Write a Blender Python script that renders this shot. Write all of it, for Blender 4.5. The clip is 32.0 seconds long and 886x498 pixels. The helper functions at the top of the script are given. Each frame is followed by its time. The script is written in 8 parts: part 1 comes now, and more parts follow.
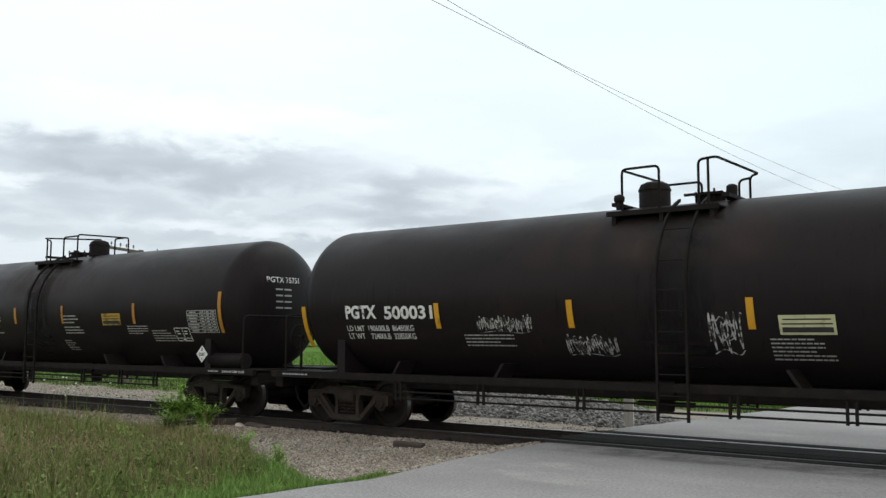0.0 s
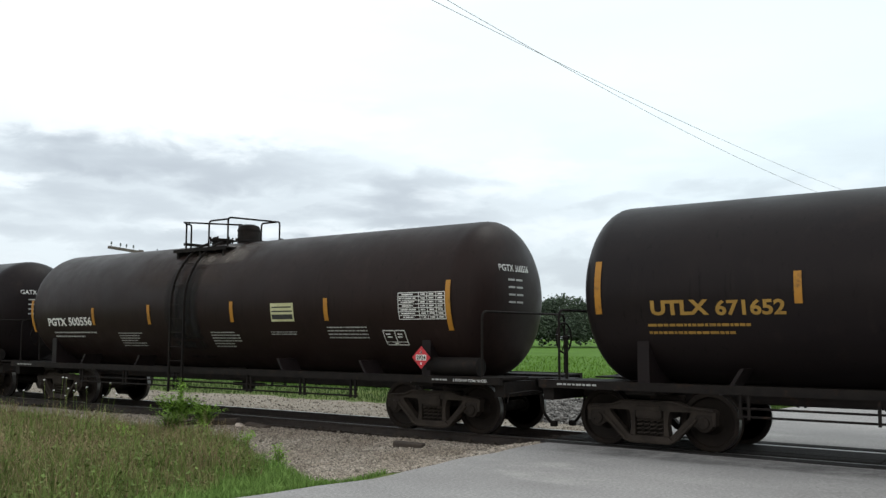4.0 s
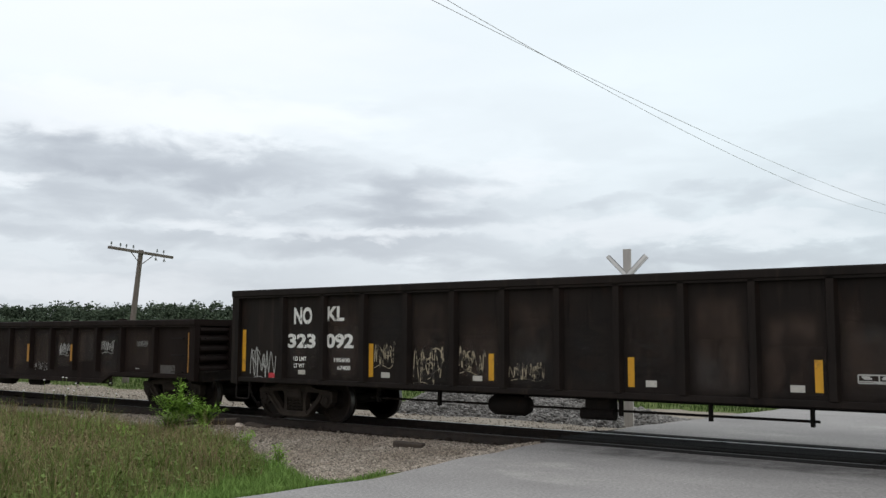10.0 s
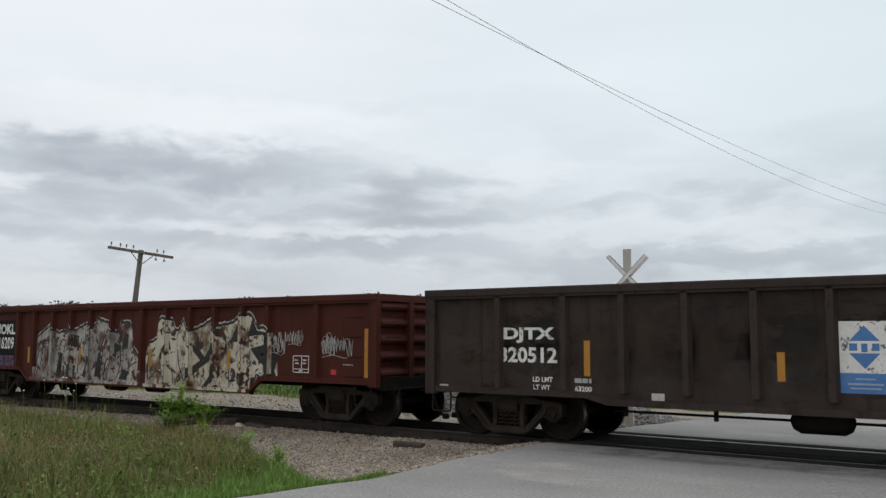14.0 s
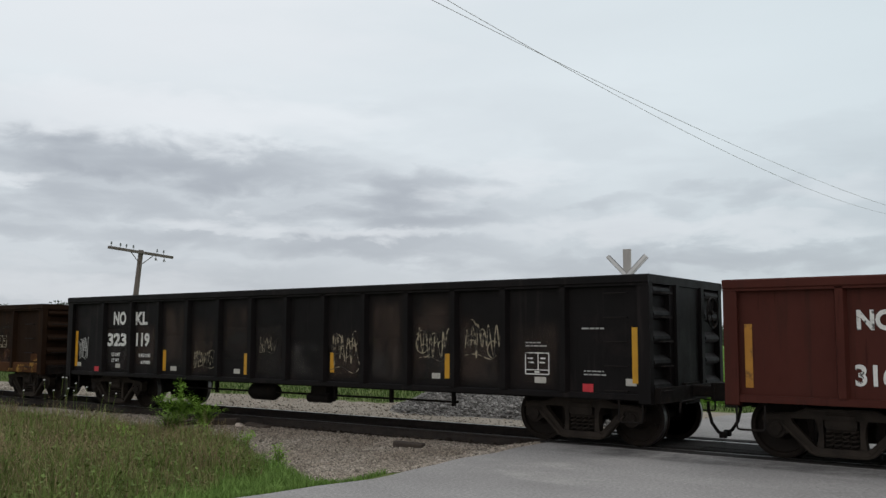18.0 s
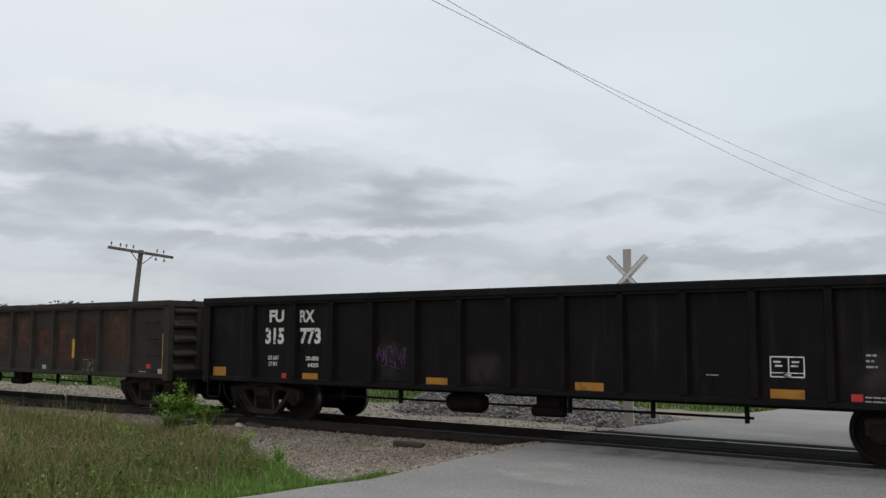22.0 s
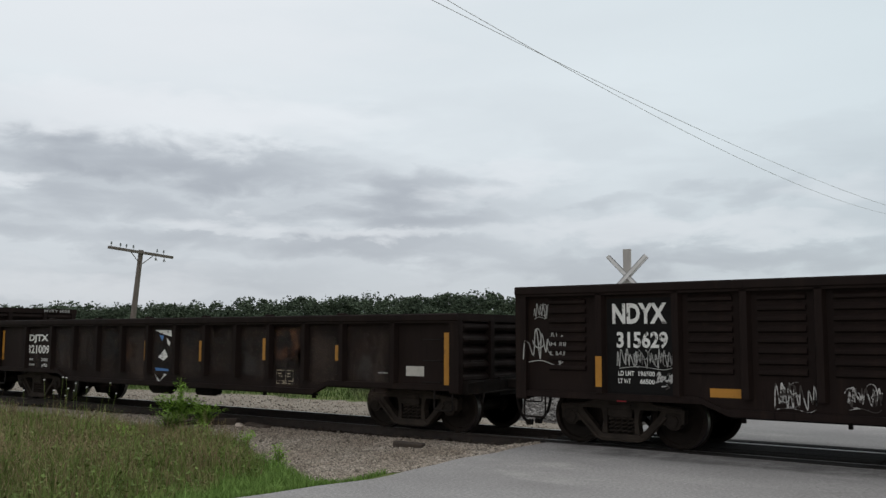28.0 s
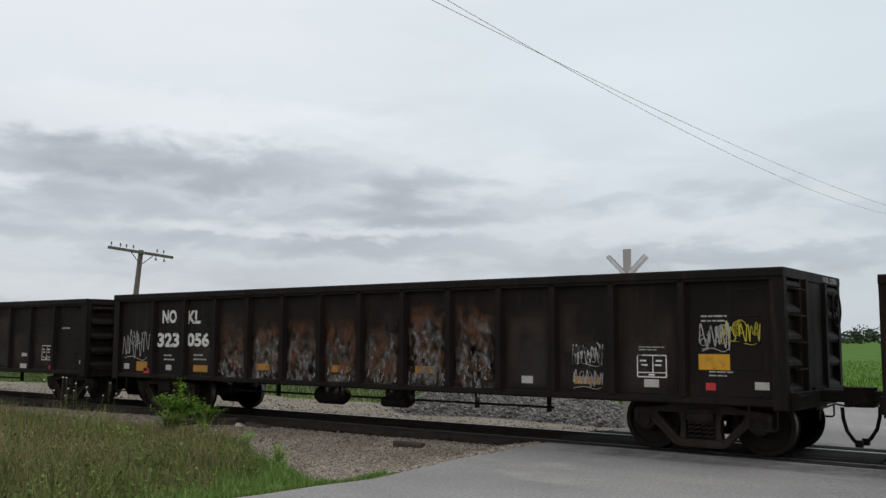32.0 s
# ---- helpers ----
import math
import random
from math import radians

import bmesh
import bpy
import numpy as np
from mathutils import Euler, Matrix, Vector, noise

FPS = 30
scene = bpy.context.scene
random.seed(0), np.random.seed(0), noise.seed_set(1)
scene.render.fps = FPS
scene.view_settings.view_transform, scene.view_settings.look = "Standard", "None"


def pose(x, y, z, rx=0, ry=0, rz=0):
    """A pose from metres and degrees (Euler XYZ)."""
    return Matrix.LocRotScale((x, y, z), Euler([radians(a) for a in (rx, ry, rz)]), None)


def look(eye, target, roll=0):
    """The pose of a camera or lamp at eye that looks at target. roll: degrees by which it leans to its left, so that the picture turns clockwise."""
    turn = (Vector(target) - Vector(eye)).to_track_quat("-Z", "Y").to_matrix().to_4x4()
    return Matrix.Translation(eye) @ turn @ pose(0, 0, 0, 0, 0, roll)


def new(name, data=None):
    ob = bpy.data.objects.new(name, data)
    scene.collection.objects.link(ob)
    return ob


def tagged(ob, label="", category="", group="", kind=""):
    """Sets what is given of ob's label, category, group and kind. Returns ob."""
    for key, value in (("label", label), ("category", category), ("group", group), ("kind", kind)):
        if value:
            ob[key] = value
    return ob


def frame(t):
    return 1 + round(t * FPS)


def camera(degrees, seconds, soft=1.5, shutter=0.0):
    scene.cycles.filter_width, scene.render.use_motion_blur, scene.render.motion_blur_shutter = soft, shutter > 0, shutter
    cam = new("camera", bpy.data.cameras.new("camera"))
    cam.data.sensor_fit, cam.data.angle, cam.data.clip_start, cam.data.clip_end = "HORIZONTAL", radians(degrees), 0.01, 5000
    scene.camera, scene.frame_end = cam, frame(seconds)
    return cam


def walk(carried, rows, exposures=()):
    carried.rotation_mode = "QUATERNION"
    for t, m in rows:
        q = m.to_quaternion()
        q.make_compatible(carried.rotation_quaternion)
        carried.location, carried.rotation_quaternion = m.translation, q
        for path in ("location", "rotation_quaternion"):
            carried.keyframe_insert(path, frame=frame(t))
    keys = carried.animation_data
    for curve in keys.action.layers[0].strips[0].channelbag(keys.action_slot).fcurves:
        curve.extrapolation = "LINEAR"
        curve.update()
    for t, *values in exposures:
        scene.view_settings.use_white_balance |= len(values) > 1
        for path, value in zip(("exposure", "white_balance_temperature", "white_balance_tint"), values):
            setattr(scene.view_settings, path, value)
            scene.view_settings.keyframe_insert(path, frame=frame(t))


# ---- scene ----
cam = camera(52.03, 32.0, soft=1.4)
EYE = pose(0, -14.70, 1.745, 90, 0, 36.59) @ pose(0, 0, 0, 5.577, 0, 0) @ pose(0, 0, 0, 0, 0, 0.184)
walk(cam, [(0.0, EYE), (32.0, EYE)], exposures=[(0.0, 0.30, 6330, 7), (3.0, 0.36, 6330, 7), (5.0, 0.42, 6330, 7), (7.8, 0.44, 6330, 7), (9.3, 0.28, 6380, 9), (11.0, 0.14, 6420, 10), (13.5, 0.04, 6420, 10), (16.0, -0.02, 6420, 10), (18.5, -0.09, 6420, 10), (27.0, -0.09, 6420, 10), (32.0, -0.07, 6420, 10)])


# The train's way along the track (x) since the start, in metres.
def gone(t):
    k = t / 32.0
    return 318.254 * k - 1.602 * k * k + 2.112 * k ** 3


# ---- sky and light: a bright overcast afternoon ----
SUN_UP, SUN_AROUND = 58.0, 20.0
world = bpy.data.worlds.new("overcast_sky")
scene.world = world
world.use_nodes = True
wn, wl = world.node_tree.nodes, world.node_tree.links
wn.clear()


def wnode(kind, **values):
    n = wn.new(kind)
    for k, v in values.items():
        n.inputs[k].default_value = v
    return n


def wmath(op, a, b):
    n = wn.new("ShaderNodeMath")
    n.operation = op
    for i, v in enumerate((a, b)):
        if isinstance(v, (int, float)):
            n.inputs[i].default_value = v
        else:
            wl.new(v, n.inputs[i])
    return n.outputs[0]


def wramp(fac, stops):
    n = wn.new("ShaderNodeValToRGB")
    n.color_ramp.interpolation = "EASE"
    while len(n.color_ramp.elements) < len(stops):
        n.color_ramp.elements.new(0.5)
    for e, (p, c) in zip(n.color_ramp.elements, stops):
        e.position, e.color = p, (*c, 1)
    wl.new(fac, n.inputs[0])
    return n.outputs[0]


def wmix(fac, a, b, blend="MIX"):
    n = wn.new("ShaderNodeMix")
    n.data_type, n.blend_type = "RGBA", blend
    for sock, v in ((n.inputs[0], fac), (n.inputs[6], a), (n.inputs[7], b)):
        if isinstance(v, (int, float)):
            sock.default_value = v
        elif isinstance(v, tuple):
            sock.default_value = (*v, 1)
        else:
            wl.new(v, sock)
    return n.outputs[2]


nishita = wn.new("ShaderNodeTexSky")
nishita.sky_type, nishita.sun_disc = "NISHITA", False
nishita.sun_elevation, nishita.sun_rotation = radians(SUN_UP), radians(SUN_AROUND)
way = wn.new("ShaderNodeTexCoord").outputs["Generated"]
split = wn.new("ShaderNodeSeparateXYZ")
wl.new(way, split.inputs[0])
up = split.outputs[2]
def streaks(flatness, scale, detail, rough, shift, warp):
    """Noise over the sky's directions, drawn out along the horizon."""
    m = wn.new("ShaderNodeMapping")
    m.inputs["Location"].default_value = shift
    m.inputs["Scale"].default_value = (1, 1, flatness)
    wl.new(way, m.inputs[0])
    n = wnode("ShaderNodeTexNoise", Scale=scale, Detail=detail, Roughness=rough, Distortion=warp)
    wl.new(m.outputs[0], n.inputs["Vector"])
    return n.outputs[0]


banks = streaks(3.9, 2.7, 4, 0.45, (1.3, 0.4, 0.10), 0.15)
wisps = streaks(4.2, 6.5, 5, 0.52, (4.1, 2.2, 0.7), 0.2)
puffs = streaks(2.6, 13.0, 6, 0.56, (2.2, 5.1, 1.7), 0.3)
body = wmath("ADD", wmath("MULTIPLY", banks, 0.64), wmath("MULTIPLY", wisps, 0.36))
# the grey undersides hang in a belt above the horizon, heaviest on the woods' side
belt = wramp(up, [(0.0, (0.45, 0.45, 0.45)), (0.07, (0.75, 0.75, 0.75)), (0.155, (1, 1, 1)), (0.20, (0.75, 0.75, 0.75)), (0.27, (0.12, 0.12, 0.12)), (0.45, (0.0, 0.0, 0.0))])
west = wmath("ADD", wmath("MULTIPLY", split.outputs[0], -0.9), wmath("MULTIPLY", split.outputs[1], 0.1))
heavy = wmath("MULTIPLY", belt, wmath("ADD", 0.30, wmath("MULTIPLY", wmath("MAXIMUM", west, 0.0), 0.40)))
streaky = wmath("MULTIPLY", wramp(body, [(0.40, (0, 0, 0)), (0.50, (0.5, 0.5, 0.5)), (0.62, (1, 1, 1))]), heavy)
# single long cloud banks with ragged edges: u runs along the horizon, v upwards
u_ = wmath("ADD", wmath("MULTIPLY", split.outputs[0], 0.803), wmath("MULTIPLY", split.outputs[1], 0.596))
u_ = wmath("ADD", u_, wmath("MULTIPLY", wmath("SUBTRACT", wisps, 0.5), 0.34))
v_ = wmath("ADD", up, wmath("MULTIPLY", wmath("SUBTRACT", puffs, 0.5), 0.075))
v_ = wmath("ADD", v_, wmath("MULTIPLY", wmath("SUBTRACT", banks, 0.5), 0.05))


def bank(u, v, a, b, k):
    """A soft lens of cloud, k deep."""
    x = wmath("DIVIDE", wmath("SUBTRACT", u_, u), a)
    y = wmath("DIVIDE", wmath("SUBTRACT", v_, v), b)
    r = wmath("MAXIMUM", wmath("SUBTRACT", 1.0, wmath("ADD", wmath("MULTIPLY", x, x), wmath("MULTIPLY", y, y))), 0.0)
    return wmath("MULTIPLY", wmath("POWER", r, 1.15), k)


def gather(rows):
    total = bank(*rows[0])
    for row in rows[1:]:
        total = wmath("ADD", total, bank(*row))
    return total


grey = gather([(-0.29, 0.183, 0.23, 0.034, 0.56), (-0.05, 0.164, 0.075, 0.021, 0.38), (-0.36, 0.136, 0.17, 0.024, 0.42), (-0.02, 0.134, 0.15, 0.021, 0.40), (-0.098, 0.097, 0.24, 0.020, 0.42), (-0.40, 0.100, 0.16, 0.018, 0.34),
               (0.326, 0.089, 0.15, 0.020, 0.36), (0.183, 0.149, 0.05, 0.014, 0.22), (0.32, 0.152, 0.08, 0.017, 0.24), (0.13, 0.077, 0.20, 0.017, 0.30), (0.40, 0.20, 0.12, 0.03, 0.12), (-0.30, 0.060, 0.24, 0.016, 0.24), (-0.15, 0.330, 0.50, 0.10, 0.12), (0.05, 0.235, 0.18, 0.05, 0.12)])
dark = wmath("MINIMUM", wmath("ADD", wmath("MULTIPLY", streaky, 0.62), grey), 0.9)
clear = wmix(wramp(up, [(0.0, (0, 0, 0)), (0.30, (1, 1, 1))]), (0.64, 0.675, 0.71), (0.86, 0.92, 0.945))
east = wmix(wmath("MULTIPLY", wmath("SUBTRACT", 1.0, wmath("MINIMUM", wmath("MAXIMUM", wmath("MULTIPLY", west, 1.6), 0.0), 1.0)), 0.7), clear, (0.60, 0.705, 0.735))
veil = wmix(dark, east, (0.355, 0.38, 0.425))
# thinner, brighter cloud between and above the banks
pale = gather([(-0.30, 0.36, 0.34, 0.13, 0.55), (-0.29, 0.232, 0.26, 0.036, 0.60), (-0.21, 0.123, 0.06, 0.015, 0.40), (-0.07, 0.113, 0.13, 0.011, 0.40), (0.05, 0.171, 0.08, 0.017, 0.35), (0.24, 0.118, 0.22, 0.016, 0.35), (-0.42, 0.158, 0.10, 0.010, 0.35), (-0.38, 0.055, 0.22, 0.018, 0.35), (0.42, 0.150, 0.08, 0.02, 0.25)])
veil = wmix(wmath("MINIMUM", pale, 0.8), veil, (0.93, 0.945, 0.965))
# the cloud cover behind the camera is evenly grey-white
rear = wmath("MINIMUM", wmath("MAXIMUM", wmath("ADD", wmath("ADD", wmath("MULTIPLY", split.outputs[0], 1.2), wmath("MULTIPLY", split.outputs[1], -1.6)), 0.1), 0.0), 1.0)
veil = wmix(rear, veil, (0.86, 0.835, 0.825))
sky = wmix(0.94, wmix(1.0, nishita.outputs[0], (0.10, 0.10, 0.10), "MULTIPLY"), veil)
back = wnode("ShaderNodeBackground", Strength=1.0)
wl.new(sky, back.inputs[0])
wo = wn.new("ShaderNodeOutputWorld")
wl.new(back.outputs[0], wo.inputs[0])

sun = new("sun", bpy.data.lights.new("sun", "SUN"))
sun.data.energy, sun.data.angle, sun.data.color = 0.6, radians(30), (1.0, 0.96, 0.9)
sa, se = radians(SUN_AROUND), radians(SUN_UP)
sun.matrix_world = look((0, 0, 30), (-30 * math.sin(sa) * math.cos(se), -30 * math.cos(sa) * math.cos(se), 30 - 30 * math.sin(se)))


# ---- materials ----
def surf(name, c1, c2, scale=3.0, rough=0.7, metal=0.0, bump=0.25, bump_scale=60.0, spot=None, spot_scale=2.0, spot_at=0.58, spot_soft=0.12,
         stretch=(1, 1, 1), vary=0.0, island=0.0, fine=0.0, fine_scale=90.0, gloss=0.5, streak=None, streak_at=0.56):
    """A surface of two tones in large patches, with spots of a third, fine grain and relief."""
    m = bpy.data.materials.new(name)
    m.use_nodes = True
    n, l = m.node_tree.nodes, m.node_tree.links
    b = n["Principled BSDF"]
    b.inputs["Roughness"].default_value, b.inputs["Metallic"].default_value = rough, metal
    b.inputs["Specular IOR Level"].default_value = gloss
    tc = n.new("ShaderNodeTexCoord")
    mp = n.new("ShaderNodeMapping")
    mp.inputs["Scale"].default_value = stretch
    l.new(tc.outputs["Object"], mp.inputs[0])

    def nz(s, det=5, ro=0.6, src=mp):
        t = n.new("ShaderNodeTexNoise")
        t.inputs["Scale"].default_value, t.inputs["Detail"].default_value, t.inputs["Roughness"].default_value = s, det, ro
        l.new(src.outputs[0], t.inputs["Vector"])
        return t.outputs[0]

    def mix(f, a, c, blend="MIX"):
        x = n.new("ShaderNodeMix")
        x.data_type, x.blend_type = "RGBA", blend
        for s, v in ((x.inputs[0], f), (x.inputs[6], a), (x.inputs[7], c)):
            if isinstance(v, (int, float)):
                s.default_value = v
            elif isinstance(v, tuple):
                s.default_value = (*v, 1)
            else:
                l.new(v, s)
        return x.outputs[2]

    def ran(f, lo, hi):
        r = n.new("ShaderNodeMapRange")
        r.inputs[1].default_value, r.inputs[2].default_value = lo, hi
        l.new(f, r.inputs[0])
        return r.outputs[0]

    col = mix(ran(nz(scale), 0.35, 0.65), c1, c2)
    if spot:
        f = ran(nz(spot_scale, 7, 0.65), spot_at, spot_at + spot_soft)
        col = mix(f, col, spot)
    if streak:
        ms = n.new("ShaderNodeMapping")
        ms.inputs["Scale"].default_value = (5.0, 5.0, 0.45)
        l.new(tc.outputs["Object"], ms.inputs[0])
        f = ran(nz(1.0, 6, 0.6, ms), streak_at, streak_at + 0.16)
        col = mix(f, col, streak)
        f = ran(nz(2.6, 4, 0.6, ms), 0.60, 0.78)
        col = mix(f, col, tuple(v * 0.45 for v in c1))
    if fine:
        g = ran(nz(fine_scale, 3, 0.7), 0.25, 0.75)
        col = mix(fine, col, mix(1.0, col, mix(g, (0.45, 0.45, 0.45), (1.6, 1.6, 1.6)), "MULTIPLY"))
    for amount, kind, out in ((vary, "ShaderNodeObjectInfo", "Random"), (island, "ShaderNodeNewGeometry", "Random Per Island")):
        if amount:
            o = n.new(kind)
            col = mix(1.0, col, mix(o.outputs[out], (1 - amount,) * 3, (1 + amount,) * 3), "MULTIPLY")
    l.new(col, b.inputs["Base Color"])
    if bump:
        bp = n.new("ShaderNodeBump")
        bp.inputs["Strength"].default_value, bp.inputs["Distance"].default_value = bump, 0.02
        l.new(nz(bump_scale, 6, 0.65), bp.inputs["Height"])
        l.new(bp.outputs[0], b.inputs["Normal"])
    rr = ran(nz(scale * 2.3), 0.2, 0.8)
    ad = n.new("ShaderNodeMapRange")
    ad.inputs[3].default_value, ad.inputs[4].default_value = max(0.05, rough - 0.12), min(1.0, rough + 0.12)
    l.new(rr, ad.inputs[0])
    l.new(ad.outputs[0], b.inputs["Roughness"])
    return m


def flaking(name, pale, pale2, rust, bare, at=0.52, cut=0.56):
    """Old spray paint on steel: pale coat, rust bleeding through in flecks, runs and flaked-off patches."""
    m = surf(name, pale, pale2, 1.6, 0.75, bump=0.2, bump_scale=40)
    n, l = m.node_tree.nodes, m.node_tree.links
    b = n["Principled BSDF"]
    col = b.inputs["Base Color"].links[0].from_socket
    tc = n.new("ShaderNodeTexCoord")
    for scale, stretch, lo, soft, tint in ((1.5, (1, 1, 0.8), at + 0.03, 0.10, rust), (3.4, (1, 1, 1), cut, 0.03, bare), (9.0, (1, 1, 0.5), cut + 0.02, 0.05, rust), (1.0, (9.0, 9.0, 0.5), 0.56, 0.14, tuple(v * 0.45 for v in pale)), (14.0, (1, 1, 0.4), 0.62, 0.04, bare)):
        mp = n.new("ShaderNodeMapping")
        mp.inputs["Scale"].default_value = stretch
        mp.inputs["Location"].default_value = (scale, 0.0, scale * 2)
        l.new(tc.outputs["Object"], mp.inputs[0])
        t = n.new("ShaderNodeTexNoise")
        t.inputs["Scale"].default_value, t.inputs["Detail"].default_value, t.inputs["Roughness"].default_value = scale, 7, 0.62
        l.new(mp.outputs[0], t.inputs["Vector"])
        r = n.new("ShaderNodeMapRange")
        r.inputs[1].default_value, r.inputs[2].default_value = lo, lo + soft
        l.new(t.outputs[0], r.inputs[0])
        x = n.new("ShaderNodeMix")
        x.data_type = "RGBA"
        l.new(r.outputs[0], x.inputs[0])
        l.new(col, x.inputs[6])
        x.inputs[7].default_value = (*tint, 1)
        col = x.outputs[2]
    l.new(col, b.inputs["Base Color"])
    return m


def stain(name, c1, c2, most=0.7, scale=2.0, at=0.42, stretch=(1, 1, 1)):
    """A soft-edged film of dirt or worn paint, thinning out towards its own borders."""
    m = surf(name, c1, c2, scale * 1.5, 0.8, bump=0)
    n, l = m.node_tree.nodes, m.node_tree.links
    b = n["Principled BSDF"]
    tc = n.new("ShaderNodeTexCoord")
    sp = n.new("ShaderNodeSeparateXYZ")
    l.new(tc.outputs["Generated"], sp.inputs[0])

    def mth(op, p, q):
        k = n.new("ShaderNodeMath")
        k.operation, k.use_clamp = op, op == "MULTIPLY"
        for i, v in enumerate((p, q)):
            if isinstance(v, (int, float)):
                k.inputs[i].default_value = v
            else:
                l.new(v, k.inputs[i])
        return k.outputs[0]
    mp = n.new("ShaderNodeMapping")
    mp.inputs["Scale"].default_value = stretch
    l.new(tc.outputs["Object"], mp.inputs[0])
    t = n.new("ShaderNodeTexNoise")
    t.inputs["Scale"].default_value, t.inputs["Detail"].default_value, t.inputs["Roughness"].default_value = scale, 7, 0.65
    l.new(mp.outputs[0], t.inputs["Vector"])
    r = n.new("ShaderNodeMapRange")
    r.inputs[1].default_value, r.inputs[2].default_value, r.inputs[4].default_value = at, at + 0.22, most
    l.new(t.outputs[0], r.inputs[0])
    f = r.outputs[0]
    for s_ in (sp.outputs[0], sp.outputs[2]):
        f = mth("MULTIPLY", f, mth("MULTIPLY", mth("MULTIPLY", s_, mth("SUBTRACT", 1.0, s_)), 6.0))
    l.new(f, b.inputs["Alpha"])
    return m


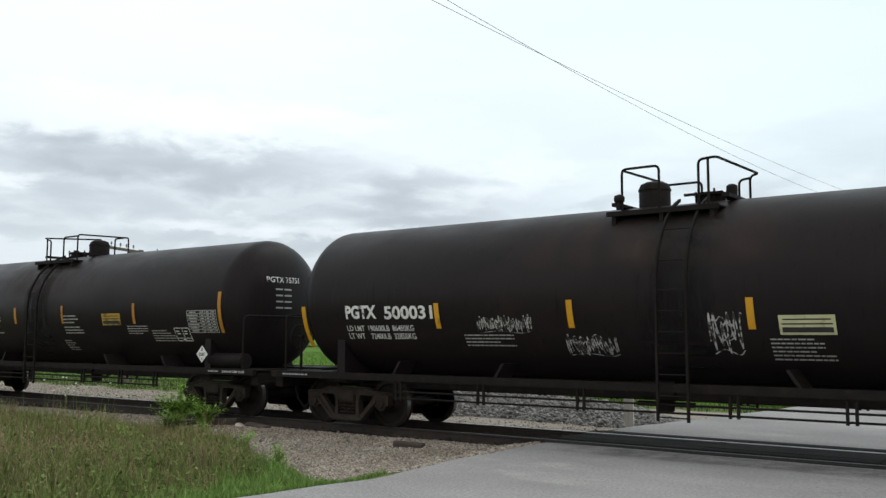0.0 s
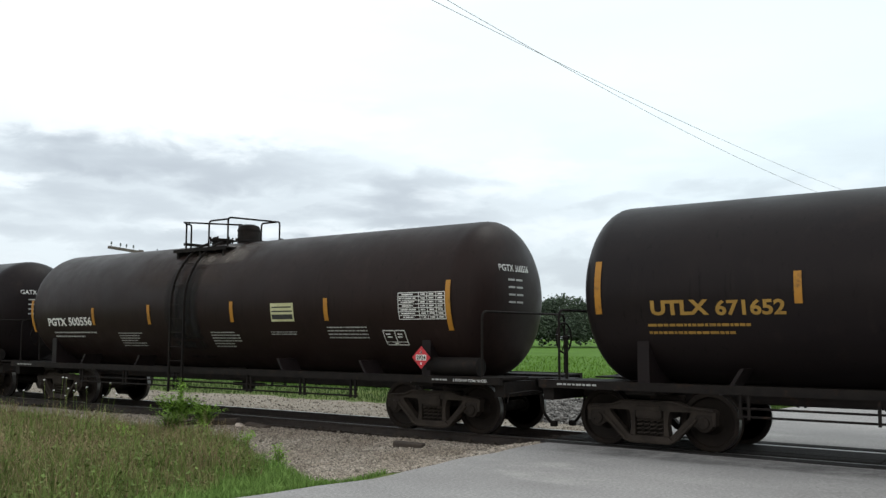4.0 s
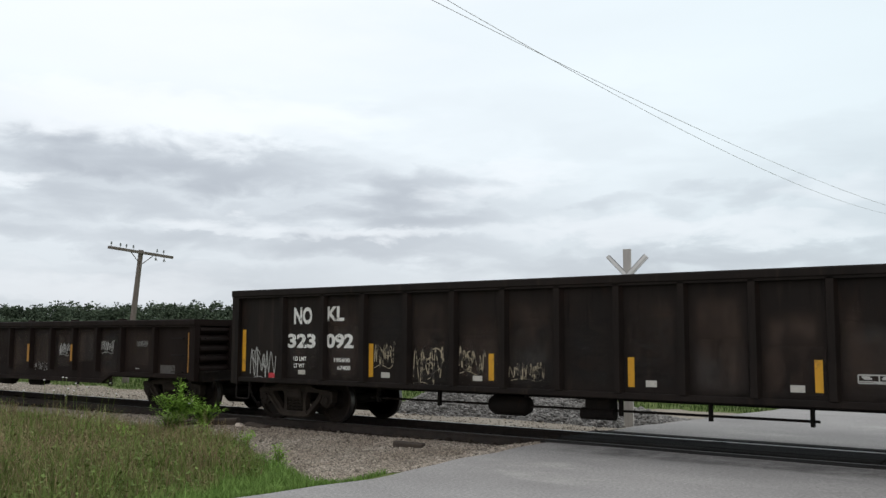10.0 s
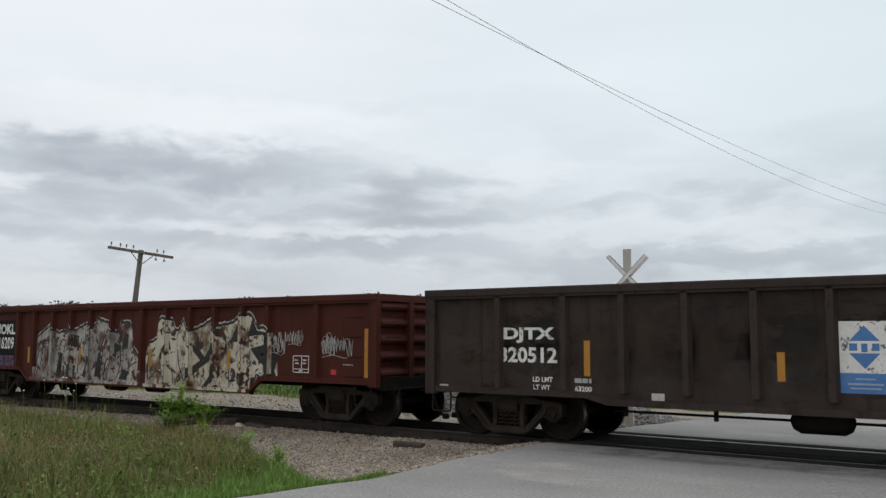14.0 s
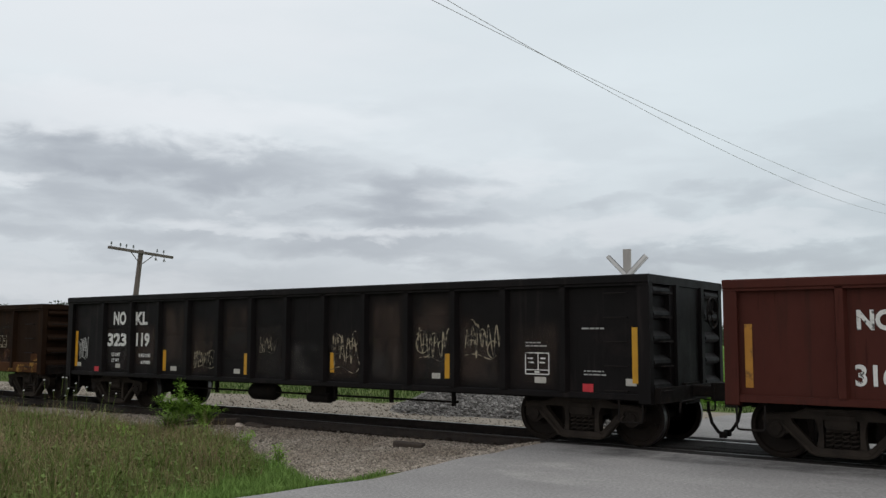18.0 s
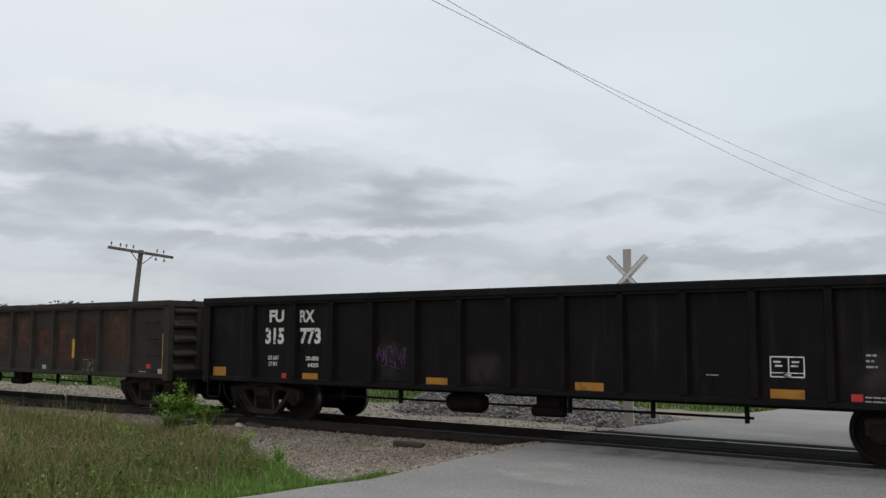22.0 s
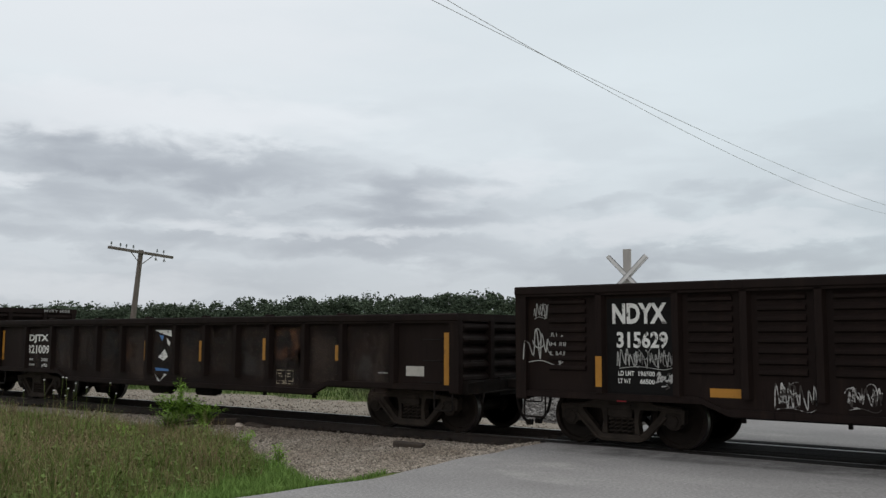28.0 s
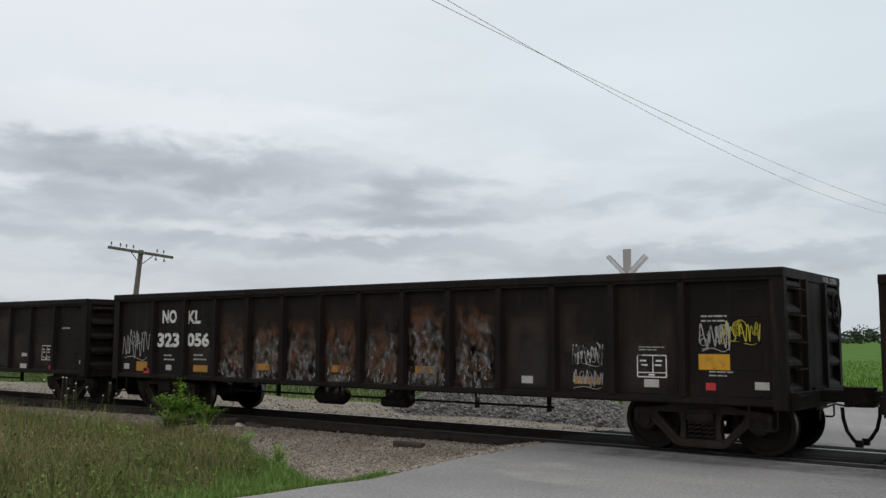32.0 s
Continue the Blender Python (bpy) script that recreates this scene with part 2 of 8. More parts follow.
M = dict(
    tank=surf("black_tank_paint", (0.01447, 0.01126, 0.01215), (0.01973, 0.01485, 0.01467), 0.7, 0.42, bump=0.06, bump_scale=25, spot=(0.02959, 0.02048, 0.01822), spot_scale=1.1, spot_soft=0.25, stretch=(0.5, 1, 1), gloss=0.11, streak=(0.02065, 0.01583, 0.01533)),
    tank_brown=surf("dark_brown_tank_paint", (0.0190, 0.0122, 0.0112), (0.0235, 0.0147, 0.0132), 0.7, 0.45, bump=0.06, bump_scale=25, spot=(0.034, 0.0205, 0.0175), spot_scale=1.1, spot_soft=0.25, gloss=0.11, streak=(0.0275, 0.0178, 0.0155)),
    steel_black=surf("sooty_black_steel", (0.01105, 0.009486, 0.009108), (0.01841, 0.01507, 0.01339), 4, 0.7, bump=0.15, spot=(0.03069, 0.01953, 0.01393), spot_scale=5, gloss=0.1),
    truck=surf("oily_cast_iron", (0.028, 0.0232, 0.020), (0.044, 0.0355, 0.029), 5, 0.75, bump=0.3, spot=(0.064, 0.046, 0.035), spot_scale=4, spot_soft=0.3, gloss=0.1),
    bearing=surf("greasy_bearing_steel", (0.020, 0.016, 0.0135), (0.029, 0.023, 0.019), 5, 0.7, bump=0.2, spot=(0.045, 0.031, 0.022), spot_scale=4, gloss=0.12),
    wheel=surf("dull_wheel_steel", (0.0135, 0.0105, 0.0088), (0.019, 0.0146, 0.0117), 3, 0.7, metal=0.0, bump=0.2, gloss=0.12, spot=(0.032, 0.0195, 0.013), spot_scale=3, spot_soft=0.3),
    tread=surf("polished_wheel_tread", (0.24, 0.23, 0.22), (0.17, 0.165, 0.16), 6, 0.42, metal=0.9, bump=0.03),
    rail=surf("rusty_rail_steel", (0.022, 0.0165, 0.0135), (0.034, 0.0245, 0.0195), 4, 0.8, bump=0.2),
    railtop=surf("polished_rail_head", (0.45, 0.43, 0.41), (0.36, 0.35, 0.34), 3, 0.32, metal=0.9, bump=0.03, stretch=(0.2, 1, 1)),
    # near rail's head: the train's dark reflection is put into its colour
    railtop_dimmed=surf("dimmed_rail_head", (0.075, 0.070, 0.066), (0.11, 0.105, 0.10), 3, 0.5, metal=0.6, bump=0.05, stretch=(0.2, 1, 1)),
    tie=surf("creosoted_tie_wood", (0.05, 0.038, 0.03), (0.085, 0.065, 0.05), 3, 0.9, bump=0.5, stretch=(3, 0.4, 3), vary=0.3, fine=0.5),
    plank=surf("dark_crossing_timber", (0.021, 0.0195, 0.0188), (0.034, 0.032, 0.030), 3, 0.9, bump=0.4, gloss=0.1, stretch=(0.3, 3, 3), vary=0.12, fine=0.5),
    road=surf("worn_grey_asphalt", (0.245, 0.232, 0.226), (0.325, 0.309, 0.300), 0.45, 0.95, bump=0.45, bump_scale=55, spot=(0.40, 0.38, 0.36), spot_scale=0.7, spot_at=0.56, spot_soft=0.2, fine=0.75, fine_scale=38, gloss=0.15, stretch=(0.6, 1, 1)),
    gravel=surf("crushed_limestone_bed", (0.2414, 0.2065, 0.1678), (0.3065, 0.2669, 0.2214), 0.8, 0.95, bump=0.9, bump_scale=28, spot=(0.1485, 0.1228, 0.09642), spot_scale=1.3, fine=0.7, fine_scale=30, gloss=0.08),
    stone=surf("crushed_limestone", (0.290, 0.246, 0.200), (0.375, 0.330, 0.280), 0.9, 0.9, bump=0.3, island=0.62, gloss=0.08),
    stone_grey=surf("grey_crushed_rock", (0.17, 0.160, 0.150), (0.27, 0.257, 0.243), 3, 0.9, bump=0.3, island=0.6, gloss=0.08),
    ballast=surf("dark_ballast", (0.03746, 0.03097, 0.02597), (0.05994, 0.04995, 0.04246), 1.5, 0.95, bump=0.9, bump_scale=28, fine=0.6, fine_scale=30, gloss=0.08),
    soil=surf("grassy_soil", (0.078, 0.1105, 0.0264), (0.117, 0.143, 0.042), 1.2, 0.95, bump=0.6, bump_scale=20, spot=(0.156, 0.143, 0.072), spot_scale=1.5, fine=0.5, fine_scale=25, gloss=0.08),
    field=surf("green_crop_field", (0.07225, 0.1445, 0.0187), (0.0935, 0.1785, 0.0255), 0.08, 0.95, bump=0.8, bump_scale=4, spot=(0.0595, 0.119, 0.0187), spot_scale=0.3, fine=0.6, fine_scale=3, gloss=0.08),
    white=surf("white_stencil_paint", (0.636, 0.636, 0.6148), (0.7844, 0.7844, 0.7632), 6, 0.7, bump=0.03, spot=(0.10, 0.095, 0.09), spot_scale=11, spot_at=0.575, spot_soft=0.05),
    faded=surf("faded_white_stencil_paint", (0.34, 0.34, 0.33), (0.44, 0.44, 0.42), 6, 0.7, bump=0.03, spot=(0.12, 0.12, 0.12), spot_scale=9),
    yellow=surf("yellow_reflective_strip", (0.56, 0.27, 0.006), (0.64, 0.33, 0.010), 3, 0.5, bump=0.03, spot=(0.30, 0.15, 0.012), spot_scale=5, spot_at=0.58),
    amber=surf("dirty_amber_reflective_strip", (0.38, 0.165, 0.012), (0.44, 0.20, 0.016), 3, 0.55, bump=0.03, spot=(0.17, 0.08, 0.012), spot_scale=5, spot_at=0.56),
    red=surf("red_marking_paint", (0.50, 0.02, 0.03), (0.58, 0.03, 0.045), 6, 0.5, bump=0.03),
    crossarm=surf("weathered_pole_wood", (0.1224, 0.1044, 0.09), (0.1728, 0.1512, 0.1332), 4, 0.9, bump=0.5, stretch=(4, 4, 0.4), fine=0.4),
    sign_white=surf("white_sign_paint", (0.72, 0.72, 0.71), (0.80, 0.80, 0.79), 3, 0.6, bump=0.03),
    sign_back=surf("bare_aluminium_sign_back", (0.78, 0.78, 0.78), (0.84, 0.84, 0.84), 3, 0.4, metal=0.1, bump=0.03),
    sign_edge=surf("dark_sign_border", (0.16, 0.16, 0.16), (0.22, 0.22, 0.22), 3, 0.6, bump=0.03),
    glass=surf("green_insulator_glass", (0.10, 0.12, 0.12), (0.14, 0.16, 0.16), 3, 0.2, bump=0),
    wire=surf("grey_conductor", (0.408, 0.408, 0.408), (0.51, 0.51, 0.51), 3, 0.6, bump=0),
    bark=surf("tree_bark", (0.07, 0.055, 0.04), (0.11, 0.09, 0.07), 3, 0.95, bump=0.5),
    # far leaves: the haze of distance is mixed into this paler, duller green
    leaf_far=surf("hazed_woodland_leaves", (0.068, 0.092, 0.064), (0.098, 0.130, 0.084), 0.12, 0.9, bump=0, island=0.40, gloss=0.08),
    weed=surf("weed_leaves", (0.165, 0.295, 0.045), (0.25, 0.41, 0.07), 6, 0.7, bump=0, island=0.35, gloss=0.08),
    blade=surf("grass_blades", (0.140, 0.208, 0.050), (0.212, 0.272, 0.088), 0.6, 0.8, bump=0, island=0.5, spot=(0.25, 0.235, 0.11), spot_scale=0.8, gloss=0.08),
    straw=surf("dry_grass_stalks", (0.235, 0.185, 0.095), (0.30, 0.245, 0.14), 0.7, 0.85, bump=0, island=0.35, gloss=0.08),
    crop=surf("crop_leaves", (0.085, 0.17, 0.02125), (0.119, 0.221, 0.02975), 0.4, 0.8, bump=0, island=0.35, gloss=0.08),
    purple=surf("purple_spray_paint", (0.10, 0.03, 0.14), (0.13, 0.04, 0.17), 5, 0.6, bump=0.03, spot=(0.014, 0.011, 0.013), spot_scale=6, spot_at=0.46, spot_soft=0.08),
    blue=surf("blue_sign_paint", (0.05, 0.16, 0.40), (0.07, 0.20, 0.46), 5, 0.5, bump=0.03),
    spray=surf("white_spray_paint", (0.40, 0.395, 0.385), (0.55, 0.545, 0.53), 4, 0.7, bump=0.03, spot=(0.040, 0.032, 0.028), spot_scale=9, spot_at=0.48, spot_soft=0.06),
    spill=stain("pale_dried_spill", (0.13, 0.11, 0.095), (0.18, 0.155, 0.135), 0.75, 2.2, 0.40, (1, 1, 0.5)),
    drip=stain("greasy_dark_drip", (0.006, 0.005, 0.005), (0.010, 0.008, 0.007), 0.8, 1.5, 0.38, (2, 2, 0.3)),
    dust=stain("brown_road_dust", (0.050, 0.030, 0.023), (0.065, 0.042, 0.032), 0.45, 0.9, 0.40, (1, 1, 0.5)),
    chalk=stain("chalky_grey_scrapes", (0.15, 0.148, 0.145), (0.30, 0.295, 0.29), 0.85, 6.5, 0.47, (1.4, 1.4, 0.8)),
    grime=stain("dull_grey_dirt_film", (0.060, 0.055, 0.051), (0.085, 0.078, 0.072), 0.42, 1.6, 0.40, (1, 1, 0.6)),
    smear=stain("dark_oily_smear", (0.010, 0.008, 0.007), (0.016, 0.013, 0.011), 0.75, 2.4, 0.44, (0.6, 1, 1.8)),
    wornrust=stain("worn_rusty_patch", (0.10, 0.038, 0.016), (0.16, 0.065, 0.026), 0.75, 4.5, 0.44, (1, 1, 0.7)),
    spray_cream=flaking("peeling_cream_spray_paint", (0.46, 0.42, 0.34), (0.60, 0.55, 0.46), (0.125, 0.058, 0.028), (0.040, 0.020, 0.014), 0.49, 0.54),
    spray_worn=flaking("worn_grey_and_cream_spray_paint", (0.18, 0.175, 0.175), (0.50, 0.47, 0.42), (0.105, 0.045, 0.026), (0.055, 0.018, 0.013), 0.48, 0.54),
    spray_black=surf("black_spray_paint", (0.012, 0.012, 0.012), (0.02, 0.018, 0.018), 4, 0.7, bump=0.03, spot=(0.07, 0.03, 0.02), spot_scale=5),
    spray_yellow=surf("yellow_spray_paint", (0.50, 0.42, 0.03), (0.58, 0.50, 0.05), 5, 0.7, bump=0.03),
    tan=surf("faded_tan_tag_paint", (0.30, 0.25, 0.17), (0.42, 0.36, 0.26), 5, 0.7, bump=0.03, spot=(0.028, 0.022, 0.018), spot_scale=9, spot_at=0.47, spot_soft=0.06),
    soot=surf("near_black_car_paint", (0.0117, 0.0094, 0.0086), (0.0183, 0.0138, 0.0120), 1.2, 0.62, bump=0.12, bump_scale=30, spot=(0.03237, 0.0176, 0.01201), spot_scale=1.4, spot_soft=0.25, stretch=(1, 1, 0.5), gloss=0.1, streak=(0.030, 0.0222, 0.0178)),
    black=surf("black_car_paint", (0.0076, 0.0066, 0.0068), (0.0105, 0.0088, 0.0090), 1.2, 0.55, bump=0.12, bump_scale=30, spot=(0.01924, 0.01343, 0.01325), spot_scale=1.6, spot_soft=0.25, gloss=0.1, streak=(0.02245, 0.01744, 0.01737)),
    brown=surf("dark_brown_car_paint", (0.01198, 0.007857, 0.006962), (0.0169, 0.01081, 0.009285), 1.2, 0.7, bump=0.15, bump_scale=30, spot=(0.02288, 0.01179, 0.008124), spot_scale=1.4, spot_soft=0.25, stretch=(1, 1, 0.5), gloss=0.1, streak=(0.02328, 0.01488, 0.01172)),
    red_car=surf("faded_oxide_red_car_paint", (0.05943, 0.01627, 0.01189), (0.0782, 0.02252, 0.01627), 1.0, 0.65, bump=0.15, bump_scale=30, spot=(0.04066, 0.01376, 0.01001), spot_scale=1.5, spot_soft=0.25, stretch=(1, 1, 0.5), gloss=0.12, streak=(0.046, 0.01656, 0.01196)),
    grey_car=surf("weathered_grey_car_paint", (0.03792, 0.02986, 0.02713), (0.05372, 0.0408, 0.03526), 0.9, 0.7, bump=0.2, bump_scale=30, spot=(0.02528, 0.01542, 0.01085), spot_scale=1.8, spot_at=0.53, spot_soft=0.15, stretch=(1, 1, 2.2), gloss=0.12, streak=(0.02535, 0.01756, 0.01316)),
    rust_car=surf("rusted_brown_car_paint", (0.01516, 0.007596, 0.004133), (0.02345, 0.0114, 0.005855), 1.1, 0.75, bump=0.2, bump_scale=30, spot=(0.0397, 0.01899, 0.006889), spot_scale=1.6, spot_at=0.6, stretch=(1, 1, 0.4), gloss=0.08, streak=(0.0398, 0.0193, 0.007598)),
    rust_grey=surf("dull_grey_car_paint", (0.040, 0.036, 0.033), (0.054, 0.048, 0.043), 1.1, 0.75, bump=0.2, bump_scale=30, spot=(0.030, 0.024, 0.020), spot_scale=1.6, spot_at=0.52, spot_soft=0.2, gloss=0.12, streak=(0.060, 0.045, 0.036), streak_at=0.58),
    brownfilm=stain("thin_brown_rust_film", (0.034, 0.021, 0.015), (0.052, 0.031, 0.021), 0.7, 1.7, 0.38, (1.4, 1.4, 0.5)),
    dark_mark=stain("dark_road_marks", (0.10, 0.095, 0.092), (0.13, 0.125, 0.12), 0.45, 1.5, 0.36, (1, 1, 1)),
    dirt_mark=stain("brown_dirt_on_asphalt", (0.15, 0.115, 0.09), (0.19, 0.15, 0.12), 0.55, 2.5, 0.40, (1, 1, 1)),
    dust_mark=stain("pale_dust_on_asphalt", (0.40, 0.39, 0.38), (0.46, 0.45, 0.44), 0.5, 2.0, 0.40, (1, 1, 1)),
    redrust=stain("thin_red_rust", (0.072, 0.028, 0.018), (0.105, 0.045, 0.028), 0.85, 2.2, 0.34, (1, 1, 0.7)),
    sill_rust=surf("chipped_yellow_and_rust_sill", (0.048, 0.020, 0.009), (0.10, 0.042, 0.014), 2.0, 0.75, bump=0.2, spot=(0.30, 0.165, 0.036), spot_scale=2.4, spot_at=0.535, spot_soft=0.05, gloss=0.1),
)


# ---- building blocks ----
class Shape:
    """Collects the vertices and faces of one mesh."""

    def __init__(self):
        self.v, self.f, self.mi = [], [], []

    def add(self, v, f, mi=0):
        k = len(self.v)
        self.v += [tuple(p) for p in v]
        self.f += [tuple(i + k for i in q) for q in f]
        self.mi += [mi] * len(f)
        return self

    def box(self, x0, x1, y0, y1, z0, z1, mi=0, b=0.0):
        """A box; b: chamfer along its upright and level long edges."""
        if not b:
            v = [(x, y, z) for x in (x0, x1) for y in (y0, y1) for z in (z0, z1)]
            return self.add(v, [(0, 1, 3, 2), (4, 6, 7, 5), (0, 4, 5, 1), (2, 3, 7, 6), (0, 2, 6, 4), (1, 5, 7, 3)], mi)
        ring = [(y0 + b, z0), (y1 - b, z0), (y1, z0 + b), (y1, z1 - b), (y1 - b, z1), (y0 + b, z1), (y0, z1 - b), (y0, z0 + b)]
        v = [(x0, y, z) for y, z in ring] + [(x1, y, z) for y, z in ring]
        return self.add(v, [tuple(reversed(range(8))), tuple(range(8, 16))] + [(i, (i + 1) % 8, 8 + (i + 1) % 8, 8 + i) for i in range(8)], mi)

    def prism(self, pts, axis, a0, a1, mi=0):
        """A flat outline drawn out along an axis (0 x: points are y, z; 1 y: x, z; 2 z: x, y)."""
        n = len(pts)

        def put(p, a):
            return (a, *p) if axis == 0 else (p[0], a, p[1]) if axis == 1 else (*p, a)
        v = [put(p, a0) for p in pts] + [put(p, a1) for p in pts]
        return self.add(v, [tuple(reversed(range(n))), tuple(range(n, 2 * n))] + [(i, (i + 1) % n, n + (i + 1) % n, n + i) for i in range(n)], mi)

    def tube(self, path, r, n=8, mi=0, r1=None):
        """A round bar along a path of points, with closed ends."""
        path = [Vector(p) for p in path]
        v, f = [], []
        side = None
        for i, p in enumerate(path):
            d = (path[min(i + 1, len(path) - 1)] - path[max(i - 1, 0)]).normalized()
            if side is None:
                side = d.orthogonal().normalized()
            side = (side - d * side.dot(d)).normalized()
            other = d.cross(side)
            rad = r if r1 is None else r + (r1 - r) * i / max(1, len(path) - 1)
            v += [p + (side * math.cos(a) + other * math.sin(a)) * rad for a in (2 * math.pi * k / n for k in range(n))]
        for i in range(len(path) - 1):
            f += [(i * n + k, i * n + (k + 1) % n, (i + 1) * n + (k + 1) % n, (i + 1) * n + k) for k in range(n)]
        f += [tuple(reversed(range(n))), tuple(range(len(v) - n, len(v)))]
        return self.add(v, f, mi)

    def lathe(self, prof, axis, n=24, at=(0, 0, 0), mi=0, mis=None):
        """Turns a profile of (along, radius) round an axis through a point."""
        v, f, m = [], [], []
        for a, r in prof:
            for k in range(n):
                c, s = r * math.cos(2 * math.pi * k / n), r * math.sin(2 * math.pi * k / n)
                p = ((a, c, s), (c, a, s), (c, s, a))[axis]
                v.append((p[0] + at[0], p[1] + at[1], p[2] + at[2]))
        for i in range(len(prof) - 1):
            for k in range(n):
                f.append((i * n + k, i * n + (k + 1) % n, (i + 1) * n + (k + 1) % n, (i + 1) * n + k))
                m.append(mis[i] if mis else mi)
        f += [tuple(reversed(range(n))), tuple(range(len(v) - n, len(v)))]
        m += [mi, mi]
        self.add(v, f)
        self.mi[-len(f):] = m
        return self

    def mesh(self, name, mats, smooth=False, mend=True):
        me = bpy.data.meshes.new(name)
        me.from_pydata(self.v, [], self.f)
        for mt in mats if isinstance(mats, (list, tuple)) else [mats]:
            me.materials.append(mt)
        if any(self.mi):
            me.polygons.foreach_set("material_index", self.mi)
        if mend:
            bm = bmesh.new()
            bm.from_mesh(me)
            bmesh.ops.recalc_face_normals(bm, faces=bm.faces)
            bm.to_mesh(me)
            bm.free()
        if smooth:
            me.shade_smooth()
            me.set_sharp_from_angle(angle=radians(38))
        me.update()
        return me


def part(name, shape, mats, parent, label="", smooth=False, at=None):
    """Links a shape as one mesh object under a thing or a part."""
    me = shape if isinstance(shape, bpy.types.Mesh) else shape.mesh(name, mats, smooth)
    ob = new(name, me)
    ob.parent = parent
    if at is not None:
        ob.matrix_basis = at if isinstance(at, Matrix) else Matrix.Translation(at)
    return tagged(ob, label) if label else ob


def thing(name, label, category, group="", kind="", at=None, mesh=None):
    ob = new(name, mesh)
    if at is not None:
        ob.matrix_basis = at
    return tagged(ob, label, category, group, kind)


# ---- the ground ----
rnd = random.Random(7)
ROAD_L, ROAD_R = -8.0, -0.2


def road_left(y):
    """The road's ragged edge on the side where the weeds grow."""
    bend = 0.0 if y < 2 else 0.14 * (y - 2)
    shoulder = 0.30 * math.exp(-((y + 5.6) / 1.5) ** 2)
    return ROAD_L + 0.04 + bend + shoulder + 0.035 * math.sin(y * 1.7) + 0.03 * math.sin(y * 4.1 + 1)


def height(x, y):
    """The lie of the land; the rails' tops are at 0."""
    d = abs(y)
    bed = -0.20 if d < 0.68 else -0.165 if d < 1.5 else -0.165 - 0.13 * min(1, (d - 1.5) / 2.2)
    on_road = max(0.0, min(1.0, (x - (road_left(y) - 0.9)) / 0.8)) * max(0.0, min(1.0, (ROAD_R + 1.3 - x) / 0.8))
    z = bed + (-0.03 - bed) * on_road
    z += 0.035 * noise.noise((x * 0.5, y * 0.5, 0.3)) * (1 - on_road)
    if y > 12:
        z += -0.25 * min(1, (y - 12) / 12) * (1 - on_road)
    if y > 60 and x < 0:
        z += 0.0
    return z


def zone(x, y):
    """0 grass, 1 pale gravel, 2 dark ballast, 3 field."""
    if y > 13.5 + 0.5 * math.sin(x * 0.7):
        return 3
    if y < -60 or x > 40:
        return 0
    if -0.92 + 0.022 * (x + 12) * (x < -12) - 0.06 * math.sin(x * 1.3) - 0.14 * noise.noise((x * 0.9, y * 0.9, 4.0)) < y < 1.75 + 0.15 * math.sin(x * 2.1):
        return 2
    n = 0.8 * noise.noise((x * 0.35, y * 0.35, 2.0)) + 0.35 * noise.noise((x * 1.3, y * 1.3, 5.0))
    if y > 0:
        if y < 7.0 + n * 0.7 or (x > -18.5 and y < 10.2 + n):
            return 1
        return 0
    if x > ROAD_R:
        return 0 if y < -4 else 1
    # the weeds' front runs slantwise from the rails' side to the road's edge
    near = max(-5.3, min(-2.75, -2.0 - 0.46 * (x + 16.4))) + n * 0.35
    return 1 if y > near else 0


def spread(a, b, step):
    n = max(1, round((b - a) / step))
    return [a + (b - a) * i / n for i in range(n)]


xs = spread(-2500, -400, 150) + spread(-400, -120, 20) + spread(-120, -50, 2.5) + spread(-50, -26, 0.5) + spread(-26, 2, 0.2) + spread(2, 30, 2) + spread(30, 200, 20) + spread(200, 2500, 200) + [2500]
ys = spread(-600, -60, 60) + spread(-60, -16, 4) + spread(-16, 14, 0.2) + spread(14, 60, 2) + spread(60, 300, 20) + spread(300, 3000, 200) + [3000]
gs = Shape()
gs.v = [(x, y, height(x, y)) for x in xs for y in ys]
ny = len(ys)
for i in range(len(xs) - 1):
    for j in range(ny - 1):
        gs.f.append((i * ny + j, (i + 1) * ny + j, (i + 1) * ny + j + 1, i * ny + j + 1))
        gs.mi.append(zone((xs[i] + xs[i + 1]) / 2, (ys[j] + ys[j + 1]) / 2))
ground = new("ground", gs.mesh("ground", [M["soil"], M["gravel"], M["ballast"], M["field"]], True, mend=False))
tagged(ground, "flat ground of grass, pale gravel and a green field", "ground", kind="structure")

# the road: a slab that runs over the track, cut by the two rails
rs = Shape()


def road_strip(shape, y0, y1, step, top, deep):
    rows = spread(y0, y1, step) + [y1]
    v, f = [], []
    for y in rows:
        a, b = road_left(y), ROAD_R + 0.12 * math.sin(y * 1.1)
        cols = [a, a + 0.12] + [a + 0.12 + (b - a - 0.24) * k / 12 for k in range(1, 12)] + [b - 0.12, b]
        for k, x in enumerate(cols):
            edge = k in (0, len(cols) - 1)
            v.append((x, y, (top - deep) if edge else top + 0.012 * noise.noise((x * 0.6, y * 0.6, 9.0)) - (0.012 if abs(y) < 1 else 0)))
    n = 15
    for i in range(len(rows) - 1):
        f += [(i * n + k, i * n + k + 1, (i + 1) * n + k + 1, (i + 1) * n + k) for k in range(n - 1)]
    shape.add(v, f)


road_strip(rs, -60, -0.84, 0.4, 0.0, 0.12)
road_strip(rs, 0.84, 130, 0.6, 0.0, 0.10)
road = new("road", rs.mesh("road", M["road"], True, mend=False))
tagged(road, "worn grey asphalt country road over a level crossing", "road", kind="structure")

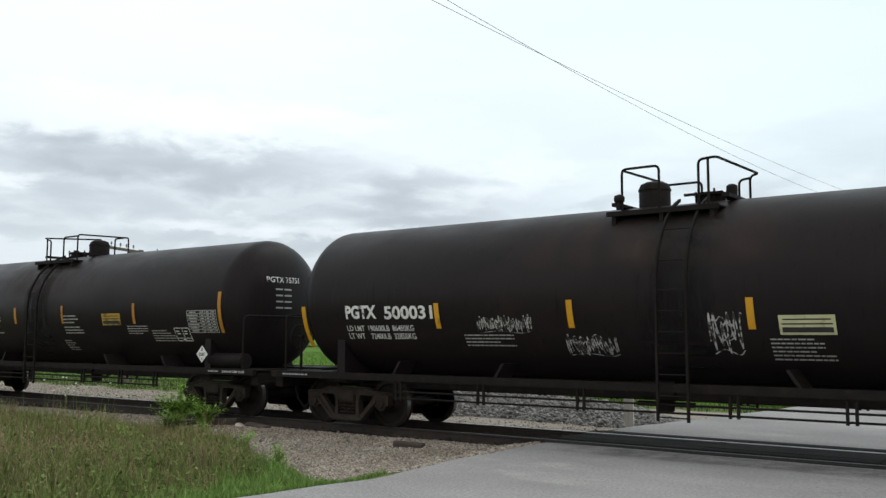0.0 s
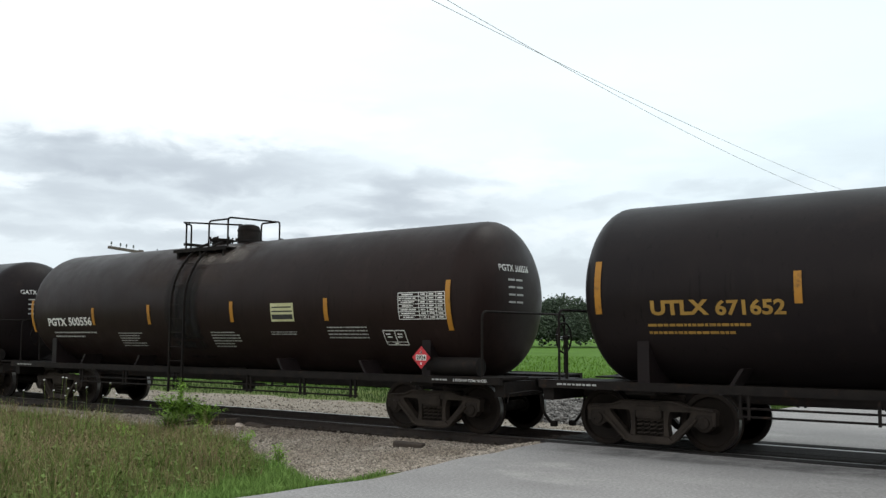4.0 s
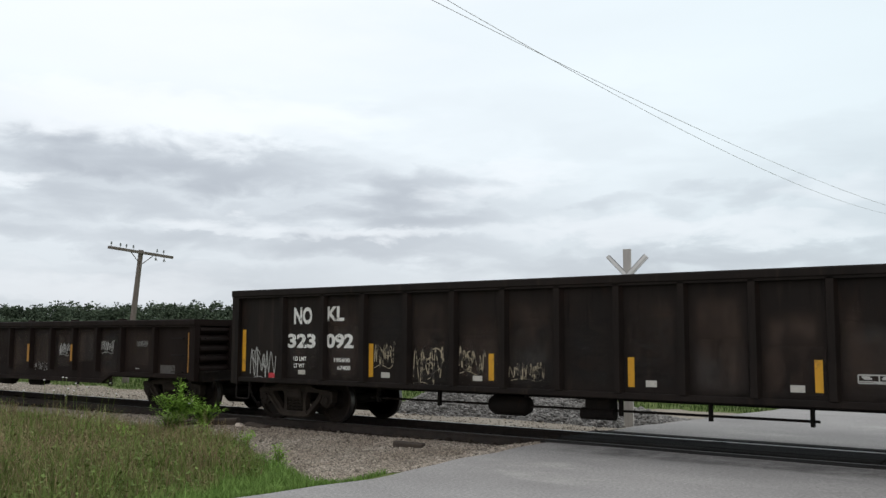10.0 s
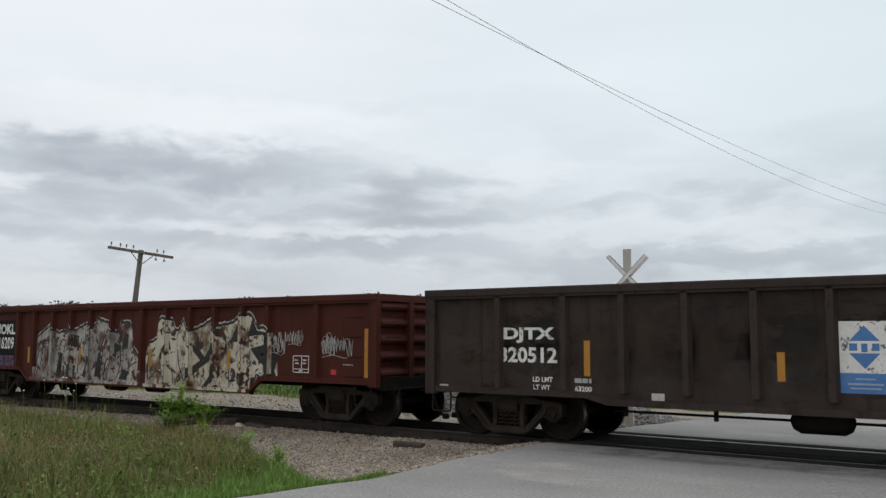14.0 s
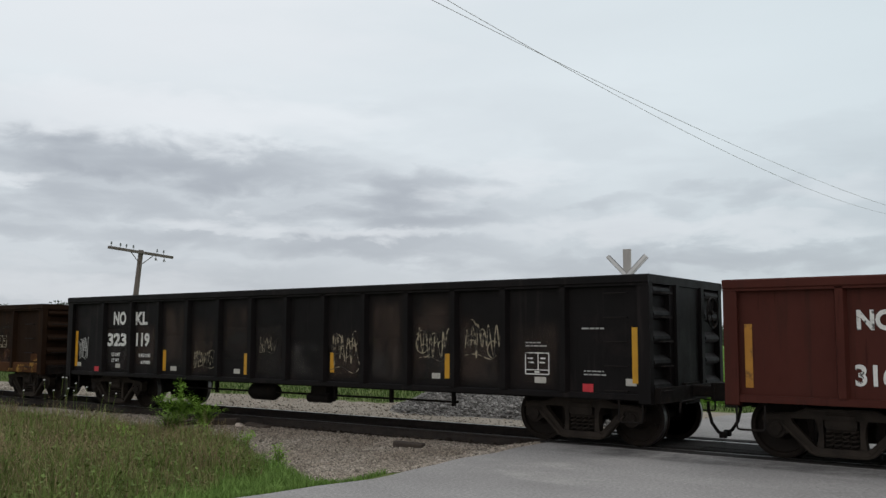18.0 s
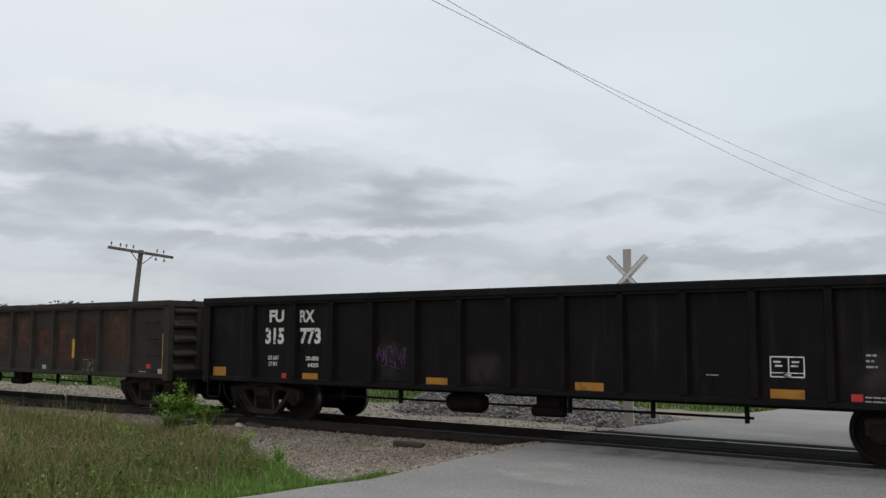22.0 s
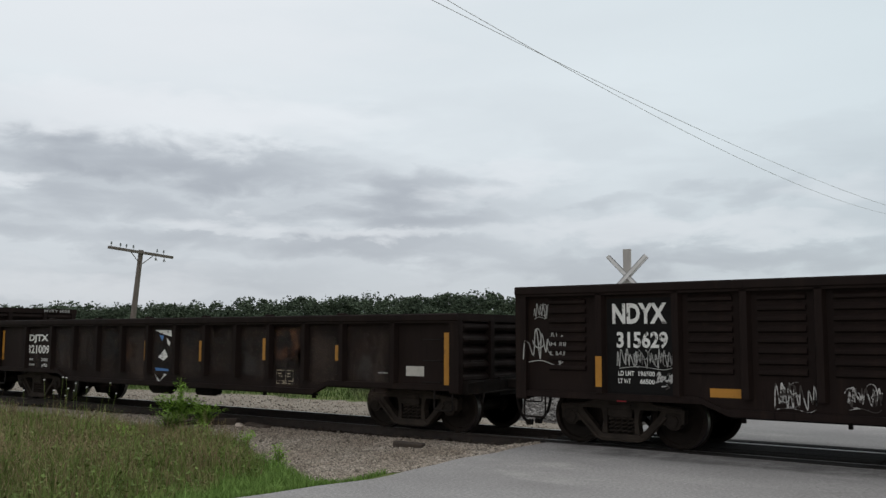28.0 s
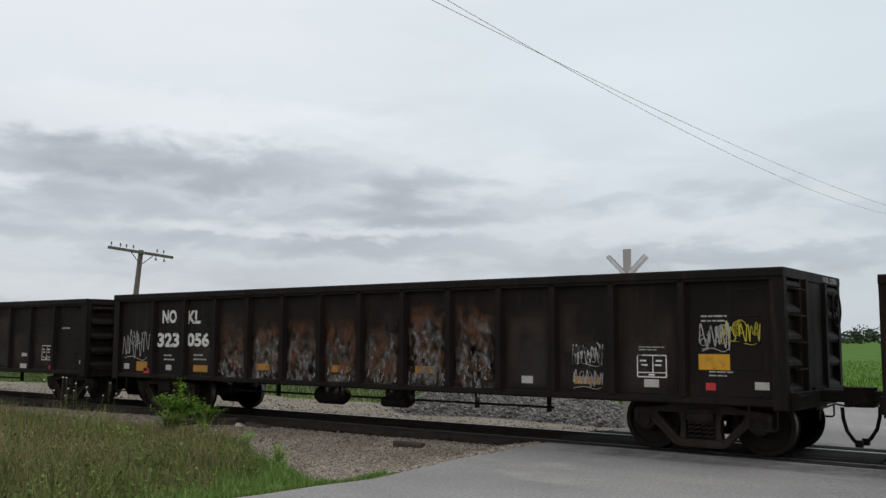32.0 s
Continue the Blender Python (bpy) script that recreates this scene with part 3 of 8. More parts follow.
# tyre marks, dirt and dust; the last row is a broad dark band beside the track
for mat, x, y, wd, h, a in (("dirt_mark", -4.6, -6.1, 1.1, 0.5, 10), ("dark_mark", -4.2, -6.9, 2.6, 0.35, 62), ("dark_mark", -2.6, -5.2, 3.2, 0.40, 70), ("dust_mark", -3.4, -7.4, 2.2, 0.9, 20), ("dark_mark", -4.5, -1.8, 6.0, 1.0, 0)):
    mk_ = Shape()
    mk_.v, mk_.f, mk_.mi = [(-wd / 2, 0, -h / 2), (wd / 2, 0, -h / 2), (wd / 2, 0, h / 2), (-wd / 2, 0, h / 2)], [(0, 1, 2, 3)], [0]
    part("stain", mk_, M[mat], road, at=pose(x, y, 0.014, 0, 0, a) @ pose(0, 0, 0, -90, 0, 0))

# the railway track
track = thing("railway_track", "railway track with rusty rails on dark wooden ties", "track", kind="structure")
RAIL = [(-0.070, -0.180), (0.070, -0.180), (0.070, -0.168), (0.012, -0.150), (0.010, -0.045), (0.036, -0.034), (0.037, -0.008), (0.028, -0.002), (-0.028, -0.002), (-0.037, -0.008), (-0.036, -0.034), (-0.010, -0.045), (-0.012, -0.150), (-0.070, -0.168)]
for y in (-0.755, 0.755):
    s = Shape()
    pts = [(y + a, b) for a, b in RAIL]
    s.prism(pts, 0, -420, 260)
    k = len(s.f)
    s.mi = [1 if i - 2 in (6, 7, 8) and i >= 2 else 0 for i in range(k)]
    # only the far head is plain polished steel; the near one is coloured darker
    part("rail", s.mesh("rail", [M["rail"], M["railtop" if y > 0 else "railtop_dimmed"]]), None, track, "rusty rail with a polished head" if y > 0 else "rusty rail with a head darkened as if mirroring the train")
tie_mesh = Shape().box(-0.115, 0.115, -1.3, 1.3, -0.36, -0.182, b=0.012).mesh("tie", M["tie"])
x = -8.6
count = 0
while count < 150:
    t = part("tie", tie_mesh, None, track, at=pose(x + rnd.uniform(-0.03, 0.03), rnd.uniform(-0.04, 0.04), rnd.uniform(-0.006, 0.004), 0, 0, rnd.uniform(-1.2, 1.2)))
    x -= 0.54
    count += 1
# dark planks and fill between and beside the rails on the crossing
for y0, y1 in ((-1.16, -0.86), (-0.60, -0.31), (-0.29, -0.01), (0.01, 0.29), (0.31, 0.60), (0.86, 1.16)):
    for x0 in (-8.0, -5.4, -2.8):
        part("plank", Shape().box(x0 + 0.01, x0 + 2.59, y0, y1, -0.17, 0.008 + rnd.uniform(-0.006, 0.006), b=0.012), M["plank"], track)


def scatter(name, label, category, mat, places, size, n_kinds=5, flat=0.7, seed=1, sink=0.3):
    """Loose stones: uneven little polyhedra joined into one heap of stuff."""
    r = random.Random(seed)
    kinds = []
    for _ in range(n_kinds):
        bm = bmesh.new()
        bmesh.ops.create_icosphere(bm, subdivisions=1, radius=1.0)
        vs = [v.co * r.uniform(0.65, 1.15) for v in bm.verts]
        ks = [(v.x, v.y, v.z * flat) for v in vs]
        fs = [tuple(v.index for v in f.verts) for f in bm.faces]
        bm.free()
        kinds.append((np.array(ks), np.array(fs)))
    V, F, k = [], [], 0
    for px, py, pz in places:
        vs, fs = kinds[r.randrange(n_kinds)]
        s = size * math.exp(r.gauss(0, 0.38))
        a = r.uniform(0, 6.28)
        c, q = math.cos(a) * s, math.sin(a) * s
        w = np.stack([vs[:, 0] * c - vs[:, 1] * q + px, vs[:, 0] * q + vs[:, 1] * c + py, vs[:, 2] * s + pz + s * (flat - sink)], 1)
        V.append(w)
        F.append(fs + k)
        k += len(vs)
    V, F = np.concatenate(V), np.concatenate(F)
    me = bpy.data.meshes.new(name)
    me.vertices.add(len(V))
    me.vertices.foreach_set("co", V.ravel())
    me.loops.add(F.size)
    me.loops.foreach_set("vertex_index", F.ravel())
    me.polygons.add(len(F))
    me.polygons.foreach_set("loop_start", np.arange(0, F.size, 3))
    me.materials.append(mat)
    me.update()
    me.validate()
    return tagged(new(name, me), label, category, kind="stuff")


def heap(x, y):
    """The height of the dumped rock beyond the track."""
    def hump(cx, cy, rx, ry, h):
        return h * max(0.0, 1 - math.sqrt(((x - cx) / rx) ** 2 + ((y - cy) / ry) ** 2)) ** 0.8
    z = max(hump(-14.9, 6.9, 2.4, 2.4, 0.95), hump(-13.0, 6.8, 2.4, 1.9, 0.70), hump(-11.0, 6.3, 2.5, 1.6, 0.55), hump(-9.6, 5.8, 1.8, 1.3, 0.42))
    return z * (0.9 + 0.25 * noise.noise((x * 1.3, y * 1.3, 4.0)))


hs = Shape()
hx, hy = spread(-18, -7.4, 0.25), spread(4, 10, 0.25)
hs.v = [(x, y, height(x, y) + heap(x, y) - 0.03) for x in hx for y in hy]
hn = len(hy)
for i in range(len(hx) - 1):
    for j in range(hn - 1):
        q = (i * hn + j, (i + 1) * hn + j, (i + 1) * hn + j + 1, i * hn + j + 1)
        if max(hs.v[k][2] - height(*hs.v[k][:2]) for k in q) > 0.0:
            hs.f.append(q)
            hs.mi.append(0)
stone_heap = thing("gravel_heap", "long heap of grey crushed rock dumped beside the track", "gravel heap", mesh=hs.mesh("gravel_heap", M["stone_grey"], True, mend=False), kind="stuff")

spots = []
while len(spots) < 17000:
    x, y = rnd.uniform(-18, -7.4), rnd.uniform(4, 9.6)
    z = heap(x, y)
    if z > 0.015 or rnd.random() < 0.02:
        spots.append((x, y, height(x, y) + z - 0.03))
scatter("crushed_rock", "loose grey crushed rock on the heap", "rocks", M["stone_grey"], spots, 0.027, seed=3)
spots = []
while len(spots) < 42000:
    x, y = -7.75 - rnd.random() ** 1.5 * 14, rnd.uniform(-6.0, -0.95)
    if zone(x, y) == 1 and x < road_left(y) + 0.10 - 0.5 * rnd.random() ** 3 + (0.25 if rnd.random() < 0.03 else 0) or zone(x, y) == 2 and rnd.random() < 0.10:
        spots.append((x, y, height(x, y)))
scatter("gravel", "loose pale crushed limestone beside the track", "gravel", M["stone"], spots, 0.0112, seed=4)
spots = []
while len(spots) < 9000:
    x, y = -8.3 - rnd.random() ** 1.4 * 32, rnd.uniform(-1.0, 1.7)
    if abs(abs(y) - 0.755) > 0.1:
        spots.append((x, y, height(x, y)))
scatter("track_ballast", "dark track ballast between the ties", "ballast", M["ballast"], spots, 0.030, seed=5)
spots = [(x, y, height(x, y)) for x, y in ((-9 - rnd.random() * 30, rnd.uniform(1.6, 7.5)) for _ in range(8000)) if zone(x, y) == 1]
scatter("drive_gravel", "pale gravel of the track beyond the rails", "gravel", M["stone"], spots, 0.018, seed=6)


# ---- plants ----
M["far_blade"] = surf("far_verge_blades", (0.050, 0.090, 0.024), (0.085, 0.132, 0.038), 0.5, 0.8, bump=0, island=0.5, spot=(0.13, 0.13, 0.06), spot_scale=0.8, gloss=0.08)
M["blade_green"] = surf("lush_grass_blades", (0.135, 0.232, 0.055), (0.190, 0.295, 0.080), 0.9, 0.8, bump=0, island=0.35, gloss=0.08)
M["forb"] = surf("mixed_weed_leaves", (0.090, 0.135, 0.034), (0.138, 0.180, 0.056), 0.6, 0.8, bump=0, island=0.5, spot=(0.16, 0.13, 0.06), spot_scale=0.7, spot_at=0.56, gloss=0.08)
def blades(name, label, category, mat, places, seed, width=0.006, lean=0.35, kind="stuff", flat_top=0.0):
    """Bent, tapering blades; places are (x, y, z, height)."""
    r = np.random.RandomState(seed)
    P = np.array(places)
    n = len(P)
    a, w = r.uniform(0, 6.283, n), width * r.uniform(0.6, 1.5, n)
    d = r.uniform(0, 6.283, n)
    le = lean * r.uniform(0.1, 1.6, n) * P[:, 3]
    V = np.zeros((n, 5, 3))
    for k, (t, ww) in enumerate(((0, 1), (0, -1), (0.55, 0.8), (0.55, -0.8), (1, 0))):
        V[:, k, 0] = P[:, 0] + np.cos(a) * w * ww + np.cos(d) * le * t * t
        V[:, k, 1] = P[:, 1] + np.sin(a) * w * ww + np.sin(d) * le * t * t
        V[:, k, 2] = P[:, 2] + P[:, 3] * t * (1 - 0.15 * t)
    tri = np.array([(0, 1, 3), (0, 3, 2), (2, 3, 4)])
    F = (tri[None] + (np.arange(n) * 5)[:, None, None]).reshape(-1, 3)
    me = bpy.data.meshes.new(name)
    me.vertices.add(n * 5)
    me.vertices.foreach_set("co", V.ravel())
    me.loops.add(F.size)
    me.loops.foreach_set("vertex_index", F.ravel())
    me.polygons.add(len(F))
    me.polygons.foreach_set("loop_start", np.arange(0, F.size, 3))
    me.materials.append(mat)
    me.update()
    me.validate()
    return tagged(new(name, me), label, category, kind=kind)


def verge(x, y):
    """How tall the grass stands at a place."""
    away = road_left(y) - x
    if away < 0.0 or y > -1.5:
        return 0.0
    n = 0.5 + 0.5 * noise.noise((x * 0.55, y * 0.55, 8.0)) + 0.45 * noise.noise((x * 1.9, y * 1.9, 3.0))
    if zone(x, y) != 0:
        return 0.15 * n if n > 0.80 and y < -2.6 and x < -12.5 else 0.0
    front = min(1.0, max(0.0, min(-2.75, -2.0 - 0.46 * (x + 16.4)) - y) / 1.9)
    tall = min(1.0, max(0.0, (away - 0.8) / 2.6)) * (0.18 + 0.82 * front)
    lush = 0.30 * math.exp(-((x + 12.9) / 0.9) ** 2 - ((y + 4.1) / 0.5) ** 2)
    return 0.10 + tall * max(0.05, 0.10 + 0.66 * n) + lush


def leafage(name, label, category, mat, places, seed):
    """Small broad leaves of mixed weeds, each a folded pair of triangles; places are (x, y, z, size)."""
    r = np.random.RandomState(seed)
    P = np.array(places)
    n = len(P)
    a, droop, s = r.uniform(0, 6.283, n), r.uniform(-0.5, 0.6, n), P[:, 3] * r.uniform(0.6, 1.5, n)
    d = np.stack([np.cos(a), np.sin(a), droop], 1) * s[:, None]
    q = np.stack([-np.sin(a), np.cos(a), np.zeros(n)], 1) * (s * 0.30)[:, None]
    o = P[:, :3]
    V = np.stack([o, o + d * 0.5 + q, o + d, o + d * 0.5 - q], 1)
    F = (np.array([(0, 1, 2), (0, 2, 3)])[None] + (np.arange(n) * 4)[:, None, None]).reshape(-1, 3)
    me = bpy.data.meshes.new(name)
    me.vertices.add(n * 4)
    me.vertices.foreach_set("co", V.ravel())
    me.loops.add(F.size)
    me.loops.foreach_set("vertex_index", F.ravel())
    me.polygons.add(len(F))
    me.polygons.foreach_set("loop_start", np.arange(0, F.size, 3))
    me.materials.append(mat)
    me.update()
    me.validate()
    return tagged(new(name, me), label, category, kind="stuff")


short, tall, dry, leafy = [], [], [], []
for _ in range(215000):
    x, y = -7.9 - rnd.random() ** 1.2 * 24, -1.6 - rnd.random() * 10.5
    # only the strip that can be seen from the road
    if x > -0.35 * (y + 14.7) - 3.0 and y < -9:
        continue
    h = verge(x, y)
    if h <= 0:
        continue
    z = height(x, y) - 0.02
    brown = 0.5 + 0.5 * noise.noise((x * 0.8, y * 0.8, 17.0))
    q = rnd.random()
    if h < 0.20:
        short.append((x, y, z, h * rnd.uniform(0.6, 1.5)))
    elif q < 0.05 + 0.42 * brown ** 2:
        dry.append((x, y, z, h * rnd.uniform(0.8, 1.35)))
    elif q < 0.76:
        tall.append((x, y, z, h * rnd.uniform(0.5, 1.15)))
    else:
        leafy.append((x, y, z + h * rnd.uniform(0.15, 0.85), 0.055 if brown > 0.4 else 0.075))
# ragged tussocks and single tall seed stalks that stand above the rest
for _ in range(130):
    cx, cy = -13.5 - rnd.random() ** 1.1 * 14, -2.3 - rnd.random() * 6.5
    h0 = verge(cx, cy)
    if h0 < 0.3 or cx > -18.2 and cy > -3.9:
        continue
    ripe = rnd.random() < 0.5
    for _k in range(rnd.randint(25, 70)):
        x, y = cx + rnd.gauss(0, 0.16), cy + rnd.gauss(0, 0.16)
        (dry if ripe and rnd.random() < 0.7 else tall).append((x, y, height(x, y) - 0.02, (h0 + 0.12) * rnd.uniform(0.8, 1.45)))
blades("short_grass", "short green grass along the road's edge", "grass", M["blade_green"], short, 1, 0.006, 0.5)
blades("tall_grass", "tall unmown green grass on the verge", "grass", M["blade"], tall, 2, 0.007, 0.38)
blades("dry_grass", "tall dry seeding grass stalks on the verge", "grass", M["straw"], dry, 3, 0.0045, 0.26)


def plumes(name, label, mat, places, seed):
    """Thin leaning stalks with loose feathery seed heads; places are (x, y, z, height)."""
    r = np.random.RandomState(seed)
    P = np.array(places)
    n, k = len(P), 9
    d = r.uniform(0, 6.283, n)
    le = r.uniform(0.05, 0.30, n) * P[:, 3]

    def along(t):
        return np.stack([P[:, 0] + np.cos(d) * le * t * t, P[:, 1] + np.sin(d) * le * t * t, P[:, 2] + P[:, 3] * t], 1)
    side = np.stack([-np.sin(d), np.cos(d), np.zeros(n)], 1)
    pieces = [np.stack([along(0) - side * 0.0025, along(0) + side * 0.0025, along(1.0) + side * 0.0015, along(1.0) - side * 0.0015], 1)]
    for q in range(k):
        o = along(0.74 + 0.27 * q / k)
        a = r.uniform(0, 6.283, n)
        out = np.stack([np.cos(a), np.sin(a), r.uniform(0.5, 1.6, n)], 1) * (0.030 * r.uniform(0.5, 1.4, n) * (1.15 - 0.6 * q / k))[:, None]
        w = np.stack([-np.sin(a), np.cos(a), np.zeros(n)], 1) * 0.006
        pieces.append(np.stack([o, o + out * 0.5 + w, o + out, o + out * 0.5 - w], 1))
    V = np.concatenate(pieces).reshape(-1, 3)
    F = (np.array([(0, 1, 2), (0, 2, 3)])[None] + (np.arange(n * (k + 1)) * 4)[:, None, None]).reshape(-1, 3)
    me = bpy.data.meshes.new(name)
    me.vertices.add(len(V))
    me.vertices.foreach_set("co", V.ravel())
    me.loops.add(F.size)
    me.loops.foreach_set("vertex_index", F.ravel())
    me.polygons.add(len(F))
    me.polygons.foreach_set("loop_start", np.arange(0, F.size, 3))
    me.materials.append(mat)
    me.update()
    me.validate()
    return tagged(new(name, me), label, "grass", kind="stuff")


M["seed"] = surf("ripe_grass_seed", (0.20, 0.155, 0.085), (0.27, 0.215, 0.125), 0.7, 0.85, bump=0, island=0.35, gloss=0.08)
ripe_stalks = []
while len(ripe_stalks) < 2600:
    x, y = -10.5 - rnd.random() ** 1.1 * 18, -2.2 - rnd.random() * 7.0
    h = verge(x, y)
    if h > 0.28 and 0.5 + 0.5 * noise.noise((x * 0.8, y * 0.8, 17.0)) > rnd.random():
        ripe_stalks.append((x, y, height(x, y) - 0.02, h * rnd.uniform(0.95, 1.4)))
plumes("seed_heads", "feathery ripe seed heads above the verge grass", M["seed"], ripe_stalks, 8)
leafage("verge_weeds", "mixed broad-leaved weeds among the grass", "weeds", M["forb"], leafy, 6)
far = []
for _ in range(26000):
    x, y = -rnd.random() ** 1.2 * 60 - 5.5, 5.4 + rnd.random() * 9
    if zone(x, y) == 0 and x < road_left(y):
        far.append((x, y, height(x, y) - 0.02, rnd.uniform(0.08, 0.26)))
blades("far_verge_grass", "green grass beyond the track", "grass", M["far_blade"], far, 4, 0.011)
far = []
for _ in range(40000):
    y = 14 + rnd.random() ** 1.8 * 70
    x = rnd.uniform(-1.1 * (y + 15), 4)
    if x < road_left(y) - 0.3:
        far.append((x, y, height(x, y) - 0.05, rnd.uniform(0.18, 0.40)))
blades("field_crop", "dense green crop rows of the field", "crop", M["crop"], far, 5, 0.022, 0.6)


# ---- wagons ----
WHEEL_R, AXLE = 0.457, 0.889


def truck_meshes():
    """The pieces of a two-axle freight truck."""
    out = {}
    s = Shape()
    s.box(-0.19, 0.19, -1.12, 1.12, 0.46, 0.70, b=0.03).box(-0.30, 0.30, -0.35, 0.35, 0.70, 0.82, b=0.03)
    s.lathe([(0.80, 0.20), (0.90, 0.20)], 2, 16)
    for q in (-1, 1):
        s.box(-0.25, 0.25, q * 0.955 - 0.015, q * 0.955 + 0.015, 0.20, 0.48)
    out["truck"] = s.mesh("truck", M["truck"])
    s = Shape()
    y0, y1 = -1.10, -0.93
    s.prism([(-1.08, 0.57), (-1.08, 0.63), (-1.02, 0.67), (-0.62, 0.69), (-0.46, 0.76), (0.46, 0.76), (0.62, 0.69), (1.02, 0.67), (1.08, 0.63), (1.08, 0.57), (0.70, 0.61), (-0.70, 0.61)], 1, y0, y1)
    for q in (-1, 1):
        s.prism([(q * 0.86, 0.62), (q * 0.70, 0.63), (q * 0.66, 0.54), (q * 0.37, 0.24), (q * 0.30, 0.20), (q * 0.33, 0.13), (q * 0.42, 0.14), (q * 0.76, 0.49)], 1, y0 + 0.02, y1 - 0.02)
        s.prism([(q * 0.24, 0.63), (q * 0.36, 0.63), (q * 0.32, 0.54), (q * 0.305, 0.40), (q * 0.33, 0.22), (q * 0.24, 0.22)], 1, y0 + 0.01, y1 - 0.01)
        s.prism([(q * 1.07, 0.59), (q * 0.70, 0.62), (q * 0.70, 0.42), (q * 0.76, 0.38), (q * 0.76, 0.58), (q * 1.01, 0.58), (q * 1.01, 0.42), (q * 1.07, 0.42)], 1, y0 + 0.01, y1 - 0.01)
    s.prism([(-0.40, 0.15), (-0.32, 0.11), (0.32, 0.11), (0.40, 0.15), (0.32, 0.215), (-0.32, 0.215)], 1, y0 - 0.02, y1 + 0.01)
    s.box(-0.21, 0.21, y0 - 0.03, y1, 0.50, 0.62, b=0.02)
    out["sideframe"] = s.mesh("sideframe", M["truck"])
    # cast flanges along its lower and upper edges
    low_ = [(0.78, 0.52), (0.74, 0.47), (0.41, 0.15), (0.32, 0.12)]
    high = [(1.05, 0.645), (0.62, 0.68), (0.46, 0.745)]
    out["flange"] = [Shape().tube([(-x, y0 - 0.008, z) for x, z in row] + [(x, y0 - 0.008, z) for x, z in reversed(row)], w_, 6).mesh("flange", M["truck"]) for row, w_ in ((low_, 0.028), (high, 0.022))]
    # a coil spring and a bearing
    coil = [(0.050 * math.cos(a), 0.050 * math.sin(a), 0.215 + 0.285 * a / (2 * math.pi * 4.5)) for a in (2 * math.pi * 4.5 * k / 40 for k in range(41))]
    out["spring"] = Shape().tube(coil, 0.017, 5).mesh("spring", M["truck"], True)
    s = Shape()
    s.box(-0.115, 0.115, -1.09, -0.95, 0.44, 0.60, b=0.02)
    s.lathe([(-0.93, 0.14), (-1.09, 0.14), (-1.10, 0.12)], 1, 18, (0, 0, WHEEL_R)).lathe([(-1.10, 0.095), (-1.13, 0.09), (-1.135, 0.05)], 1, 14, (0, 0, WHEEL_R))
    for k in range(3):
        a = radians(90 + 120 * k)
        s.lathe([(-1.13, 0.016), (-1.15, 0.016)], 1, 6, (0.06 * math.cos(a), 0, WHEEL_R + 0.06 * math.sin(a)))
    out["bearing"] = s.mesh("bearing", M["bearing"], True)
    s = Shape()
    for q in (-1, 1):
        prof = [(0.675, 0.40), (0.675, 0.478), (0.690, 0.484), (0.708, 0.476), (0.720, 0.461), (0.820, 0.455), (0.825, 0.445), (0.825, 0.385), (0.780, 0.365), (0.745, 0.20), (0.800, 0.145), (0.860, 0.125), (0.860, 0.06)]
        s.lathe([(q * a, r) for a, r in prof], 1, 40, mis=[0, 0, 0, 0, 1, 0, 0, 0, 0, 0, 0, 0])
        s.lathe([(q * 0.675, 0.40), (q * 0.71, 0.36), (q * 0.70, 0.17), (q * 0.64, 0.13)], 1, 24)
    s.lathe([(-0.98, 0.075), (-0.66, 0.085), (-0.62, 0.10), (0.62, 0.10), (0.66, 0.085), (0.98, 0.075)], 1, 14)
    for k in range(2):
        s.box(-0.02, 0.02, -0.86, -0.835, 0.09 + 0.2 * k, 0.13 + 0.2 * k)
    out["wheelset"] = s.mesh("wheelset", [M["wheel"], M["tread"]], True)
    s = Shape()
    s.box(0.38, 0.58, -0.72, 0.72, 0.34, 0.42)
    for q in (1,):
        for y in (-0.74, 0.74):
            s.prism([(q * 0.42, 0.25), (q * 0.47, 0.30), (q * 0.49, 0.55), (q * 0.42, 0.60), (q * 0.38, 0.45)], 1, y - 0.06, y + 0.06)
    out["brake_beam"] = s.mesh("brake_beam", M["steel_black"])
    return out


TRUCK = truck_meshes()
WHEELSETS = []


def add_truck(wagon, x):
    t = part("truck", TRUCK["truck"], None, wagon, "dark cast-iron freight truck", at=(x, 0, 0))
    for q in (1, -1):
        part("sideframe", TRUCK["sideframe"], None, t, at=pose(0, 0, 0, 0, 0, 0 if q > 0 else 180))
        for fl in TRUCK["flange"]:
            part("flange", fl, None, t, at=pose(0, 0, 0, 0, 0, 0 if q > 0 else 180))
        for e in (-1, 1):
            part("bearing", TRUCK["bearing"], None, t, at=pose(e * AXLE * q, 0, 0) @ pose(0, 0, 0, 0, 0, 0 if q > 0 else 180))
        for k in (-0.165, -0.055, 0.055, 0.165):
            part("spring", TRUCK["spring"], None, t, at=(k, -1.03 * q, 0))
    for e in (-1, 1):
        w = part("wheelset", TRUCK["wheelset"], None, t, "steel wheels with bright treads on one axle", at=(e * AXLE, 0, WHEEL_R))
        WHEELSETS.append(w)
    for a in (0, 180):
        part("brake_beam", TRUCK["brake_beam"], None, t, at=pose(0, 0, 0, 0, 0, a))


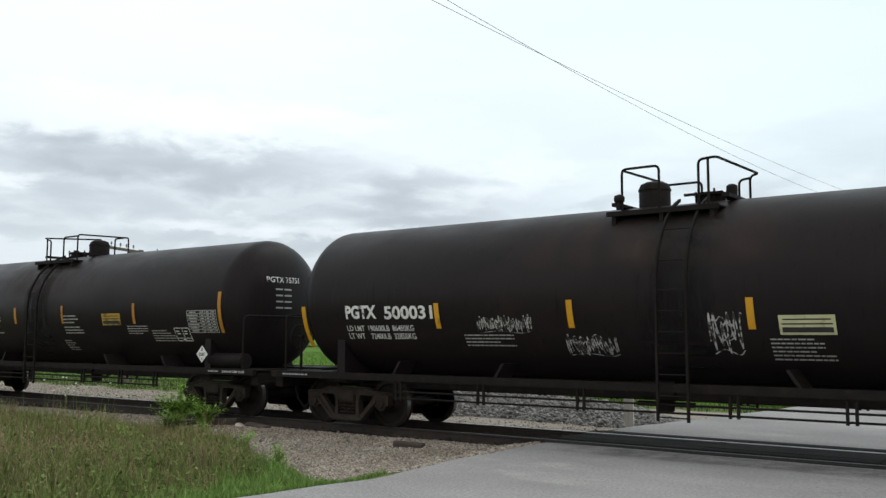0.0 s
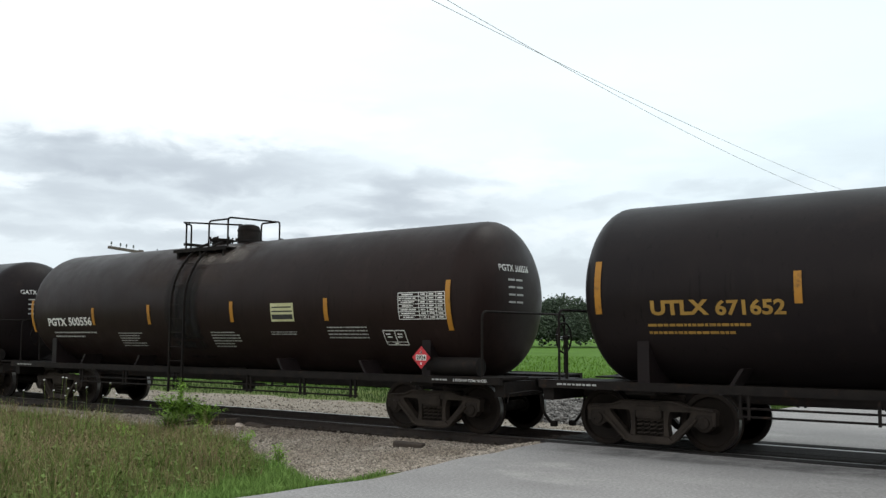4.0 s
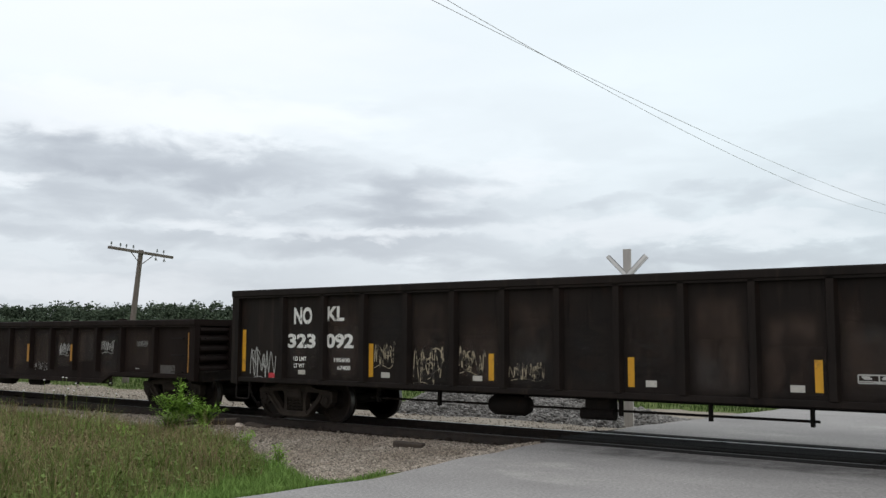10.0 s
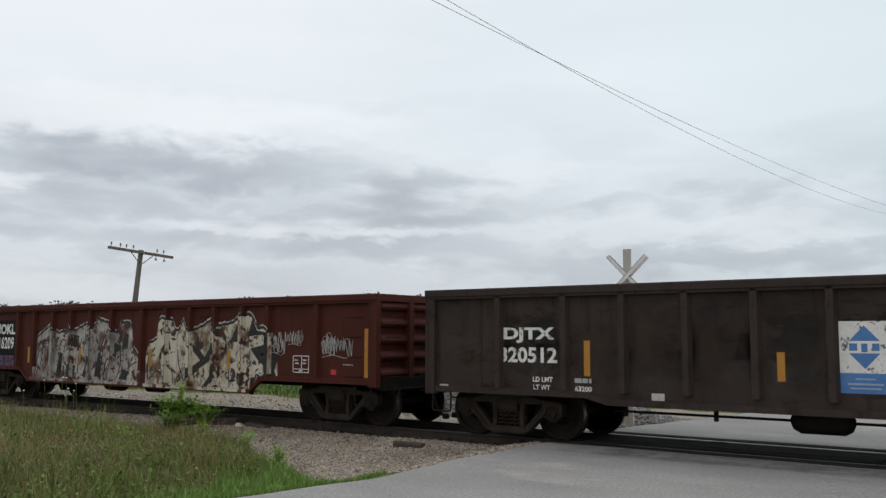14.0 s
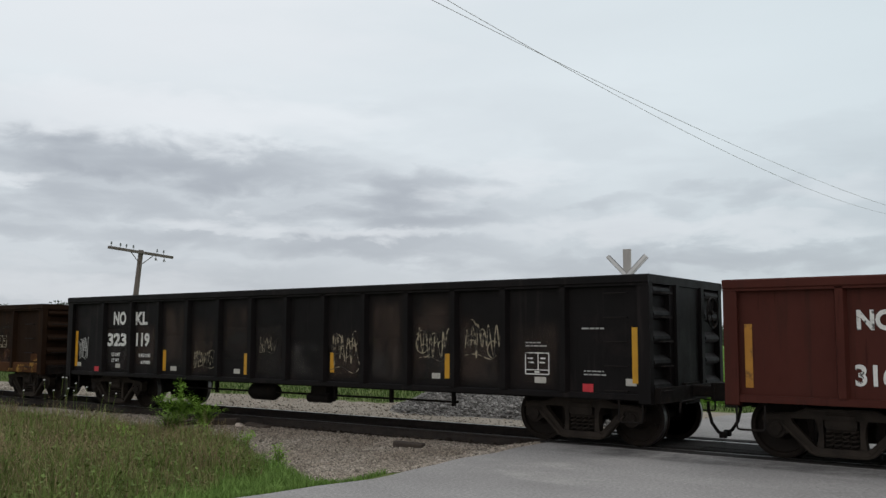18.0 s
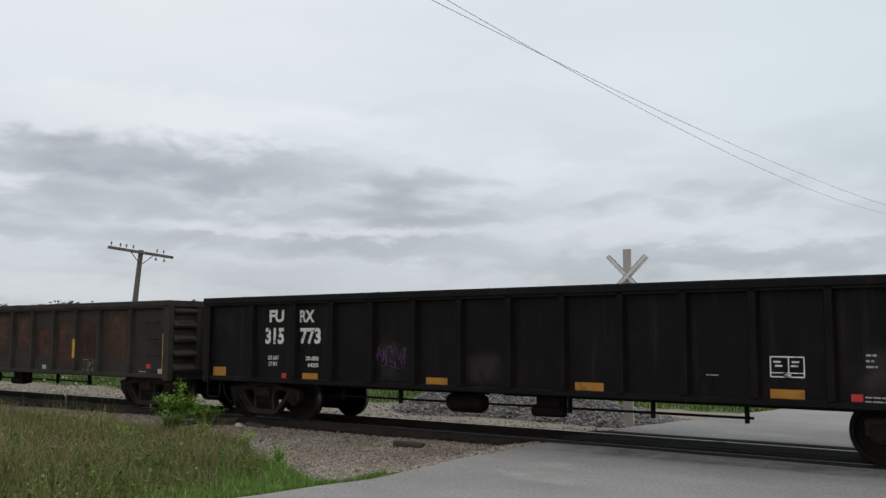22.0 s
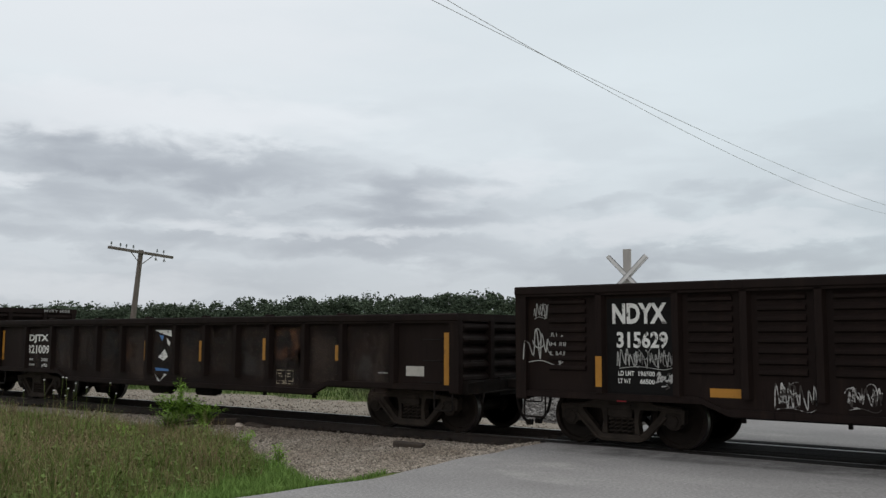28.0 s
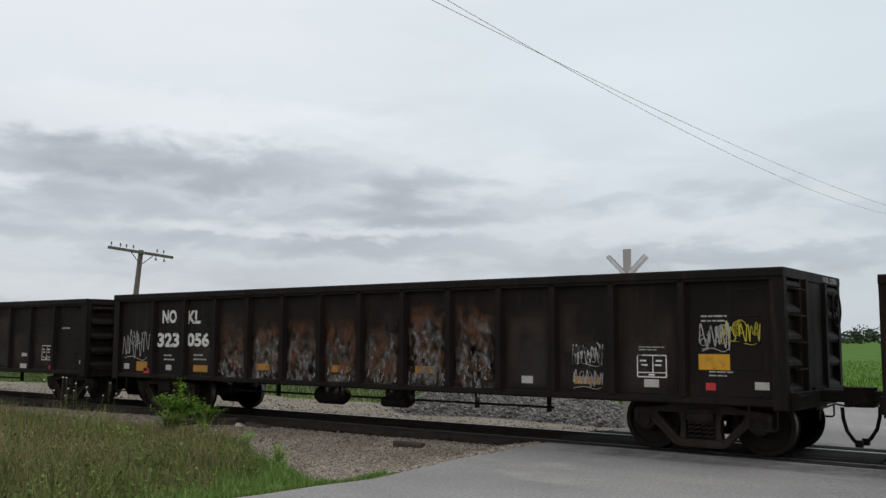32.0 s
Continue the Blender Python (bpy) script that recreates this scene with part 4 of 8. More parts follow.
def coupler_meshes():
    s = Shape()
    s.box(-0.62, -0.16, -0.10, 0.10, 0.80, 0.98, b=0.02)
    s.prism([(-0.20, -0.16), (-0.02, -0.17), (0.10, -0.10), (0.12, -0.02), (0.02, 0.00), (-0.02, 0.08), (0.08, 0.16), (0.06, 0.20), (-0.10, 0.17), (-0.20, 0.12)], 2, 0.74, 1.03)
    c = s.mesh("coupler", M["steel_black"])
    h = Shape().tube([(-0.20, -0.30, 0.74), (-0.19, -0.30, 0.58), (-0.15, -0.28, 0.40), (-0.07, -0.23, 0.26), (0.0, -0.18, 0.20)], 0.028, 7)
    h.box(-0.06, 0.04, -0.22, -0.12, 0.16, 0.26, b=0.02)
    a = h.mesh("air_hose", M["steel_black"], True)
    lv = Shape().tube([(-0.25, -1.35, 0.62), (-0.25, -1.30, 0.78), (-0.24, -0.5, 0.80), (-0.15, -0.12, 0.74)], 0.014, 6)
    return c, a, lv.mesh("uncoupling_lever", M["steel_black"], True)


COUPLER, HOSE, LEVER = coupler_meshes()


def add_coupling(wagon, half):
    for a in (0, 180):
        m = pose(0, 0, 0, 0, 0, a) @ pose(half, 0, 0)
        part("coupler", COUPLER, None, wagon, at=m)
        part("air_hose", HOSE, None, wagon, "hanging black air hose", at=m)
        part("uncoupling_lever", LEVER, None, wagon, at=m)


def brake_wheel_mesh():
    s = Shape()
    ring = [(0, 0.26 * math.cos(a), 0.26 * math.sin(a)) for a in (2 * math.pi * k / 24 for k in range(25))]
    s.tube(ring, 0.016, 6)
    for k in range(5):
        a = 2 * math.pi * k / 5
        s.tube([(-0.04, 0, 0), (0, 0.26 * math.cos(a), 0.26 * math.sin(a))], 0.010, 5)
    s.lathe([(-0.10, 0.04), (0.01, 0.04)], 0, 10)
    return s.mesh("brake_wheel", M["steel_black"], True)


BRAKE_WHEEL = brake_wheel_mesh()

# tank wagons
T_R, T_Z, T_CYL, T_HEAD = 1.50, 2.50, 6.90, 0.66


def tank_meshes():
    d = {}
    prof = [(-T_CYL - T_HEAD * math.sin(a), T_R * math.cos(a) ** 0.9) for a in (radians(88 - 8 * k) for k in range(11))] + [(-T_CYL, T_R)]
    prof += [(-a, r) for a, r in reversed(prof[:12])]
    d["shell"] = Shape().lathe(prof, 0, 64, (0, 0, T_Z))
    s = Shape()
    s.box(-8.05, 8.05, -0.30, 0.30, 0.72, 1.02, b=0.02)
    s.box(-8.05, -7.85, -1.35, 1.35, 0.72, 0.98).box(7.85, 8.05, -1.35, 1.35, 0.72, 0.98)
    for x in (-6.28, 6.28):
        s.box(x - 0.25, x + 0.25, -1.40, 1.40, 0.86, 1.02, b=0.02)
    d["sill"] = s
    s = Shape()
    s.box(-8.05, 8.05, -1.50, -1.40, 0.93, 1.06)
    d["side_sill"] = s
    s = Shape()
    for q in (0,):
        s.prism([(-1.27, 1.0), (1.27, 1.0), (1.27, 1.70)] + [(T_R * 1.0 * math.cos(a), T_Z + T_R * 1.0 * math.sin(a)) for a in (radians(-34 - 112 * k / 14) for k in range(15))] + [(-1.27, 1.70)], 0, -0.10, 0.10)
    d["saddle"] = s
    s = Shape()
    for x, e in ((0.0, 1),):
        s.prism([(x - 0.03, 1.0), (x + 0.03, 1.0), (x + 0.03 + 0.20 * e, 1.30), (x - 0.03 + 0.20 * e, 1.30)], 1, -1.36, -0.85)
    d["gusset"] = s
    s = Shape()
    for z in (0.62, 0.74):
        s.tube([(-4.75, -1.46, z), (4.75, -1.46, z)], 0.018, 6)
    for x in (-4.7, -4.58, -2.85, -2.73, -0.9, -0.78, 1.6, 1.72, 3.2, 3.32, 4.58, 4.7):
        s.box(x - 0.02, x + 0.02, -1.48, -1.44, 0.58, 0.95)
    d["side_rail"] = s
    s = Shape()
    for x in (-0.24, 0.24):
        s.prism([(-1.62, 0.50), (-1.57, 0.50), (-1.57, 2.45)] + [(-(T_R + 0.07) * math.cos(a), T_Z + (T_R + 0.07) * math.sin(a)) for a in (radians(2 + 68 * k / 8) for k in range(9))] + [(-(T_R + 0.12) * math.cos(a), T_Z + (T_R + 0.12) * math.sin(a)) for a in (radians(70 - 68 * k / 8) for k in range(9))] + [(-1.62, 2.45)], 0, x - 0.018, x + 0.018)
    d["ladder_rail"] = s
    for name, e in (("platform", 0.95), ("long_platform", 1.60)):
        s = Shape()
        for q in (-1, 1):
            s.box(-e, e, min(q * 0.70, q * 1.04), max(q * 0.70, q * 1.04), 3.79, 3.815)
            s.box(-e, e, q * 1.04 - 0.015, q * 1.04 + 0.015, 3.75, 3.83)
            for x in (0.12 - e, 0.0, e - 0.12):
                s.box(x - 0.035, x + 0.035, min(q * 0.80, q * 1.02), max(q * 0.80, q * 1.02), 3.58, 3.79)
        for x in (-e, e):
            s.box(x - 0.06, x + 0.06, -0.72, 0.72, 3.97, 4.03)
        d[name] = s
    return d


def bend(points, r=0.10, n=4):
    """A path with its inner corners rounded."""
    p = [Vector(q) for q in points]
    out = [p[0]]
    for a, b, c in zip(p, p[1:], p[2:]):
        u, w = (a - b).normalized(), (c - b).normalized()
        s, e = b + u * r, b + w * r
        for k in range(n + 1):
            t = k / n
            out.append(s * (1 - t) ** 2 + b * 2 * t * (1 - t) + e * t * t)
    return out + [p[-1]]


TANK = tank_meshes()
TM = {}


def make_tank(label, paint, half, top="ahead"):
    """A tank wagon on two trucks; x runs along the track."""
    w = thing("tank_wagon", label, "tank wagon", "wagons of the train")
    key = paint
    if key not in TM:
        TM[key] = TANK["shell"].mesh("tank_shell", M[paint], True)
        TM["fit"] = TM.get("fit") or {k: TANK[k].mesh(k, M["tank" if k in ("saddle", "gusset") else "steel_black"]) for k in ("sill", "side_sill", "saddle", "gusset", "side_rail", "ladder_rail", "platform", "long_platform")}
        s = Shape()
        s.lathe([(3.92, 0.27), (4.33, 0.27), (4.40, 0.235), (4.44, 0.14)], 2, 24, (-0.54, 0, 0)).lathe([(4.28, 0.282), (4.305, 0.282)], 2, 24, (-0.54, 0, 0))
        TM["dome"] = TM.get("dome") or s.mesh("manway_dome", M["steel_black"], True)
        s = Shape()
        s.lathe([(3.92, 0.23), (4.10, 0.23), (4.10, 0.27), (4.15, 0.27)], 2, 20, (0.46, 0, 0))
        for k in range(6):
            a = k * 1.047
            s.tube([(0.46 + 0.26 * math.cos(a), 0.26 * math.sin(a), 4.02), (0.46 + 0.27 * math.cos(a), 0.27 * math.sin(a), 4.20)], 0.02, 6)
        s.lathe([(4.0, 0.09), (4.22, 0.09), (4.25, 0.05)], 2, 12, (0.86, -0.15, 0)).box(0.10, 0.75, -0.30, -0.24, 4.10, 4.14)
        TM["valve"] = TM.get("valve") or s.mesh("pressure_valve", M["steel_black"], True)
        s = Shape()
        s.lathe([(-0.14, 0.07), (-0.07, 0.085), (0.0, 0.06)], 0, 12, (-0.78, -0.75, 4.08)).lathe([(3.9, 0.05), (4.1, 0.05)], 2, 8, (-0.86, -0.75, 0))
        TM["vent"] = TM.get("vent") or s.mesh("safety_valve", M["steel_black"], True)
        rails = []
        R = 0.022
        for pts in ([(-0.80, -0.75, 3.79), (-0.80, -0.75, 4.58), (-0.14, -0.75, 4.58), (-0.14, -0.75, 3.80)],
                    [(-0.80, -0.72, 4.565), (-0.66, 0.75, 4.54), (-0.66, 0.75, 3.80)],
                    [(-0.66, 0.75, 4.50), (0.02, 0.75, 4.50), (0.02, 0.75, 3.80)],
                    [(0.53, -0.75, 3.80), (0.53, -0.75, 4.60), (0.82, -0.75, 4.62), (1.02, 0.75, 4.54), (0.87, 0.75, 4.52), (0.87, 0.75, 3.80)],
                    [(0.69, -0.75, 3.80), (0.69, -0.75, 4.60)],
                    [(0.68, 0.75, 3.80), (0.68, 0.75, 4.46), (0.87, 0.75, 4.48)]):
            rails.append(Shape().tube(bend(pts, 0.09), R, 7).mesh("guard_rail", M["steel_black"], True))
        TM["rails"] = TM.get("rails") or rails
        wide = []
        for pts in ([(-1.85, -0.75, 3.72), (-1.85, -0.75, 4.58), (-1.16, -0.75, 4.54), (-1.16, -0.75, 3.80)],
                    [(-1.85, -0.72, 4.565), (-1.33, 0.75, 4.53), (-1.33, 0.75, 3.80)],
                    [(-1.33, 0.75, 4.50), (-0.69, 0.75, 4.48), (-0.69, 0.75, 3.80)],
                    [(-0.53, -0.75, 3.80), (-0.53, -0.75, 4.53), (1.15, -0.75, 4.60), (1.60, 0.75, 4.55), (1.60, 0.75, 3.80)],
                    [(1.15, -0.75, 3.80), (1.15, -0.75, 4.59)],
                    [(1.60, 0.75, 4.50), (0.0, 0.75, 4.50), (0.0, 0.75, 3.80)]):
            wide.append(Shape().tube(bend(pts, 0.09), R, 7).mesh("guard_rail", M["steel_black"], True))
        TM["wide"] = TM.get("wide") or wide
        TM["rung"] = TM.get("rung") or Shape().tube([(-0.24, -1.60, 0), (0.24, -1.60, 0)], 0.010, 6).mesh("rung", M["steel_black"], True)
        TM["handrail"] = TM.get("handrail") or Shape().tube(bend([(7.63, -1.42, 1.0), (7.63, -1.42, 2.21), (7.70, 1.42, 2.21), (7.70, 1.42, 1.0)], 0.14, 5), 0.022, 7).mesh("end_handrail", M["steel_black"], True)
        s = Shape()
        s.box(6.6, 8.05, -1.45, -0.55, 1.02, 1.05)
        TM["step"] = TM.get("step") or s.mesh("end_platform", M["steel_black"])
        s = Shape()
        s.lathe([(-0.55, 0.17), (0.55, 0.17)], 0, 18, (0, 0, 0))
        TM["cyl"] = TM.get("cyl") or s.mesh("brake_cylinder", M["steel_black"], True)
        s = Shape()
        s.box(-0.30, 0.30, -0.35, 0.35, 0.78, 1.05).lathe([(0.52, 0.14), (0.80, 0.16)], 2, 14).box(-0.5, 0.5, -0.05, 0.05, 0.60, 0.68)
        TM["outlet"] = TM.get("outlet") or s.mesh("bottom_outlet", M["steel_black"], True)
    part("tank_shell", TM[key], None, w, "long riveted-free welded cylinder in dark paint")
    part("sill", TM["fit"]["sill"], None, w)
    for x in (-6.28, 6.28):
        part("saddle", TM["fit"]["saddle"], None, w, at=(x, 0, 0))
    for a in (0, 180):
        m = pose(0, 0, 0, 0, 0, a)
        part("side_sill", TM["fit"]["side_sill"], None, w, at=m)
        part("side_rail", TM["fit"]["side_rail"], None, w, at=m)
        for x in (-4.9, -2.6):
            part("gusset", TM["fit"]["gusset"], None, w, at=m @ pose(x, 0, 0))
            part("gusset", TM["fit"]["gusset"], None, w, at=m @ pose(-x, 0, 0) @ Matrix.Diagonal((-1, 1, 1, 1)))
        ld = part("ladder", TM["fit"]["ladder_rail"], None, w, "black side ladder", at=m @ pose({"ahead": 0.78, "astern": -0.68, "wide": -1.35}[top] * (1 if a == 0 else -1), 0, 0))
        for k in range(7):
            part("rung", TM["rung"], None, ld, at=(0, 0, 0.56 + 0.32 * k))
        for k in range(3):
            a2 = radians(16 + 20 * k)
            part("rung", TM["rung"], None, ld, at=(0, 1.60 - 1.60 * math.cos(a2), T_Z + 1.60 * math.sin(a2)))
        part("end_handrail", TM["handrail"], None, w, at=m)
        part("end_platform", TM["step"], None, w, at=m)
        part("end_platform", TM["step"], None, w, at=m @ pose(0, 2.0, 0))
    seat = {"ahead": pose(0, 0, 0), "astern": pose(0, 0, 0, 0, 0, 180), "wide": pose(0.30, 0, 0)}[top]
    pf = part("platform", TM["fit"]["long_platform" if top == "wide" else "platform"], None, w, "walkway with guard rails on top of the tank", at=({"ahead": 0.41, "astern": -0.66, "wide": -0.30}[top], 0, 0))
    for r in TM["wide" if top == "wide" else "rails"]:
        part("guard_rail", r, None, pf, at=seat)
    part("manway_dome", TM["dome"], None, pf, at=pose(1.46, 0, -0.08) if top == "wide" else seat)
    part("pressure_valve", TM["valve"], None, pf, at=pose(-1.16, 0, 0) if top == "wide" else seat)
    part("safety_valve", TM["vent"], None, pf, at=pose(2.77, 0.75, 0) if top == "wide" else seat)
    part("brake_cylinder", TM["cyl"], None, w, at=(6.85, -1.12, 1.22))
    part("bottom_outlet", TM["outlet"], None, w)
    part("brake_wheel", BRAKE_WHEEL, None, w, at=pose(-7.98, -0.75, 1.75, 0, 0, 180))
    part("brake_shaft", Shape().tube([(-7.93, -0.75, 1.0), (-7.93, -0.75, 1.75)], 0.03, 6), M["steel_black"], w)
    for x in (-6.28, 6.28):
        add_truck(w, x)
    add_coupling(w, half)
    return w


# gondola wagons
GM = {}
RIM_PLATE = Shape().box(-0.09, 0.09, -0.06, 0.06, -0.01, 0.035, b=0.008).mesh("rim_plate", M["brown"])
POSTS_A = [-6.45] + [1.035 * k for k in range(-5, 6)] + [6.48]
POSTS_N = [-6.48] + [1.065 * k for k in range(-5, 6)] + [6.48]
POSTS_B = sorted(q * k for k in (0.62, 1.53, 2.40, 3.25, 4.15, 4.97, 6.40) for q in (-1, 1))


def make_gondola(label, paint, half, top=2.62, low=0.78, belly=None, style="flat", chord=None, rib_paint=None, end_style="bars", tc=6.55, sill=None, length=8.0, posts=None, plates=False):
    """An open-topped gondola wagon: sides with posts, ends with ridges, floor, rim and trucks."""
    w = thing("gondola_wagon", label, "gondola wagon", "wagons of the train")
    key = (paint, top, low, belly, style, end_style, sill, length, rib_paint, tc)
    P = M[paint]
    if key not in GM:
        g = {}
        L, Y = length - 0.10, 1.50
        s = Shape()
        if belly:
            outline = [(-L, low), (-L + 3.10, low), (-L + 3.50, belly), (L - 3.50, belly), (L - 3.10, low), (L, low), (L, top), (-L, top)]
        else:
            outline = [(-L, low), (L, low), (L, top), (-L, top)]
        s.prism(outline, 1, -Y, -Y + 0.03)
        g["side"] = s.mesh("side_plate", P)
        if style == "corrugated":
            g["wave"] = Shape().prism([(-Y, -0.055), (-Y - 0.050, -0.030), (-Y - 0.050, 0.010), (-Y, 0.055)], 0, -0.335, 0.335).mesh("pressed_rib", P)
        s = Shape().box(-length, length, -1.62, -1.46, top - 0.14, top, b=0.02)
        s.box(-length, length, -1.60, -1.56, top - 0.17, top - 0.13)
        g["chord"] = s.mesh("top_chord", M[chord] if chord else P)
        sb = belly if belly else low
        s = Shape()
        if belly:
            s.prism([(-L, low), (-L + 3.10, low), (-L + 3.50, belly), (L - 3.50, belly), (L - 3.10, low), (L, low), (L, low + 0.10), (L - 3.05, low + 0.10), (L - 3.45, belly + 0.10), (-L + 3.45, belly + 0.10), (-L + 3.05, low + 0.10), (-L, low + 0.10)], 1, -Y - 0.07, -Y)
        else:
            s.box(-L, L, -Y - 0.07, -Y, low, low + 0.26 if sill else low + 0.10, b=0.015)
        g["sill"] = s.mesh("side_sill", M[sill] if sill else P)
        s = Shape()
        z0 = low + 0.10
        s.prism([(-0.085, -Y), (-0.05, -Y - 0.10), (0.05, -Y - 0.10), (0.085, -Y)], 2, z0, top - 0.14)
        g["rib"] = s.mesh("side_post", M[rib_paint] if rib_paint else P)
        s = Shape()
        s.box(L - 0.03, L, -1.5, 1.5, low, top)
        n = 5
        g["ridges"] = [low + 0.22 + (top - low - 0.45) * j / (n - 1) for j in range(n)]
        g["end"] = s.mesh("end_wall", P)
        g["ridge"] = [Shape().prism([(L, -0.09), (L + 0.07, -0.07), (L + 0.10, -0.02), (L + 0.09, 0.03), (L, 0.11)], 1, a, b).mesh("end_ridge", P) for a, b in ([(-1.42, 1.42)] if end_style == "bars" else [(-1.42, -0.78), (0.78, 1.42)])]
        g["sheet"] = Shape().box(L, L + 0.085, -0.77, 0.77, low + 0.04, top - 0.15, b=0.02).mesh("end_sheet", P)
        g["corner"] = Shape().box(L - 0.10, L + 0.10, -0.07, 0.07, low - 0.05, top - 0.13, b=0.02).mesh("corner_post", P)
        g["stay"] = Shape().box(L + 0.01, L + 0.14, -0.06, 0.06, low, top - 0.13).mesh("end_post", P)
        g["rim"] = Shape().box(L - 0.10, length, -1.46, 1.46, top - 0.14, top, b=0.02).mesh("end_rim", M[chord] if chord else P)
        s = Shape()
        s.box(-L + 0.03, L - 0.03, -1.47, 1.47, low + 0.28, low + 0.34)
        s.box(-length - 0.05, length + 0.05, -0.32, 0.32, 0.68, 1.02)
        for x in [-L + 0.9 * k for k in range(1, int(2 * L / 0.9))]:
            s.box(x - 0.05, x + 0.05, -1.47, 1.47, low + 0.14, low + 0.28)
        for x in (-tc, tc):
            s.box(x - 0.24, x + 0.24, -1.45, 1.45, 0.84, 1.06)
        for q in (-1, 1):
            s.box(q * (length - 0.02) - 0.10, q * (length - 0.02) + 0.10, -1.40, 1.40, 0.74, 0.98)
        g["floor"] = s.mesh("floor", M["steel_black"])
        GM[key] = g
        if "rung" not in GM:
            GM["rung"] = Shape().tube([(-0.20, -1.66, 0), (-0.20, -1.70, 0), (0.20, -1.70, 0), (0.20, -1.66, 0)], 0.012, 5).mesh("grab_iron", M["steel_black"], True)
            GM["erung"] = Shape().tube([(0, -0.20, 0), (0.05, -0.20, 0), (0.05, 0.20, 0), (0, 0.20, 0)], 0.012, 5).mesh("grab_iron", M["steel_black"], True)
            s = Shape()
            s.tube([(-4.6, -0.9, 0.56), (3.9, -0.9, 0.56)], 0.022, 6)
            for x in (-4.4, -2.9, -1.0, 0.8, 2.3, 3.8):
                s.box(x - 0.025, x + 0.025, -0.94, -0.86, 0.48, 0.95)
            GM["rod"] = s.mesh("brake_rod", M["steel_black"])
            GM["res"] = Shape().lathe([(-0.44, 0.05), (-0.40, 0.13), (-0.30, 0.185), (0.30, 0.185), (0.40, 0.13), (0.44, 0.05)], 0, 16).mesh("air_reservoir", M["steel_black"], True)
            GM["valve"] = Shape().box(-0.22, 0.22, -0.15, 0.15, -0.20, 0.14, b=0.03).lathe([(-0.30, 0.10), (0.30, 0.10)], 0, 12, (0, -0.1, -0.12)).mesh("control_valve", M["steel_black"])
            GM["stirrup"] = Shape().tube(bend([(-0.2, -1.55, 0.80), (-0.2, -1.56, 0.45), (0.2, -1.56, 0.45), (0.2, -1.55, 0.80)], 0.05, 3), 0.016, 6).mesh("stirrup_step", M["steel_black"], True)
    g = GM[key]
    L = length - 0.10
    for a in (0, 180):
        m = pose(0, 0, 0, 0, 0, a)
        part("side_plate", g["side"], None, w, at=m)
        part("top_chord", g["chord"], None, w, at=m)
        if style == "corrugated":
            for x0, x9 in list(zip(POSTS_A, POSTS_A[1:]))[1:-1] + [(-7.42, -6.68), (6.68, 7.42)]:
                for j in range(8):
                    part("pressed_rib", g["wave"], None, w, at=m @ pose((x0 + x9) / 2, 0, 1.27 + (top - 1.53) * j / 7))
        part("side_sill", g["sill"], None, w, at=m)
        for k in (posts or POSTS_A)[1:-1:2] if plates else ():
            part("rim_plate", RIM_PLATE, None, w, at=m @ pose(k, -1.54, top))
        part("end_wall", g["end"], None, w, "ridged steel end wall", at=m)
        part("end_rim", g["rim"], None, w, at=m)
        for z in g["ridges"]:
            for ridge in g["ridge"]:
                part("end_ridge", ridge, None, w, at=m @ pose(0, 0, z))
        if end_style != "bars":
            part("end_sheet", g["sheet"], None, w, "flat steel sheet in the middle of the end", at=m)
        for y in (-1.52, 1.52):
            part("corner_post", g["corner"], None, w, at=m @ pose(0, y, 0))
            part("end_post", g["stay"], None, w, at=m @ pose(0, y * 0.36, 0))
        for k in posts or POSTS_A:
            part("side_post", g["rib"], None, w, at=m @ pose(k, 0, 0))
        for z in [low + 0.15 + 0.38 * k for k in range(int((top - low) / 0.38))]:
            part("grab_iron", GM["rung"], None, w, at=m @ pose(L - 0.45, 0.06, z))
            part("grab_iron", GM["erung"], None, w, at=m @ pose(L + 0.16, -1.15, z))
        for x in (-L + 0.25, L - 0.25):
            part("stirrup_step", GM["stirrup"], None, w, at=m @ pose(x, 0, 0))
    part("floor", g["floor"], None, w)
    part("brake_rod", GM["rod"], None, w)
    part("air_reservoir", GM["res"], None, w, at=(-1.36, -0.85, 0.56))
    part("control_valve", GM["valve"], None, w, at=(0.42, -0.85, 0.62))
    part("brake_wheel", BRAKE_WHEEL, None, w, at=pose(L + 0.24, 0.75, top - 0.55))
    for x in (-tc, tc):
        add_truck(w, x)
    add_coupling(w, half)
    return w


TRAIN = []


def couple(w, x):
    """Puts a wagon at its place in the train, as at the start."""
    w.matrix_basis = pose(x, 0, 0)
    TRAIN.append((w, x))
    return w
B = "black tank wagon with white lettering and yellow reflective strips"
T = [couple(make_tank(B, "tank", 8.34), -6.21),
     couple(make_tank("black tank wagon with white lettering and white placards", "tank", 8.33, "astern"), -22.87),
     couple(make_tank("black tank wagon with amber strips and faded yellow lettering", "tank", 8.34, "wide"), -39.52),
     couple(make_tank("dark brown tank wagon with white lettering and a yellow notice", "tank_brown", 8.36, "astern"), -56.39),
     couple(make_tank("black tank wagon with stencilled white lettering and red placards", "tank", 8.34), -73.19),
     couple(make_tank("black tank wagon with bold white lettering", "tank", 8.34), -89.87)]
